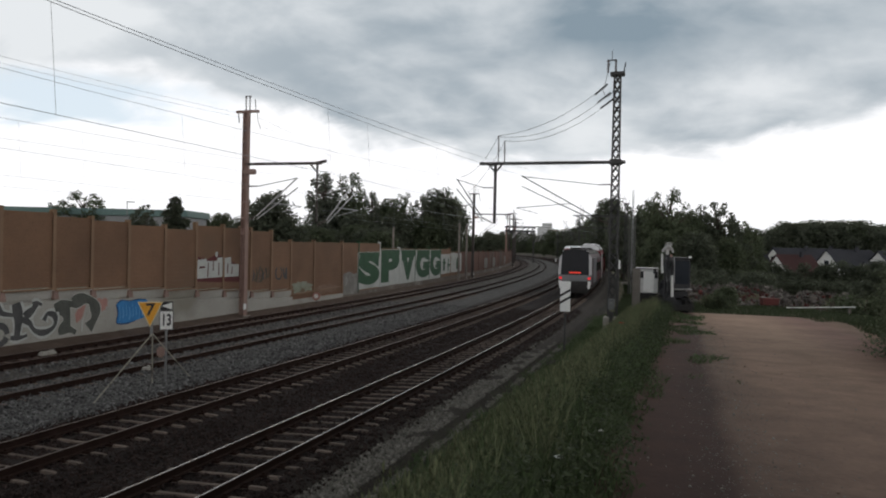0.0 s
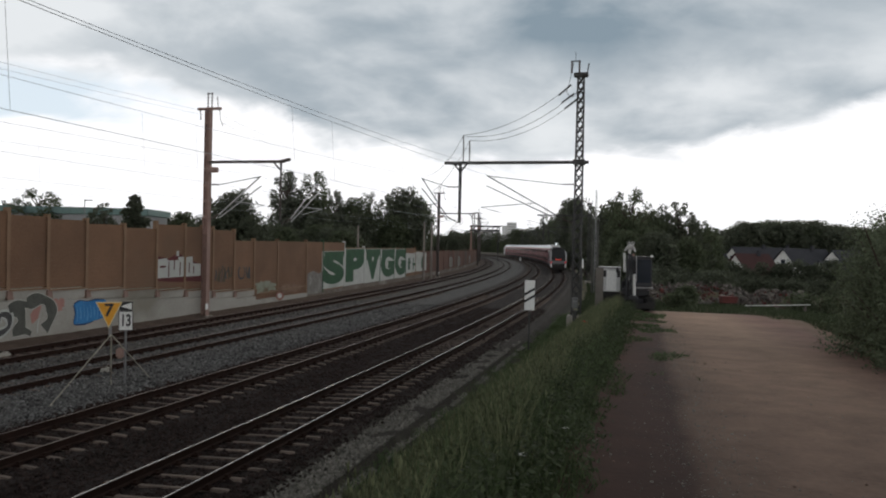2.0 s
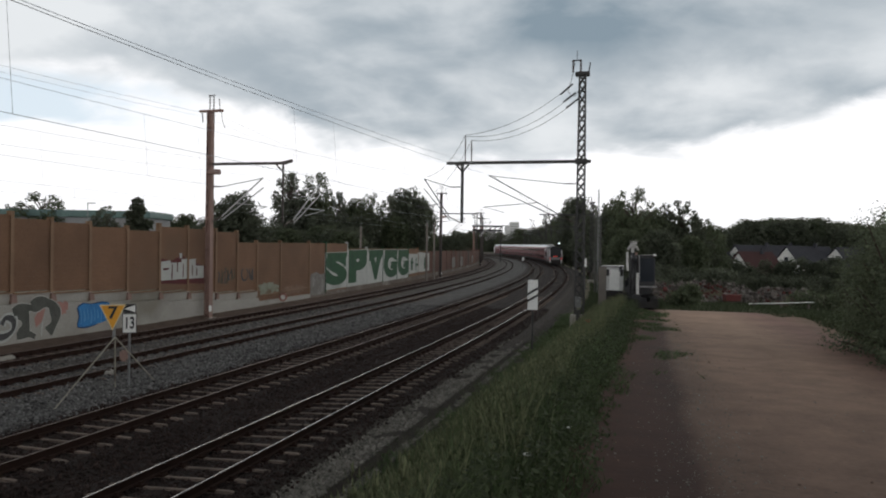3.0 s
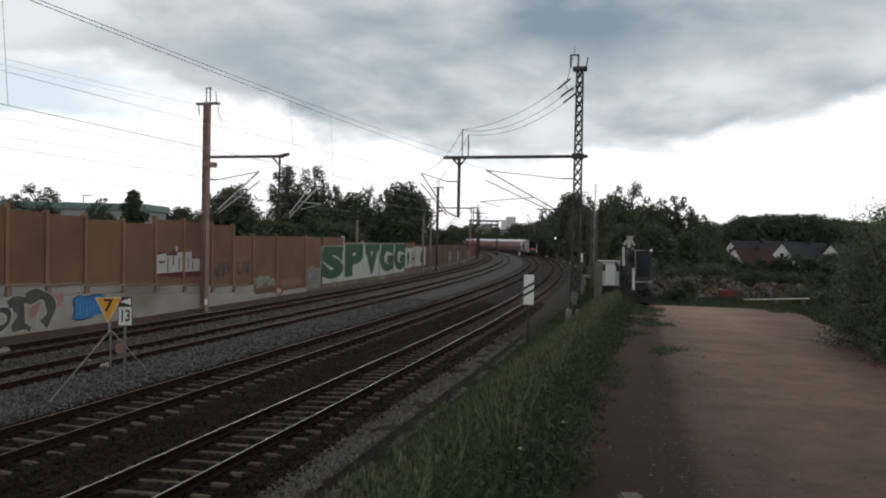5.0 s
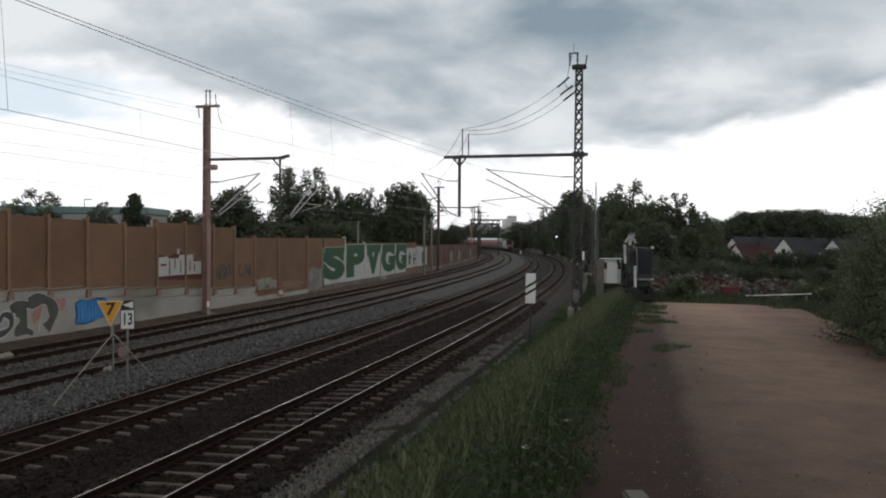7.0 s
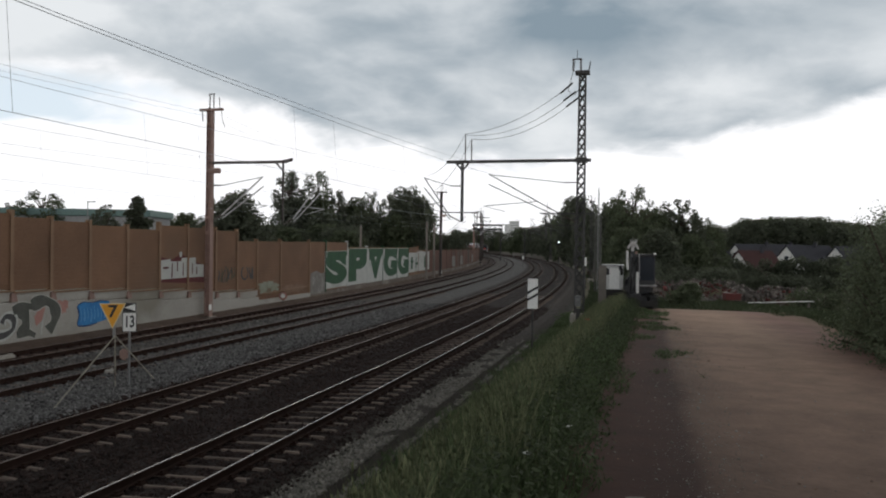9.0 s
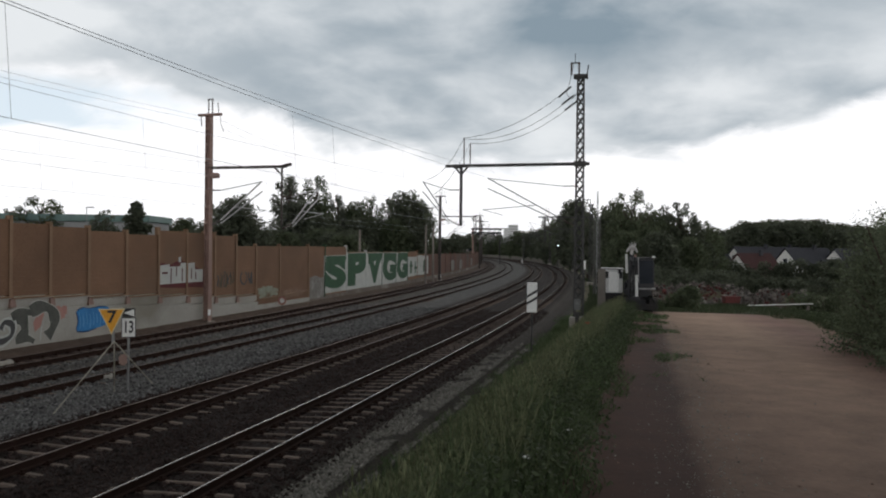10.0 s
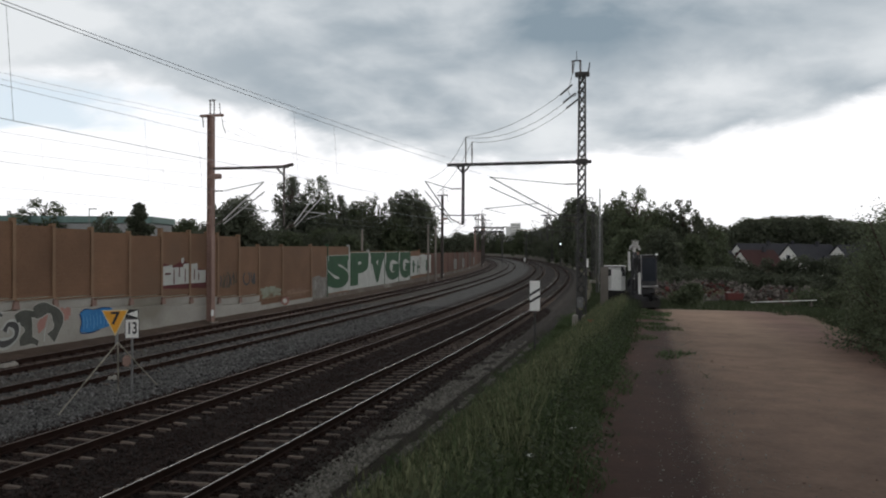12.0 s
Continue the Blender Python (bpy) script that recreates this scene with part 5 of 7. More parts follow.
LEGPAINT = mat("cream_paint_worn", (0.42, 0.4, 0.33), (0.3, 0.28, 0.22), 0.7, 0, 3, 30, 0.1, spots=(0.15, 0.12, 0.1))


def speed_sign():
    gz = -0.3
    r = root("temporary_speed_sign", Matrix.Translation((-9.5, 21.5, gz)) @ pose(0, 0, 0, 0, 0, 20), "yellow triangular speed board on a white tripod", "railway sign")
    ap = 1.72
    for k, (x, y) in enumerate(((-1.35, -1.85), (-0.05, 1.0), (1.05, 1.9))):
        part("leg", Geo().tube((0, 0, ap), (x, y, 0.05), 0.018, n=8), LEGPAINT, r, "thin tripod leg")
    m = Matrix.Translation((-0.07, -0.03, ap + 0.13)) @ UP @ Matrix.Diagonal((1.08, 1.08, 1, 1))
    part("pale_border", Geo().prism([(0, 0.06), (0.33, 0.76), (-0.33, 0.76)], m, 0.02), mat("sign_rim", (0.72, 0.6, 0.36), (0.64, 0.52, 0.3), 0.5, 0, 3, 40, 0.03), r, "pale rim")
    part("triangle", Geo().prism([(0, 0.11), (0.29, 0.735), (-0.29, 0.735)], m @ Matrix.Translation((0, 0, 0.02)), 0.006), YELLOW, r, "yellow triangular board")
    text_part("figure", "7", 0.46, BLACKP, r, m @ Matrix.Translation((0, 0.53, 0.03)), 0.012)
    part("holder", Geo().box((-0.03, 0.01, ap + 0.15), (0.08, 0.06, 0.42), bevel=0.01), GALV, r)
    part("battery_box", Geo().box((0.22, 0.35, 1.12), (0.22, 0.18, 0.32), bevel=0.05), MASTRED, r, "rusty box between the legs")


def speed_board():
    r = root("speed_board", Matrix.Translation((-9.55, 22.6, -0.3)) @ pose(0, 0, 0, 0, 0, 18), "white number board with a black and white arrow above", "railway sign")
    part("post", Geo().tube((0, 0.04, -0.1), (0, 0.04, 2.45), 0.035, n=10), GALV, r, "grey steel post")
    part("board", Geo().box((0, 0, 2.0), (0.37, 0.02, 0.56), bevel=0.006), WHITEP, r, "white enamel board")
    part("rim", Geo().box((0, 0.008, 2.0), (0.41, 0.012, 0.6), bevel=0.004), BLACKP, r)
    text_part("figure", "13", 0.5, BLACKP, r, Matrix.Translation((0, -0.014, 2.0)) @ UP @ Matrix.Diagonal((0.62, 1.0, 1, 1)), 0.012)
    part("arrow_board", Geo().box((0, 0, 2.45), (0.37, 0.02, 0.28), bevel=0.006), BLACKP, r, "black arrow board")
    part("arrow", Geo().prism([(-0.15, 2.45), (0.16, 2.34), (0.16, 2.56)], Matrix.Translation((0, -0.011, 0)) @ UP, 0.004), WHITEP, r, "white arrow")


DIGBOX = mat("cabinet_grey", (0.2, 0.205, 0.2), (0.15, 0.152, 0.15), 0.7, 0.1, 3, 30, 0.05)


def gz(x, y):
    return float(ground_z(np.array([x]), np.array([y]))[0])


def small_posts():
    for s, o, h, zb in ((89.6, -15.6, 7.2, -0.3), (94.3, -15.6, 7.3, -0.3), (75, -19.5, 6.6, -0.6)):
        r = root("pole", stand(s, o, zb), "slim weathered pole beside the barrier", "pole", "poles by the barrier")
        part("shaft", Geo().tube((0, 0, 0), (0, 0, h), 0.15, 0.11, n=10), mat("pole_wood", (0.24, 0.21, 0.185), (0.18, 0.155, 0.135), 0.85, 0, 2, 20, 0.2), r)
        part("cap", Geo().tube((0, 0, h), (0, 0, h + 0.08), 0.13, 0.05, n=10), GALV, r)
    for px in (1055, 1064.5):
        x, y = (px - 784) / 1305 * 74, 74.0
        r = root("wooden_pole", Matrix.Translation((x, y, gz(x, y) - 0.1)), "tall grey pole standing before the trees", "pole", "pair of poles")
        part("shaft", Geo().tube((0, 0, 0), (0, 0, EYE[2] + 3.05 - gz(x, y)), 0.085, 0.065, n=10), mat("pole_grey", (0.11, 0.107, 0.1), (0.08, 0.077, 0.07), 0.85, 0, 2, 20, 0.2), r)
        part("cap", Geo().tube((0, 0, EYE[2] + 3.05 - gz(x, y)), (0, 0, EYE[2] + 3.13 - gz(x, y)), 0.13, 0.05, n=10), GALV, r)
    x, y = (1060 - 784) / 1305 * 76, 76.0
    r = root("thin_mast", Matrix.Translation((x, y, gz(x, y) - 0.1)), "thin grey aerial mast rising before the trees", "mast")
    g = Geo()
    top = EYE[2] + 6.1 - gz(x, y)
    for a in range(3):
        c, q = 0.13 * math.cos(a * 2.094), 0.13 * math.sin(a * 2.094)
        g.tube((c, q, 0), (c * 0.6, q * 0.6, top), 0.022, n=5)
    part("uprights", g, GALV, r)
    g = Geo()
    for k in range(int(top / 0.5)):
        for a in range(3):
            f = 1 - 0.4 * k * 0.5 / top
            g.tube((0.13 * f * math.cos(a * 2.094), 0.13 * f * math.sin(a * 2.094), k * 0.5), (0.13 * f * math.cos(a * 2.094 + 2.094), 0.13 * f * math.sin(a * 2.094 + 2.094), k * 0.5 + 0.45), 0.012, n=4)
    part("lacing", g, GALV, r)
    r = root("railway_signal", stand(197, 3.2, -0.85), "dark signal post with one white light lit", "railway signal")
    part("post", Geo().tube((0, 0, 0), (0, 0, 7), 0.09, n=8), MASTGREY, r)
    part("screen", Geo().box((0, -0.1, 5.9), (1.2, 0.1, 1.6), bevel=0.1), BLACKP, r, "black signal screen")
    part("lamp", Geo().tube((0, -0.16, 5.9), (0, -0.22, 5.9), 0.22, n=14), glow("signal_white", (0.85, 0.97, 1.0), 1.6), r, "lit white lamp")
    for s, o, z in ((62, 4.0, 1.0), (150, -6.9, -0.3)):
        r = root("marker_post", stand(s, o, z - 0.5), "small white marker board on a thin post", "railway sign")
        part("post", Geo().tube((0, 0, -0.9), (0, 0, 2.2), 0.03, n=6), MASTGREY, r)
        part("board", Geo().box((0, -0.04, 2.45), (0.24, 0.02, 0.7), bevel=0.006), WHITEP, r)
    r = root("trackside_cabinet", stand(40.2, 4.85, 0.45), "small grey metal cabinet at the foot of the mast", "cabinet")
    part("body", Geo().box((0, 0, 0.9), (0.32, 0.26, 0.56), bevel=0.03), DIGBOX, r)
    part("door", Geo().box((0, -0.14, 0.9), (0.26, 0.02, 0.48), bevel=0.006), DIGBOX, r)
    part("label_plate", Geo().box((0, -0.155, 0.98), (0.13, 0.01, 0.1)), GALV, r)
    part("leg", Geo().box((0, 0, 0.0), (0.2, 0.2, 1.0)), MASTGREY, r)
    r = root("round_sign", stand(48.8, -16.2, -0.26), "small round sign with a red edge on a low post", "railway sign")
    part("post", Geo().tube((0, 0, 0), (0, 0, 0.6), 0.03, n=6), MASTGREY, r)
    part("disc", Geo().tube((0, -0.02, 0.65), (0, -0.05, 0.65), 0.3, n=20), PINKP, r, "faded red disc")
    part("disc_centre", Geo().tube((0, -0.05, 0.65), (0, -0.056, 0.65), 0.17, n=20), WHITEP, r, "white centre")


marker_board()
speed_sign()
speed_board()
small_posts()


# ---------- jumper cables at the lattice mast ----------
def hang(a, b, sag, n=14):
    a, b = Vector(a), Vector(b)
    return [a.lerp(b, k / n) - Vector((0, 0, sag * 4 * (k / n) * (1 - k / n))) for k in range(n + 1)]


def jumpers():
    M = stand(41.0, 4.85, 0)
    head = [M @ Vector(p) for p in ((-0.5, -0.2, 12.9), (-0.35, 0.1, 12.5), (-0.2, 0.2, 12.2))]
    ends = [M @ Vector(p) for p in ((-6.35, 0, 10.35), (-6.35, 0, 10.3), (-6.0, 0, 10.05))]
    for a, b, sg in zip(head, ends, (0.55, 0.75, 0.7)):
        r = root("jumper_cable", Matrix.Translation(a), "slack black cable from the mast head to the boom", "cable", "jumper cables")
        part("cable", Geo().line(hang(a, b, sg), 0.012), WIRE, r, inv=r.matrix_basis.inverted())
        part("clamp", Geo().tube(a, a + (b - a).normalized() * 0.7 - Vector((0, 0, 0.25)), 0.05, n=6), MASTGREY, r, inv=r.matrix_basis.inverted())
    for b, e, sg in ((ends[0], M @ Vector((-8.6, 0.3, 8.1)), 0.5), (ends[2], M @ Vector((-8.2, 0.3, 7.2)), 0.35)):
        r = root("jumper_cable", Matrix.Translation(b), "slack black cable falling from the boom's insulator", "cable", "jumper cables")
        part("cable", Geo().line(hang(b, e, sg), 0.012), WIRE, r, inv=r.matrix_basis.inverted())
    a = M @ Vector((-0.4, 0, 14.1))
    r = root("jumper_cable", Matrix.Translation(a), "thin loop of cable at the mast head", "cable", "jumper cables")
    part("cable", Geo().line(hang(a, M @ Vector((-0.75, 0, 12.6)), 0.1) + hang(M @ Vector((-0.75, 0, 12.6)), M @ Vector((-0.2, 0, 12.6)), 0.3), 0.015), WIRE, r, inv=r.matrix_basis.inverted())


jumpers()

# ---------- digger and site cabin ----------
CABGLASS = mat("cab_glass", (0.025, 0.03, 0.04), (0.018, 0.022, 0.028), 0.15, 0, 2, 30, 0, spec=0.22)
DIGGER = mat("digger_grey", (0.03, 0.031, 0.034), (0.022, 0.022, 0.025), 0.5, 0.1, 2, 30, 0.1)
DIGWHITE = mat("digger_white", (0.62, 0.62, 0.6), (0.5, 0.5, 0.48), 0.5, 0, 2, 30, 0.1, spots=(0.35, 0.33, 0.3))
RUBBER = mat("rubber", (0.02, 0.02, 0.02), (0.03, 0.028, 0.026), 0.85, 0, 4, 40, 0.3)


def digger():
    x, y = 9.62, 36.5
    r = root("excavator", Matrix.Translation((x, y, gz(x, y) + 0.02)) @ pose(0, 0, 0, 0, 0, 4), "parked compact excavator with a dark cab and raised arm", "excavator")
    for sx in (-0.4, 0.6):
        g = Geo().box((sx, 0, 0.42), (0.36, 2.1, 0.8), bevel=0.18)
        for k in range(9):
            g.box((sx, -0.9 + k * 0.225, 0.7), (0.38, 0.1, 0.05)).box((sx, -1.06, 0.12 + k * 0.06), (0.38, 0.05, 0.03))
        part("crawler_track", g, RUBBER, r, "muddy rubber track")
    part("undercarriage", Geo().box((0.04, 0, 0.5), (0.7, 1.2, 0.3), bevel=0.04), DIGGER, r)
    part("dozer_blade", Geo().box((0.04, -1.3, 0.34), (1.0, 0.07, 0.3), bevel=0.03).box((0.04, -1.1, 0.35), (0.4, 0.4, 0.1)), RUBBER, r, "dark muddy dozer blade")
    part("upper_body", Geo().box((0.28, 0.45, 0.93), (1.0, 1.5, 0.42), bevel=0.1), DIGGER, r, "dark engine cover")
    part("cab_floor", Geo().box((0.34, -0.4, 1.16), (1.02, 0.5, 0.07), bevel=0.02), GALV, r, "pale floor edge below the windscreen")
    part("counterweight", Geo().box((0.3, 1.15, 1.15), (0.95, 0.4, 0.75), bevel=0.12), DIGGER, r)
    cab = part("cab", Geo().box((0.34, 0.1, 1.9), (0.98, 1.15, 1.5), bevel=0.09), DIGGER, r, "dark cab")
    part("windscreen", Geo().box((0.34, -0.485, 1.98), (0.78, 0.02, 1.14), bevel=0.008), CABGLASS, cab, "dark glass windscreen")
    part("side_window", Geo().box((-0.145, 0.05, 1.95), (0.02, 0.8, 0.75)), CABGLASS, cab)
    part("roof", Geo().box((0.34, 0.08, 2.66), (1.04, 1.25, 0.08), bevel=0.03), DIGGER, cab)
    part("work_light", Geo().box((0.74, -0.55, 2.72), (0.14, 0.1, 0.1), bevel=0.02), WHITEP, cab, "pale work light")
    part("beacon", Geo().tube((0.0, 0.0, 2.68), (0.0, 0, 2.84), 0.06, n=10), MASTRED, cab)
    for sx in (-0.62, -0.38):
        part("boom", Geo().box((sx + 0.05, -0.95, 1.65), (0.07, 0.24, 1.9), Matrix.Rotation(radians(10), 3, "X"), bevel=0.02), DIGGER, r, "raised dark boom")
    part("ram", Geo().tube((-0.76, -1.05, 1.95), (-0.74, -0.85, 2.85), 0.062, n=10), DIGWHITE, r, "white hydraulic ram")
    part("ram", Geo().tube((-0.3, -1.15, 0.75), (-0.3, -1.05, 1.85), 0.07, n=10), DIGWHITE, r, "white hydraulic ram")
    part("dipper", Geo().box((-0.45, -0.8, 2.72), (0.15, 0.26, 0.8), Matrix.Rotation(radians(-14), 3, "X"), bevel=0.03), DIGGER, r)
    PALESTEEL = mat("pale_steel", (0.5, 0.5, 0.48), (0.4, 0.39, 0.37), 0.5, 0.3, 5, 30, 0.1)
    g = Geo().box((-0.45, -0.85, 3.14), (0.3, 0.22, 0.2), Matrix.Rotation(radians(30), 3, "X"), taper=0.8, bevel=0.04).box((-0.48, -0.85, 2.96), (0.14, 0.18, 0.28), bevel=0.03)
    g.box((-0.27, -0.88, 3.05), (0.09, 0.16, 0.26), Matrix.Rotation(radians(-28), 3, "Y"), bevel=0.02).box((-0.66, -0.88, 3.06), (0.09, 0.16, 0.24), Matrix.Rotation(radians(30), 3, "Y"), bevel=0.02)
    part("bucket", g, PALESTEEL, r, "pale worn bucket folded upward")
    for k in range(5):
        part("tooth", Geo().box((-0.6 + k * 0.075, -0.93, 3.32 + 0.03 * (k % 2)), (0.035, 0.07, 0.18), Matrix.Rotation(radians(-14 + k * 7), 3, "Y"), taper=0.4), PALESTEEL, r, "worn steel tooth")
    part("mirror", Geo().box((-0.95, -0.5, 2.0), (0.14, 0.05, 0.22), bevel=0.02), DIGGER, r)
    for sx in (-0.58, -0.2):
        part("ram_rod", Geo().tube((sx, -1.12, 1.5), (sx + 0.02, -0.95, 2.7), 0.022, n=8), GALV, r, "bright steel rod")
    part("bracket", Geo().box((-0.4, -1.2, 0.72), (0.5, 0.16, 0.22), bevel=0.05), DIGGER, r, "dark boom foot")
    for k, sx in enumerate((-0.55, -0.42)):
        part("hose", Geo().line([(sx, -1.0, 1.0), (sx - 0.1, -1.25, 1.6), (sx, -1.0, 2.3)], 0.025, 6), RUBBER, r)


def cabin():
    x, y = 8.98, 38.7
    r = root("site_trailer", Matrix.Translation((x, y, gz(x, y) + 0.02)) @ pose(0, 0, 0, 0, 0, -14), "white box-bodied site trailer with a grey side", "trailer")
    part("shell", Geo().box((0, 0, 1.78), (1.1, 1.5, 1.2), bevel=0.04), DIGWHITE, r)
    part("side_panel", Geo().box((-0.5, -0.79, 1.4), (0.4, 0.05, 2.0), bevel=0.01), mat("weathered_board", (0.2, 0.18, 0.155), (0.15, 0.135, 0.12), 0.85, 0, 2, 25, 0.2), r, "weathered grey-brown side board")
    part("door", Geo().box((0.1, -0.765, 1.74), (0.5, 0.03, 1.05), bevel=0.01), WHITEP, r, "white door")
    part("chassis", Geo().box((0.02, 0, 0.85), (1.05, 1.45, 0.7), bevel=0.04), RUBBER, r, "dark chassis")
    for sx in (-0.4, 0.42):
        part("wheel", Geo().tube((sx - 0.1, -0.5, 0.34), (sx + 0.1, -0.5, 0.34), 0.34, n=18), RUBBER, r, "black tyre")
    for sx in (-0.23, 0.46):
        part("vent", Geo().box((sx, -0.775, 2.1), (0.14, 0.03, 0.34)), BLACKP, r, "dark vent opening")
    part("roof", Geo().box((0, 0, 2.41), (1.16, 1.56, 0.07), bevel=0.03), GALV, r)
    part("skid", Geo().box((0, 0, 0.06), (1.2, 1.45, 0.14)), MASTGREY, r)


digger()
cabin()


def litter():
    """Broken concrete pieces lying between the far tracks."""
    for s, o, w, turn in ((22.9, -14.3, 0.8, 80), (21.6, -8.75, 0.28, 20)):
        p = at(s, o, float(ballast_z(np.array([s]), np.array([o]))[0]))
        r = root("concrete_fragment", Matrix.Translation(p) @ pose(0, 0, 0, 6, 4, turn), "pale broken concrete piece lying on the ballast", "concrete fragment", "concrete fragments")
        g = Geo().box((0, 0, 0.06), (w, 0.2, 0.13), taper=0.8, bevel=0.0)
        g.box((w * 0.3, 0.06, 0.12), (w * 0.3, 0.14, 0.08), Matrix.Rotation(0.4, 3, "Z"))
        part("fragment", g, CONCRETE, r)


litter()

# ---------- rubble, beam, houses ----------
STONE = mat("rubble_stone", (0.16, 0.138, 0.122), (0.105, 0.09, 0.08), 0.9, 0, 1.5, 12, 0.4, spots=(0.26, 0.24, 0.215), island=0.35)
BRICKRED = mat("rubble_brick", (0.13, 0.037, 0.032), (0.09, 0.03, 0.027), 0.9, 0, 1.5, 12, 0.4, island=0.3)


def chunks(rng, pts, size, spread=0.5):
    """Angular lumps at the given places, as arrays."""
    n = len(pts)
    base = np.array([(1, 0, 0), (-1, 0, 0), (0, 1, 0), (0, -1, 0), (0, 0, 1), (0, 0, -1)], float)
    faces = np.array([(0, 2, 4), (2, 1, 4), (1, 3, 4), (3, 0, 4), (2, 0, 5), (1, 2, 5), (3, 1, 5), (0, 3, 5)])
    a, b, c = rng.random((3, n)) * 6.28
    sc = size * np.exp(rng.normal(0, spread, n))[:, None, None] * rng.uniform(0.55, 1.2, (n, 6, 1))
    v = base[None] * sc
    for ang, (i, j) in ((a, (0, 1)), (b, (1, 2)), (c, (0, 2))):
        co, si = np.cos(ang)[:, None], np.sin(ang)[:, None]
        p, q = v[:, :, i].copy(), v[:, :, j].copy()
        v[:, :, i], v[:, :, j] = p * co - q * si, p * si + q * co
    v += pts[:, None, :]
    f = faces[None] + 6 * np.arange(n)[:, None, None]
    return v.reshape(-1, 3), f.reshape(-1, 3)


def rubble():
    rng = np.random.default_rng(17)
    for x0, y0, rx, ry, h, label in ((16.2, 54, 3.6, 2.6, 1.45, "heap of broken stone and earth"), (20.4, 57, 4.8, 3.0, 1.6, "heap of grey and reddish demolition rubble"), (25.0, 55, 3.6, 2.6, 1.45, "heap of pale broken concrete")):
        r = root("rubble_heap", Matrix.Translation((x0, y0, gz(x0, y0) - 0.1)), label, "rubble heap", "rubble heaps")
        n = 3000
        u, w = np.sqrt(rng.random(n)), rng.random(n) * 6.283
        z = h * np.clip(1 - u ** 3.4, 0, 1) * (0.82 + 0.3 * np.sin(w * 3 + u * 5)) * rng.uniform(0.75, 1.05, n)
        v, f = chunks(rng, np.stack([rx * u * np.cos(w), ry * u * np.sin(w), z], 1), 0.065, 0.6)
        ob = new("broken_stone", fast_mesh("broken_stone", v, f, STONE)); ob.parent = r; tagged(ob, kind="stuff")
        m = 260 if 18 < x0 < 24 else 70
        u, w = np.sqrt(rng.random(m)) * 0.9, rng.uniform(2.5, 5.5, m)
        v, f = chunks(rng, np.stack([rx * u * np.cos(w), ry * u * np.sin(w), h * np.clip(1 - u ** 1.6, 0, 1) + 0.06], 1), 0.1, 0.4)
        ob = new("broken_brick", fast_mesh("broken_brick", v, f, BRICKRED)); ob.parent = r; tagged(ob, "red broken brick", kind="stuff")
        g = Geo()
        k = 24
        rows = []
        for j in range(5):
            t = j / 4
            rows.append([(rx * (1 - t * 0.97) * math.cos(6.283 * i / k) * 1.05, ry * (1 - t * 0.97) * math.sin(6.283 * i / k) * 1.05, h * 0.85 * (1 - (1 - t) ** 1.6) - 0.15) for i in range(k)])
        vs = [p for q in rows for p in q]
        g.add(vs, [(j * k + i, j * k + (i + 1) % k, (j + 1) * k + (i + 1) % k, (j + 1) * k + i) for j in range(4) for i in range(k)])
        part("earth_core", g, EARTH, r, smooth=True)
    r = root("red_container", Matrix.Translation((20.3, 51.5, gz(20.3, 51.5))), "small red skip among the rubble", "skip")
    part("tub", Geo().box((0, 0, 0.5), (1.0, 0.6, 0.4), taper=1.1), BRICKRED, r)
    part("rim", Geo().box((0, 0, 0.73), (1.14, 0.7, 0.06)), BRICKRED, r)
    x0, y0 = 21.0, 45.5
    z0 = gz(x0, y0)
    r = root("white_beam", Matrix.Translation((x0, y0, z0)), "long white beam lying on low blocks", "beam")
    part("beam", Geo().box((0, 0, 0.42), (4.1, 0.08, 0.05), Matrix.Rotation(radians(-2), 3, "Y"), bevel=0.02), WHITEP, r)
    for sx in (-1.7, 0, 1.7):
        part("block", Geo().box((sx, 0, 0.12), (0.12, 0.12, 0.5)), STONE, r)
    x0, y0 = 19.2, 56.5
    r = root("white_slab", Matrix.Translation((x0, y0, gz(x0, y0) + 1.25)), "pale slab lying across the rubble", "slab")
    part("slab", Geo().box((0, 0, 0), (1.5, 0.8, 0.12), Matrix.Rotation(radians(3), 3, "Y"), bevel=0.03), DIGWHITE, r)


RENDERW = mat("house_render", (0.78, 0.77, 0.74), (0.7, 0.69, 0.66), 0.9, 0, 0.5, 8, 0.1)
ROOFGREY = mat("roof_tile_grey", (0.05, 0.05, 0.058), (0.038, 0.038, 0.045), 0.8, 0, 0.8, 9, 0.3)
ROOFRED = mat("roof_tile_red", (0.075, 0.03, 0.027), (0.06, 0.025, 0.023), 0.8, 0, 0.8, 9, 0.3)


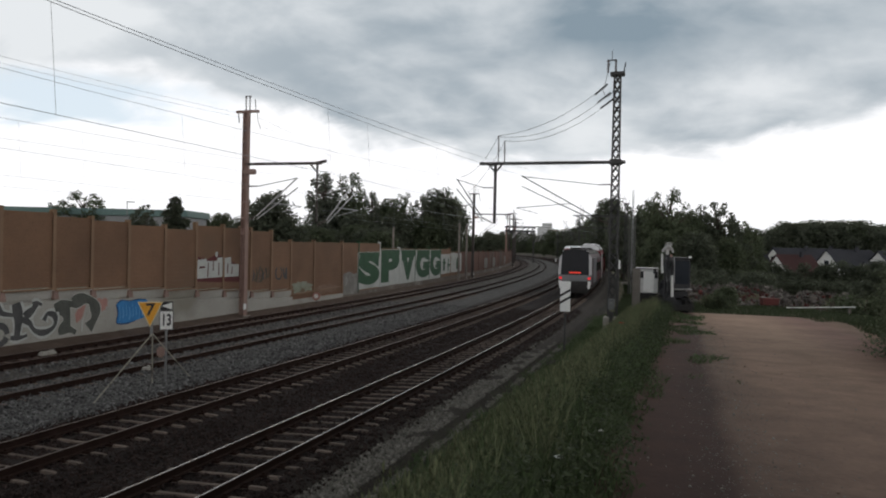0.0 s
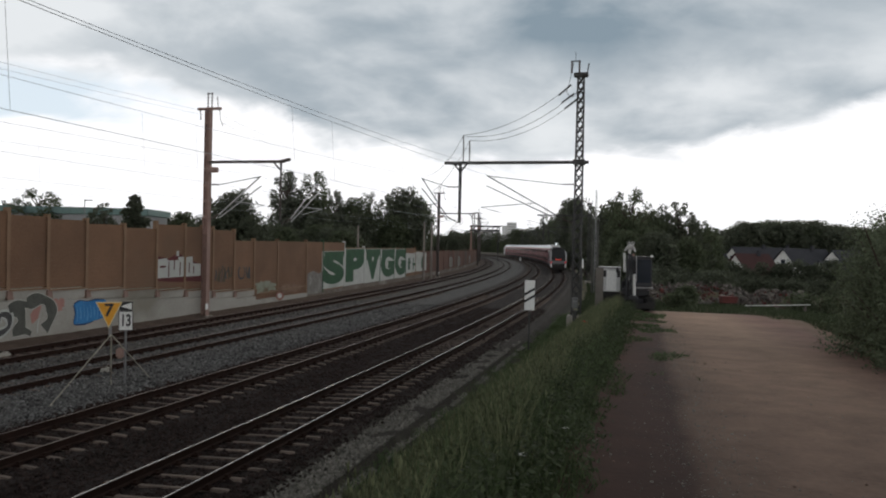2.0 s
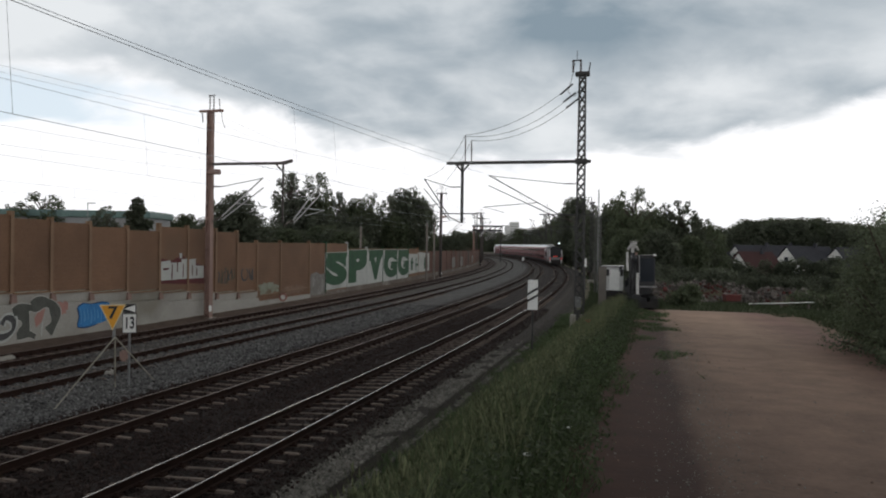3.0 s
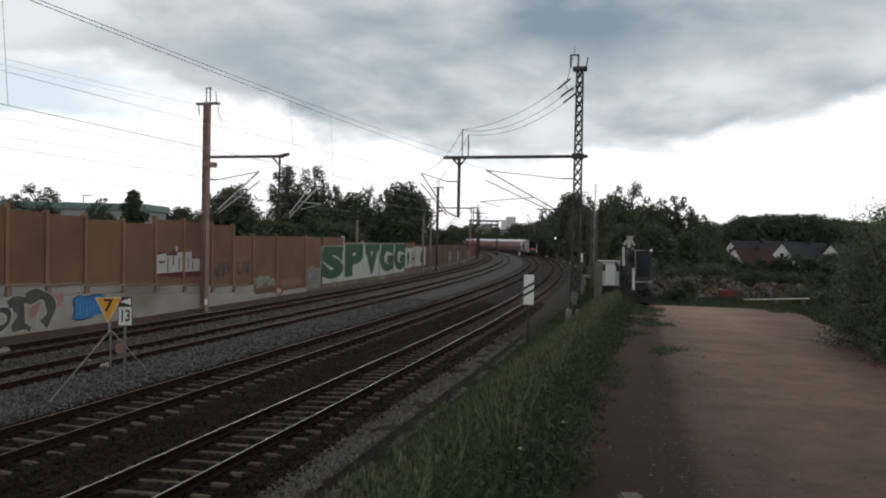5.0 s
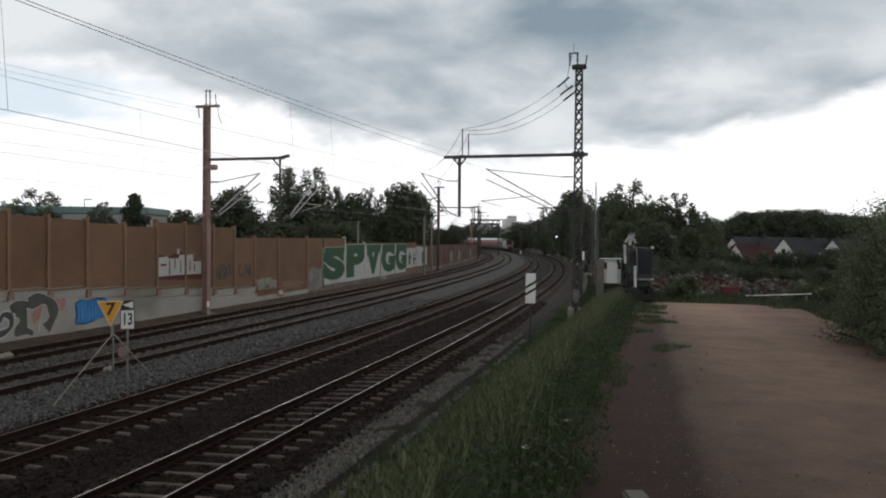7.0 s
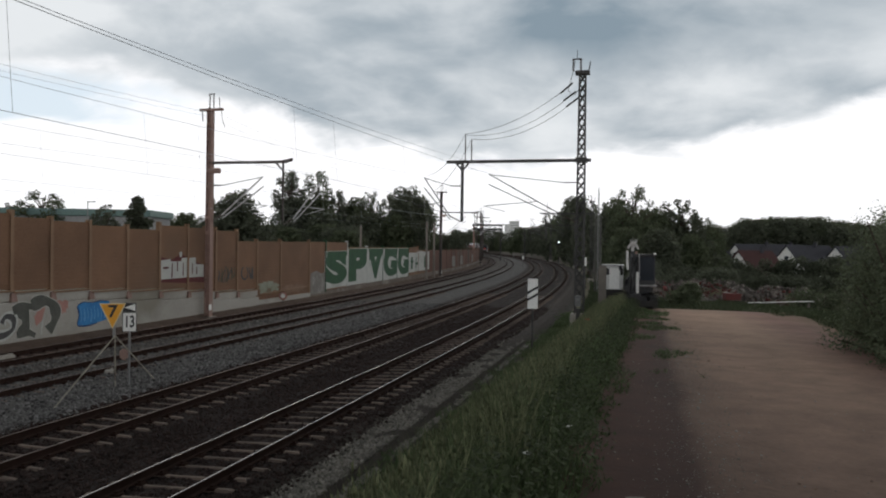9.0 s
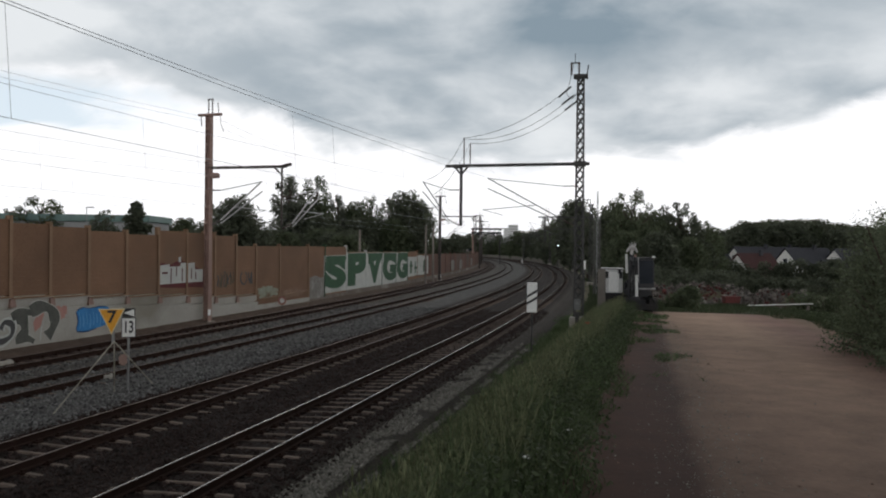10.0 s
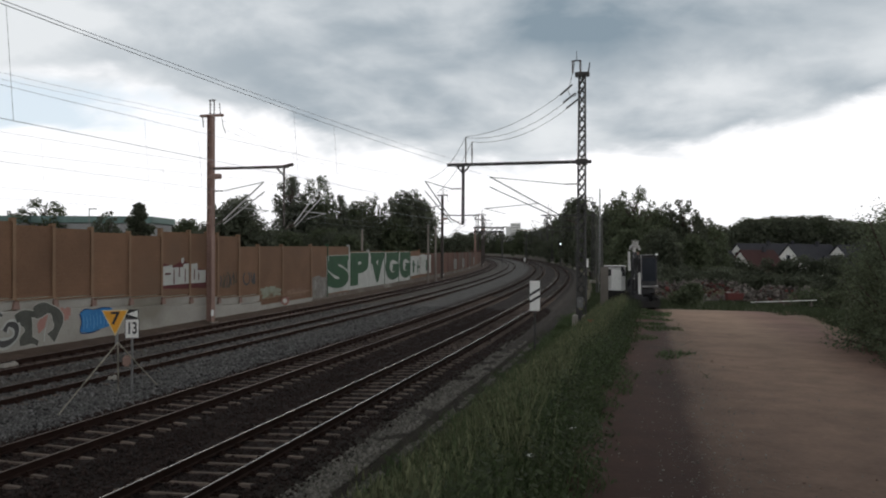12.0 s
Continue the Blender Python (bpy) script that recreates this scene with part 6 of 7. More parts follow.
def house(x, y, ridge, turn, w, ln, roofm, label):
    z = gz(x, y)
    h = ridge - z
    eave = h - w * 0.52
    r = root("house", Matrix.Translation((x, y, z)) @ pose(0, 0, 0, 0, 0, turn), label, "house", "houses behind the site")
    g = Geo().prism([(-w / 2, -0.3), (w / 2, -0.3), (w / 2, eave), (0, h - 0.15), (-w / 2, eave)], Matrix.Translation((0, 0, 0)) @ UP, -ln)
    part("outer_wall", g, RENDERW, r, "white rendered walls")
    for sx in (-1, 1):
        g = Geo().prism([(sx * (w / 2 + 0.4), eave - 0.42), (0, h), (0, h + 0.22), (sx * (w / 2 + 0.4), eave - 0.2)], Matrix.Translation((0, -0.3, 0)) @ UP, -ln - 0.6)
        roof = part("roof_slope", g, roofm, r, "dark tiled roof slope")
        for k in range(1, 12):
            t = k / 12
            part("tile_course", Geo().tube((sx * (w / 2 + 0.4) * (1 - t), -0.3, eave - 0.2 + (h + 0.22 - eave + 0.2) * t), (sx * (w / 2 + 0.4) * (1 - t), ln + 0.3, eave - 0.2 + (h + 0.22 - eave + 0.2) * t), 0.03, n=4), roofm, roof)
    for k, (xx, zz) in enumerate(((-w / 4, eave * 0.45), (w / 4, eave * 0.45), (0, eave + (h - eave) * 0.3))):
        win = part("window", Geo().box((xx, -0.03, zz), (1.1, 0.06, 1.2)), CABGLASS, r, "dark window")
        part("frame", Geo().box((xx, -0.05, zz - 0.65), (1.3, 0.12, 0.08)), WHITEP, win)
    part("chimney", Geo().box((w * 0.12, ln * 0.6, h + 0.3), (0.6, 0.6, 1.1), bevel=0.03), ROOFGREY, r)


def houses():
    for px, d, up, turn, w, ln, rm, lab in (
            (1309, 148, -6, -65, 8.5, 9, ROOFRED, "white gabled house with a dark reddish tiled roof"),
            (1303, 178, 6, -65, 7, 16, ROOFGREY, "white gabled house behind the red-roofed one"),
            (1394, 165, 5, -67, 8, 13, ROOFGREY, "white gabled house with a dark grey roof"),
            (1366, 185, 6, -65, 7, 10, ROOFGREY, "white gabled house, partly hidden by trees"),
            (1459, 140, -15, -63, 7.5, 12, ROOFGREY, "white gabled house with a low dark roof"),
            (1481, 165, 4, -65, 8, 10, ROOFGREY, "white gabled house with a dark grey roof"),
            (1510, 175, 5, -67, 8, 10, ROOFGREY, "white gabled house among trees"),
            (1227, 175, 4, -65, 7, 10, ROOFGREY, "white gable showing between trees")):
        x, y = spot(px, d)
        house(x, y, EYE[2] + up * d / 1305, turn, w, ln, rm, lab)


rubble()
houses()


# ---------- distance ----------
def distance():
    TEAL = mat("hall_roof", (0.16, 0.24, 0.22), (0.13, 0.2, 0.19), 0.6, 0.2, 0.2, 4, 0.1)
    x0, y0 = -62.5, 118
    r = root("industrial_hall", Matrix.Translation((x0, y0, 0.2)) @ pose(0, 0, 0, 0, 0, 4), "long low hall with a green metal roof", "hall")
    part("outer_wall", Geo().box((0, 6, 3.7), (30, 12, 7.8)), GALV, r, "grey cladding")
    part("roof", Geo().box((0, 6, 8.2), (31, 13, 1.1), bevel=0.1), TEAL, r, "green metal roof")
    for k in range(14):
        part("roof_seam", Geo().box((-14.3 + k * 2.2, -0.55, 8.2), (0.08, 0.08, 1.0)), TEAL, r)
    r = root("street_lamp", Matrix.Translation((-50.5, 105, 0.0)), "slender street lamp behind the barrier", "street lamp")
    part("pole", Geo().tube((0, 0, 0), (0, 0, 9.4), 0.09, 0.06, n=8), GALV, r)
    part("head", Geo().box((0.5, 0, 9.45), (1.2, 0.25, 0.14), bevel=0.04), GALV, r)
    TOWER = mat("tower_render", (0.75, 0.75, 0.74), (0.68, 0.68, 0.68), 0.9, 0, 0.05, 1, 0)
    r = root("tower_block", Matrix.Translation((85.0, 900, -2)), "distant pale grey residential tower block", "tower block")
    part("main_body", Geo().box((2.5, 0, 17.5), (11, 14, 35)), TOWER, r)
    part("side_wing", Geo().box((-5.8, 2, 15.5), (5.5, 12, 31)), TOWER, r)
    for k in range(11):
        part("window_band", Geo().box((2.5, -7.05, 2.5 + k * 3), (10, 0.2, 0.9)), GALV, r)
    # signal gantry over the inner tracks
    m = stand(205, -12.0, 0)
    r = root("signal_gantry", m, "dark lattice signal gantry over the inner tracks", "gantry")
    for z in (9.0, 10.1):
        for y in (-0.4, 0.4):
            part("chord", Geo().box((-2.9, y, z - 0.6), (8.4, 0.3, 0.45)), BLACKP, r)
    for k in range(6):
        part("brace", Geo().tube((-6.6 + k * 1.3, -0.4, 8.4), (-6.6 + (k + 1) * 1.3, -0.4, 9.5), 0.11, n=4), MASTGREY, r)
    part("gantry_leg", Geo().box((-6.6, 0, 4.4), (0.5, 0.7, 9.8)), MASTRED, r, "rust-brown leg")
    part("gantry_leg", Geo().box((0.8, 0, 4.1), (0.3, 0.5, 9.2)), MASTGREY, r)
    for k in range(3):
        part("signal_box", Geo().box((-5.2 + k * 2.1, -0.7, 8.1), (0.7, 0.3, 0.9), bevel=0.05), BLACKP, r)
    m = stand(190, -17.6, 0)
    for dx in (0, 1.3):
        r = root("catenary_mast", m @ Matrix.Translation((dx, dx * 4, -0.4)), "distant rust-brown mast by the barrier", "mast", "masts beside the line")
        part("mast_beam", Geo().box((0, 0, 6.3), (0.35, 0.35, 12.8), taper=0.7), FARMAST, r)
        part("cross_arm", Geo().box((0.4, 0, 11.6), (3.0, 0.16, 0.16)), MASTGREY, r)
    # low wall outside the bend
    g = Geo()
    fr = [(at(s, 7.2, 0), Vector((math.cos(heading(s)), -math.sin(heading(s)), 0))) for s in np.arange(150, 470, 8.0)]
    g.sweep([(-0.15, -1.2), (0.15, -1.2), (0.15, 0.8), (-0.15, 0.8)], fr)
    tagged(part("wall_outer_bend", g, mat("weathered_concrete", (0.17, 0.15, 0.125), (0.11, 0.1, 0.085), 0.9, 0, 0.6, 12, 0.3, spots=(0.08, 0.085, 0.055))), "low dark weathered concrete wall along the outside of the bend", "wall", kind="structure")


distance()

# ---------- bushes, grass, stones ----------
GRASS = mat("grass_green", (0.08, 0.12, 0.055), (0.115, 0.143, 0.074), 0.75, 0, 0.35, 3, 0, spots=(0.055, 0.078, 0.034), island=0.45, spec=0.2, thin=0.4)
DRY = mat("grass_dry", (0.175, 0.185, 0.105), (0.145, 0.16, 0.085), 0.8, 0, 0.5, 3, 0, island=0.3, spec=0.2, thin=0.3)
WEED = mat("weed_leaf", (0.05, 0.066, 0.032), (0.066, 0.082, 0.044), 0.7, 0, 0.5, 3, 0, island=0.35, spec=0.2, thin=0.3)


def bush_thing(label, centres, radii, count, size, material, seed):
    rng = np.random.default_rng(seed)
    c = np.array(centres, float)
    x, y = c[:, 0].mean(), c[:, 1].mean()
    z = gz(x, y)
    r = root("bush", Matrix.Translation((x, y, z)), label, "bush")
    loc = c - np.array([x, y, z])
    g = Geo()
    for p in loc:
        for k in range(3):
            q = p + rng.normal(0, 0.25, 3)
            g.tube((p[0] * 0.4, p[1] * 0.4, -0.2), q, 0.035, 0.012, n=5)
    part("woody_stem", g, BARK, r, "dark woody stems")
    v, f = leaves(rng, loc, radii, count, size, 0.95, 0.35)
    v[:, 2] = np.maximum(v[:, 2], -0.05 + 0.05 * rng.random(len(v)))
    ob = new("foliage", fast_mesh("foliage", v, f, material))
    ob.parent = r
    tagged(ob, "dense small leaves")
    return r


def bushes():
    rng = np.random.default_rng(23)
    # tall bush beside the path
    cs, rs = [], []
    for i in range(52):
        y = rng.uniform(13.4, 21.5)
        x = 0.535 * y + 0.75 + 4.5 * rng.random() ** 1.4
        edge = min(1.0, (x - 0.535 * y - 0.4) / 0.9)
        h = 1.4 + 1.75 * max(0.0, min(1.0, edge)) * rng.uniform(0.75, 1.0)
        for z in np.arange(0.4, h, 0.75):
            cs.append((x + rng.normal(0, .15), y + rng.normal(0, .15), gz(x, y) + z))
            rs.append(rng.uniform(0.5, 0.85))
    bush_thing("large leafy bush overhanging the sandy path", cs, rs, 115000, 0.037, LEAFBUSH, 5)
    # low bush near the rubble and behind the digger
    for x, y, rr, h, lab in ((14.0, 42.5, 1.0, 1.35, "low green bush at the end of the path"),
                              (24.5, 47, 1.6, 1.4, "low bush beside the rubble"), (27.0, 45, 1.9, 1.9, "bush beside the rubble")):
        z = gz(x, y)
        c = [(x + rng.normal(0, rr * .4), y + rng.normal(0, rr * .4), z + h * rng.uniform(0.25, 0.8)) for _ in range(8)]
        bush_thing(lab, c, [rr * rng.uniform(0.4, 0.65) for _ in c], 2600, 0.1, LEAF, int(x * 10))
    # undergrowth along the foot of the woods
    for i in range(34):
        px = 985 + i * 17 + rng.uniform(-6, 6)
        d = rng.uniform(68, 88) if px < 1290 else rng.uniform(105, 128)
        x, y = spot(px, d)
        z = gz(x, y)
        top = (rng.uniform(-45, -22) if px < 1290 else rng.uniform(-52, -34)) * d / 1305 + EYE[2]
        s, o = so_of(np.array([x]), np.array([y]))
        if o[0] < 7.5:
            continue
        h = max(1.5, top - z)
        c = [(x + rng.normal(0, 1.1), y + rng.normal(0, 1.1), z + h * rng.uniform(0.15, 0.75)) for _ in range(9)]
        bush_thing("dense dark undergrowth at the foot of the trees", c, [h * 0.3 * rng.uniform(0.8, 1.2) for _ in c], 2600, 0.17, LEAFDARK, 100 + i)
    # thicket inside the bend
    for i in range(9):
        x, y = spot(768 + i * 6.5, 225 + 6 * (i % 3))
        z, h = gz(x, y), 8.6 + rng.uniform(-1, 1)
        c = [(x + rng.normal(0, 1.4), y + rng.normal(0, 1.4), z + h * rng.uniform(0.1, 0.82)) for _ in range(10)]
        bush_thing("tall dark thicket inside the bend", c, [1.7 * rng.uniform(0.8, 1.2) for _ in c], 1500, 0.34, LEAFDARK, 400 + i)
    # hedge in front of the houses
    for px, d, up in ((1338, 132, -36), (1356, 130, -34), (1378, 128, -16), (1398, 128, -8), (1420, 130, -8), (1434, 126, -16), (1462, 128, -26), (1480, 130, -8), (1290, 130, 0), (1272, 122, 6), (1300, 128, -22)):
        x, y = spot(px, d)
        z = gz(x, y)
        h = EYE[2] + up * d / 1305 - z
        c = [(x + rng.normal(0, 1.0), y + rng.normal(0, 1.0), z + h * rng.uniform(0.15, 0.8)) for _ in range(10)]
        bush_thing("dark rounded garden tree before the houses", c, [1.1 * rng.uniform(0.8, 1.3) for _ in c], 1800, 0.26, LEAFDARK, int(px))


def blades(rng, x, y, z, h, w, lean):
    n = len(x)
    a = rng.random(n) * 6.283
    b = rng.random(n) * 6.283
    dx, dy = np.cos(a) * w, np.sin(a) * w
    lx, ly = np.cos(b) * lean * h, np.sin(b) * lean * h
    p = np.stack([x, y, z], 1)
    mid = p + np.stack([lx * 0.35, ly * 0.35, h * 0.6], 1)
    tip = p + np.stack([lx, ly, h], 1)
    o = np.stack([dx, dy, np.zeros(n)], 1)
    v = np.stack([p - o, p + o, mid + o * 0.8, mid - o * 0.8, tip], 1).reshape(-1, 3)
    k = 5 * np.arange(n)[:, None]
    f = np.concatenate([k + np.array([[0, 1, 2]]), k + np.array([[0, 2, 3]]), k + np.array([[3, 2, 4]])])
    return v, f


def grass():
    rng = np.random.default_rng(31)

    def field(n, s0, s1, o0, o1, power=1.0):
        s = s0 + (s1 - s0) * rng.random(n) ** power
        o = o0 + (o1 - o0) * rng.random(n)
        keep = np.array([noise.noise((float(a) * 0.5, float(b) * 0.9, 0.0)) for a, b in zip(s[::1], o[::1])]) > -0.28 - 0.35 * rng.random(n)
        # thin out towards the stones and towards the path
        edge = np.clip((o - o0) / 0.9, 0, 1) * np.clip((o1 - o) / 0.35, 0, 1)
        keep &= rng.random(n) < 0.06 + edge * np.interp(o, [4.0, 4.7, 5.3], [0.2, 0.5, 1.0])
        keep &= o < o1 - 0.35 + 0.5 * np.array([noise.noise((float(a) * 0.8, 4.0, 0.0)) + 0.5 * noise.noise((float(a) * 2.3, 7.0, 0.0)) for a in s])
        s, o = s[keep], o[keep]
        x, y = rail_xy(s, o)
        return s, o, x, y, ground_z(x, y)
    parts = []
    s, o, x, y, z = field(125000, 2.5, 58, 4.0, 8.1, 1.5)
    tall = np.interp(o, [4.0, 4.7, 5.6, 6.6, 7.2, 8.0], [0.07, 0.15, 0.38, 0.6, 0.55, 0.14])
    tuft = np.array([noise.noise((float(a) * 1.6, float(b) * 1.9, 6.0)) for a, b in zip(s, o)])
    h = tall * rng.uniform(0.45, 1.15, len(s)) * (1.0 + 0.7 * tuft)
    v, f = blades(rng, x, y, z - 0.03, h, rng.uniform(0.004, 0.009, len(s)) * np.interp(s, [3, 20, 58], [0.9, 1.6, 3.0]), 0.45)
    tagged(new("grass", fast_mesh("grass", v, f, GRASS)), "tall rough green grass on the slope beside the track", "grass", kind="stuff")
    s, o, x, y, z = field(26000, 2.5, 45, 4.4, 7.6, 1.4)
    h = np.interp(o, [4.6, 5.6, 7.5], [0.4, 0.72, 0.75]) * rng.uniform(0.7, 1.2, len(s))
    v, f = blades(rng, x, y, z, h, rng.uniform(0.003, 0.006, len(s)) * np.interp(s, [3, 20, 58], [0.9, 1.5, 2.5]), 0.25)
    tops = np.stack([x, y, z + h * 0.93], 1) + rng.normal(0, 0.03, (len(x), 3))
    v2, f2 = chunks(rng, tops, 0.0065, 0.35)
    v2 = (v2.reshape(-1, 6, 3) - tops[:, None]) * np.array([1, 1, 5.0]) + tops[:, None]
    v, f = np.concatenate([v, v2.reshape(-1, 3)]), np.concatenate([f, f2 + len(v)])
    tagged(new("dry_grass", fast_mesh("dry_grass", v, f, DRY)), "dry yellowish stalks with seed heads among the grass", "grass", kind="stuff")
    # short grass on the foot of the slope, down to the strip of pale stones
    n = 95000
    s, o = 6 + 48 * rng.random(n) ** 1.5, 2.95 + 2.2 * rng.random(n) ** 0.8
    keep = rng.random(n) < np.clip((o - 2.75) / 0.6, 0.15, 1) * np.clip(0.75 + 1.1 * np.array([noise.noise((float(a) * 0.6, float(b) * 1.1, 15.0)) for a, b in zip(s, o)]), 0.05, 1)
    s, o = s[keep], o[keep]
    x, y = rail_xy(s, o)
    h = np.interp(o, [2.95, 3.6, 5.1], [0.08, 0.22, 0.34]) * rng.uniform(0.5, 1.25, len(s))
    v, f = blades(rng, x, y, np.maximum(ballast_z(s, o), ground_z(x, y)) - 0.03, h, rng.uniform(0.004, 0.008, len(s)) * np.interp(s, [3, 20, 58], [0.9, 1.6, 3.0]), 0.6)
    tagged(new("slope_grass", fast_mesh("slope_grass", v, f, GRASS)), "short green grass at the foot of the slope", "grass", kind="stuff")
    # broad-leaved weeds along the edge of the path
    s, o, x, y, z = field(9000, 2.5, 36, 6.0, 8.2, 1.3)
    c = np.stack([x, y, z + rng.uniform(0.1, 0.6, len(x))], 1)
    v, f = leaves(rng, c, np.full(len(c), 0.1), 42000, 0.022)
    tagged(new("weeds", fast_mesh("weeds", v, f, WEED)), "dark broad-leaved weeds at the edge of the path", "weeds", kind="stuff")
    # tufts on the verge and at the far end of the path
    n = 14000
    s = rng.uniform(3, 37, n)
    o = rng.uniform(7.6, 9.2, n)
    keep = np.array([noise.noise((float(a) * 0.55 + 9, float(b) * 1.1, 3.0)) for a, b in zip(s, o)]) > np.interp(s, [3, 9, 20, 30], [0.6, 0.4, 0.22, -0.05]) + np.interp(o, [7.6, 8.4, 9.2], [-0.1, 0, 0.15])
    s, o = s[keep], o[keep]
    x, y = rail_xy(s, o)
    v, f = blades(rng, x, y, ground_z(x, y) + 0.03, rng.uniform(0.03, 0.13, len(s)), rng.uniform(0.004, 0.009, len(s)) * np.interp(s, [3, 20, 37], [0.9, 1.4, 2.2]), 1.1)
    tagged(new("verge_tufts", fast_mesh("verge_tufts", v, f, GRASS)), "thin patches of low grass on the bare verge", "grass", kind="stuff")
    n = 42000
    s, o = rng.uniform(34, 62, n), rng.uniform(7.6, 32, n)
    keep = ~((s < 39) & (o < 13.6)) & (rng.random(n) < np.where(s < 39, 1, 0.7))
    s, o = s[keep], o[keep]
    x, y = rail_xy(s, o)
    v, f = blades(rng, x, y, ground_z(x, y), rng.uniform(0.08, 0.3, len(s)), rng.uniform(0.01, 0.02, len(s)), 0.6)
    tagged(new("meadow", fast_mesh("meadow", v, f, WEED)), "rough green meadow beyond the end of the path", "grass", kind="stuff")
    n = 16000
    s, o = rng.uniform(12, 37, n), rng.uniform(13.3, 17.4, n)
    o += np.interp(s, [12, 24, 37], [-0.2, 0.6, 1.4])
    x, y = rail_xy(s, o)
    v, f = blades(rng, x, y, ground_z(x, y), rng.uniform(0.08, 0.4, n), rng.uniform(0.008, 0.015, n), 0.6)
    tagged(new("far_verge", fast_mesh("far_verge", v, f, WEED)), "grass along the far side of the path", "grass", kind="stuff")
    # weeds among the stones at the foot of the slope
    n = 16000
    s, o = 8 + 45 * rng.random(n) ** 1.3, rng.uniform(2.6, 4.6, n)
    keep = np.array([noise.noise((float(a) * 0.7, float(b) * 1.3, 11.0)) for a, b in zip(s, o)]) > 0.02
    s, o = s[keep], o[keep]
    x, y = rail_xy(s, o)
    z = np.maximum(ballast_z(s, o), ground_z(x, y))
    v, f = blades(rng, x, y, z - 0.02, rng.uniform(0.06, 0.24, len(s)), rng.uniform(0.006, 0.012, len(s)), 0.7)
    tagged(new("strip_weeds", fast_mesh("strip_weeds", v, f, GRASS)), "low weeds among pale stones at the slope's foot", "weeds", kind="stuff")
    # growth on the strip beyond the lattice mast
    n = 26000
    s, o = 44 + 90 * rng.random(n) ** 1.3, rng.uniform(4.0, 9.5, n)
    x, y = rail_xy(s, o)
    v, f = blades(rng, x, y, ground_z(x, y), rng.uniform(0.12, 0.55, n), rng.uniform(0.012, 0.03, n), 0.6)
    tagged(new("trackside_growth", fast_mesh("trackside_growth", v, f, WEED)), "dark rough growth beside the line beyond the mast", "grass", kind="stuff")
    # flowers
    POPPY = mat("poppy_red", (0.55, 0.03, 0.015), (0.45, 0.025, 0.015), 0.6, 0, 5, 30, 0)
    for k, (s, o) in enumerate(((22.0, 5.2), (21.6, 5.0), (19.0, 6.9), (26.5, 5.4))):
        p = at(s, o, 0)
        r = root("poppy", Matrix.Translation((p.x, p.y, gz(p.x, p.y))), "red poppy flower in the grass", "flower", "poppies")
        part("stalk", Geo().tube((0, 0, 0), (0.03, 0, 0.72), 0.004, n=4), GRASS, r)
        g = Geo()
        for a in range(4):
            g.add([(0.03, 0, 0.7)] + [(0.03 + 0.075 * math.cos(a * 1.571 + t), 0.075 * math.sin(a * 1.571 + t), 0.74 + 0.015 * (i % 2)) for i, t in enumerate((-0.8, -0.3, 0.3, 0.8))], [(0, 1, 2), (0, 2, 3), (0, 3, 4)])
        part("petals", g, POPPY, r)
    rr = random.Random(9)
    for k in range(7):
        s, o = rr.uniform(4.5, 10), rr.uniform(5.6, 7.7)
        p = at(s, o, 0)
        r = root("yarrow", Matrix.Translation((p.x, p.y, gz(p.x, p.y))), "small white flower head among the weeds", "flower", "white flowers")
        h = rr.uniform(0.3, 0.65)
        part("stalk", Geo().tube((0, 0, 0), (0.02, 0, h), 0.004, n=4), WEED, r)
        g = Geo()
        for a in range(7):
            g.tube((0.02 + rr.uniform(-.03, .03), rr.uniform(-.03, .03), h), (0.02 + rr.uniform(-.03, .03), rr.uniform(-.03, .03), h + 0.008), 0.005, 0.003, n=5)
        part("flower_head", g, WHITEP, r)


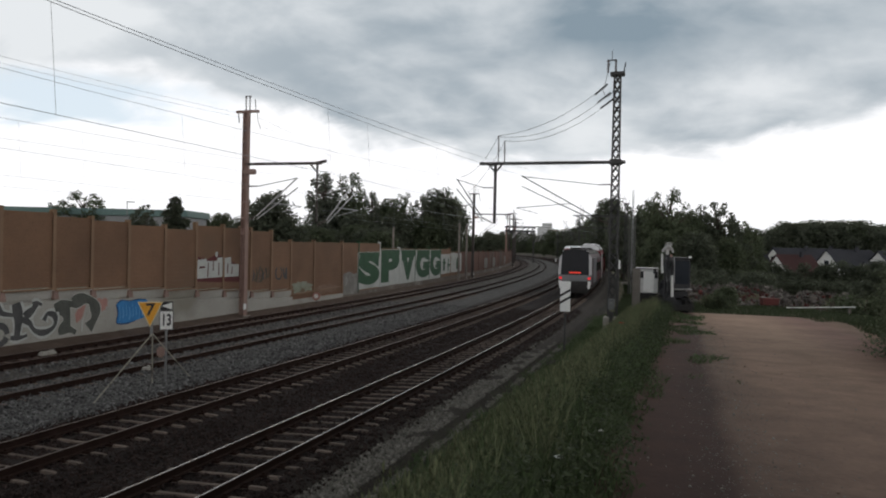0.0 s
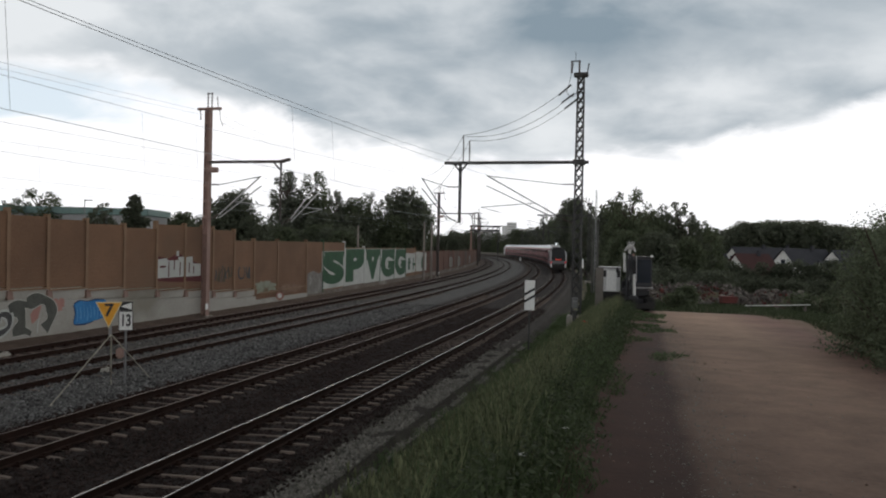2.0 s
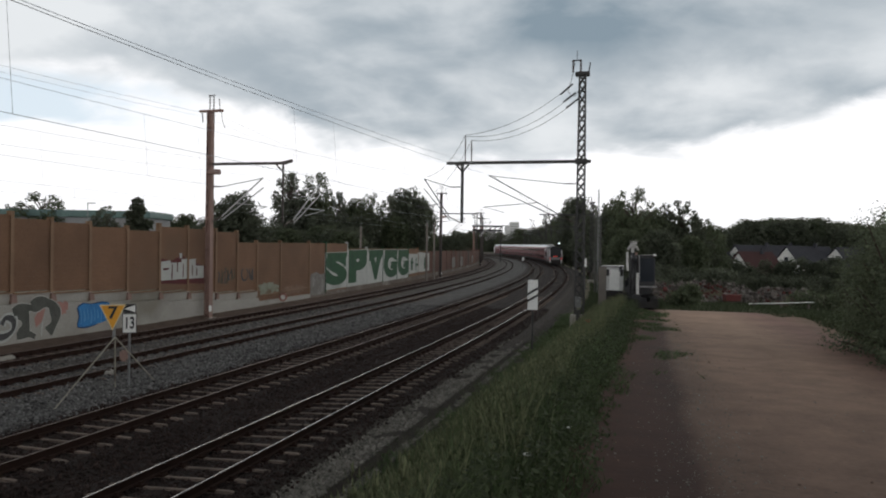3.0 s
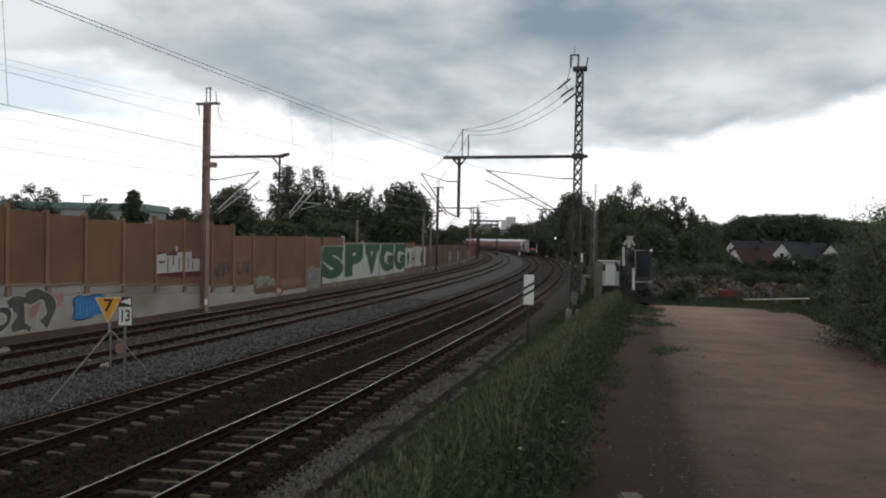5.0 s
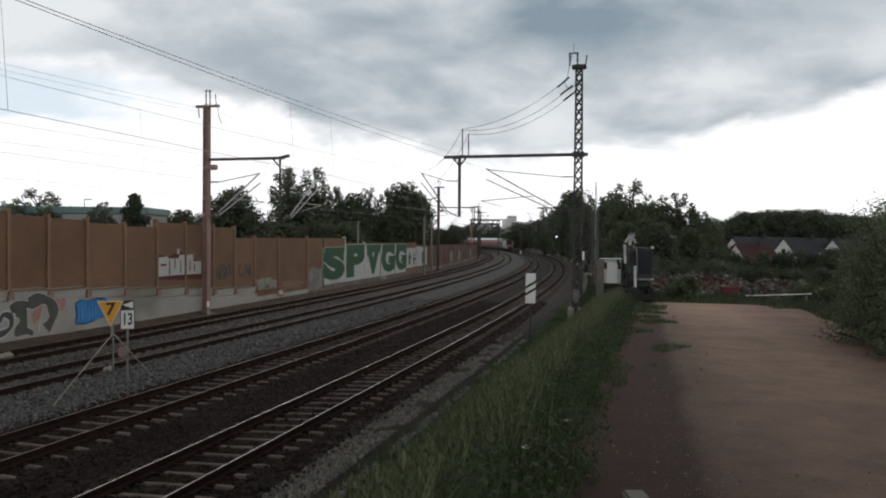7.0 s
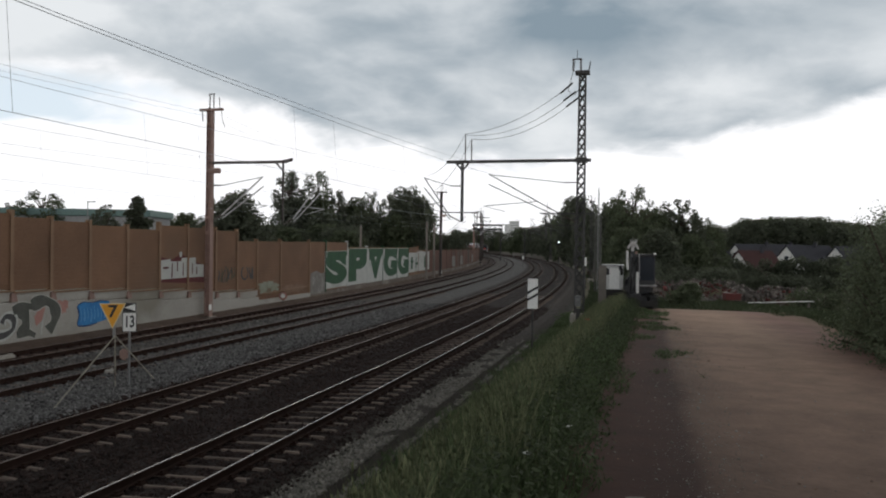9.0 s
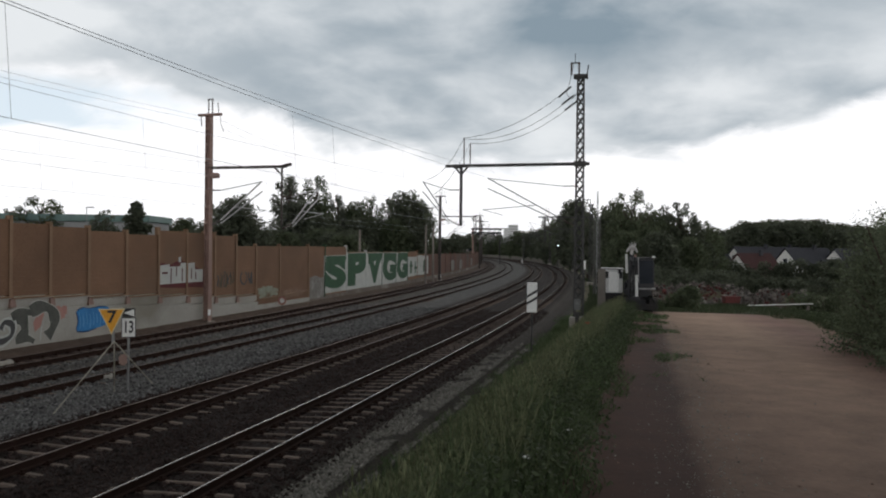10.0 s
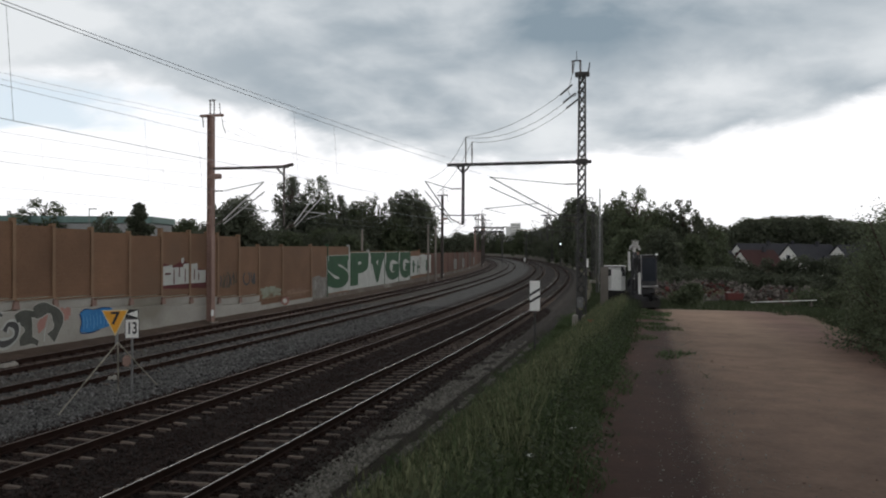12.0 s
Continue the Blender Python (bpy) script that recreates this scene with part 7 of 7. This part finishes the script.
def stones():
    rng = np.random.default_rng(41)
    BROWN = mat("stone_brown", (0.042, 0.028, 0.024), (0.027, 0.018, 0.016), 0.95, 0, 3, 30, 0.3, island=0.45, spec=0.25)
    GREY = mat("stone_grey", (0.165, 0.162, 0.158), (0.1, 0.098, 0.095), 0.95, 0, 3, 30, 0.3, island=0.75, spec=0.25)
    PALE = mat("stone_pale", (0.235, 0.222, 0.195), (0.15, 0.14, 0.122), 0.95, 0, 3, 30, 0.3, island=0.4, spec=0.25)
    r = root("ballast_stones", Matrix(), "loose crushed stones covering the ballast bed", "ballast", kind="stuff")
    for name, n, o0, o1, m, lab in (("brown_stone", 62000, -6.0, 1.95, BROWN, "rusty brown crushed stone"), ("grey_stone", 34000, -9.2, -5.7, GREY, "grey crushed stone"),
                                    ("pale_stone", 26000, 1.85, 2.95, PALE, "pale rubble along the foot of the slope"), ("far_grey_stone", 22000, -12.6, -9.0, GREY, "grey crushed stone")):
        s = 8 + 46 * rng.random(n) ** 1.35
        o = rng.uniform(o0, o1, n)
        if name == "brown_stone":
            # the sleepers' tops are swept clear
            off = np.abs((s + 20 + 0.315) % 0.63 - 0.315)
            clear = (off < 0.08) & ((np.abs(o) < 1.24) | (np.abs(o + 4.15) < 1.24))
            s, o = s[~clear], o[~clear]
            n = len(s)
        if name == "pale_stone":
            s = 8 + (s - 8) * 0.62
            keep = np.array([noise.noise((float(a) * 0.8, float(b) * 1.6, 21.0)) for a, b in zip(s, o)]) > -0.3 + 0.02 * (s - 20)
            s, o = s[keep], o[keep]
            n = len(s)
        x, y = rail_xy(s, o)
        z = np.maximum(np.maximum(ballast_z(s, o), -0.62), np.where(o > 3.3, ground_z(x, y), -9)) + rng.uniform(-0.01, 0.022, n)
        v, f = chunks(rng, np.stack([x, y, z], 1), 0.034 if name != "pale_stone" else 0.031, 0.36)
        ob = new(name, fast_mesh(name, v, f, m))
        ob.parent = r
        tagged(ob, lab, kind="stuff")
    n = 7000
    s, o = 3 + 26 * rng.random(n) ** 1.5, np.concatenate([rng.normal(8.85, 0.3, n * 3 // 4), rng.uniform(7.6, 12.5, n - n * 3 // 4)])
    x, y = rail_xy(s, o)
    v, f = chunks(rng, np.stack([x, y, ground_z(x, y) + 0.051], 1), 0.006, 0.5)
    tagged(new("path_pebbles", fast_mesh("path_pebbles", v, f, PALE)), "scattered pale pebbles on the sandy path", "pebbles", kind="stuff")
    n = 420
    s = 3 + 30 * rng.random(n) ** 1.4
    o = 9.0 + 0.5 * np.array([noise.noise((float(a) * 0.4, 2.0, 5.0)) for a in s]) + rng.normal(0, 0.45, n)
    x, y = rail_xy(s, o)
    v, f = chunks(rng, np.stack([x, y, ground_z(x, y) + 0.048], 1), 0.009, 0.5)
    CLOD = mat("earth_clod", (0.17, 0.115, 0.085), (0.22, 0.155, 0.115), 0.97, 0, 2, 30, 0.3, island=0.4, spec=0.2)
    tagged(new("earth_clods", fast_mesh("earth_clods", v, f, CLOD)), "crumbs of reddish earth along the verge", "earth", kind="stuff")
    x, y = 1.4, 5.16
    rb = root("kerb_stone", Matrix.Translation((x, y, gz(x, y))), "flat pale stone block set in the verge", "stone")
    part("block", Geo().box((0, 0, 0.03), (0.17, 0.22, 0.14), bevel=0.02), PALE, rb)


bushes()
grass()
stones()


def motions():
    for k, car in enumerate(CARS):
        walk(car, train_rows(k))


motions()
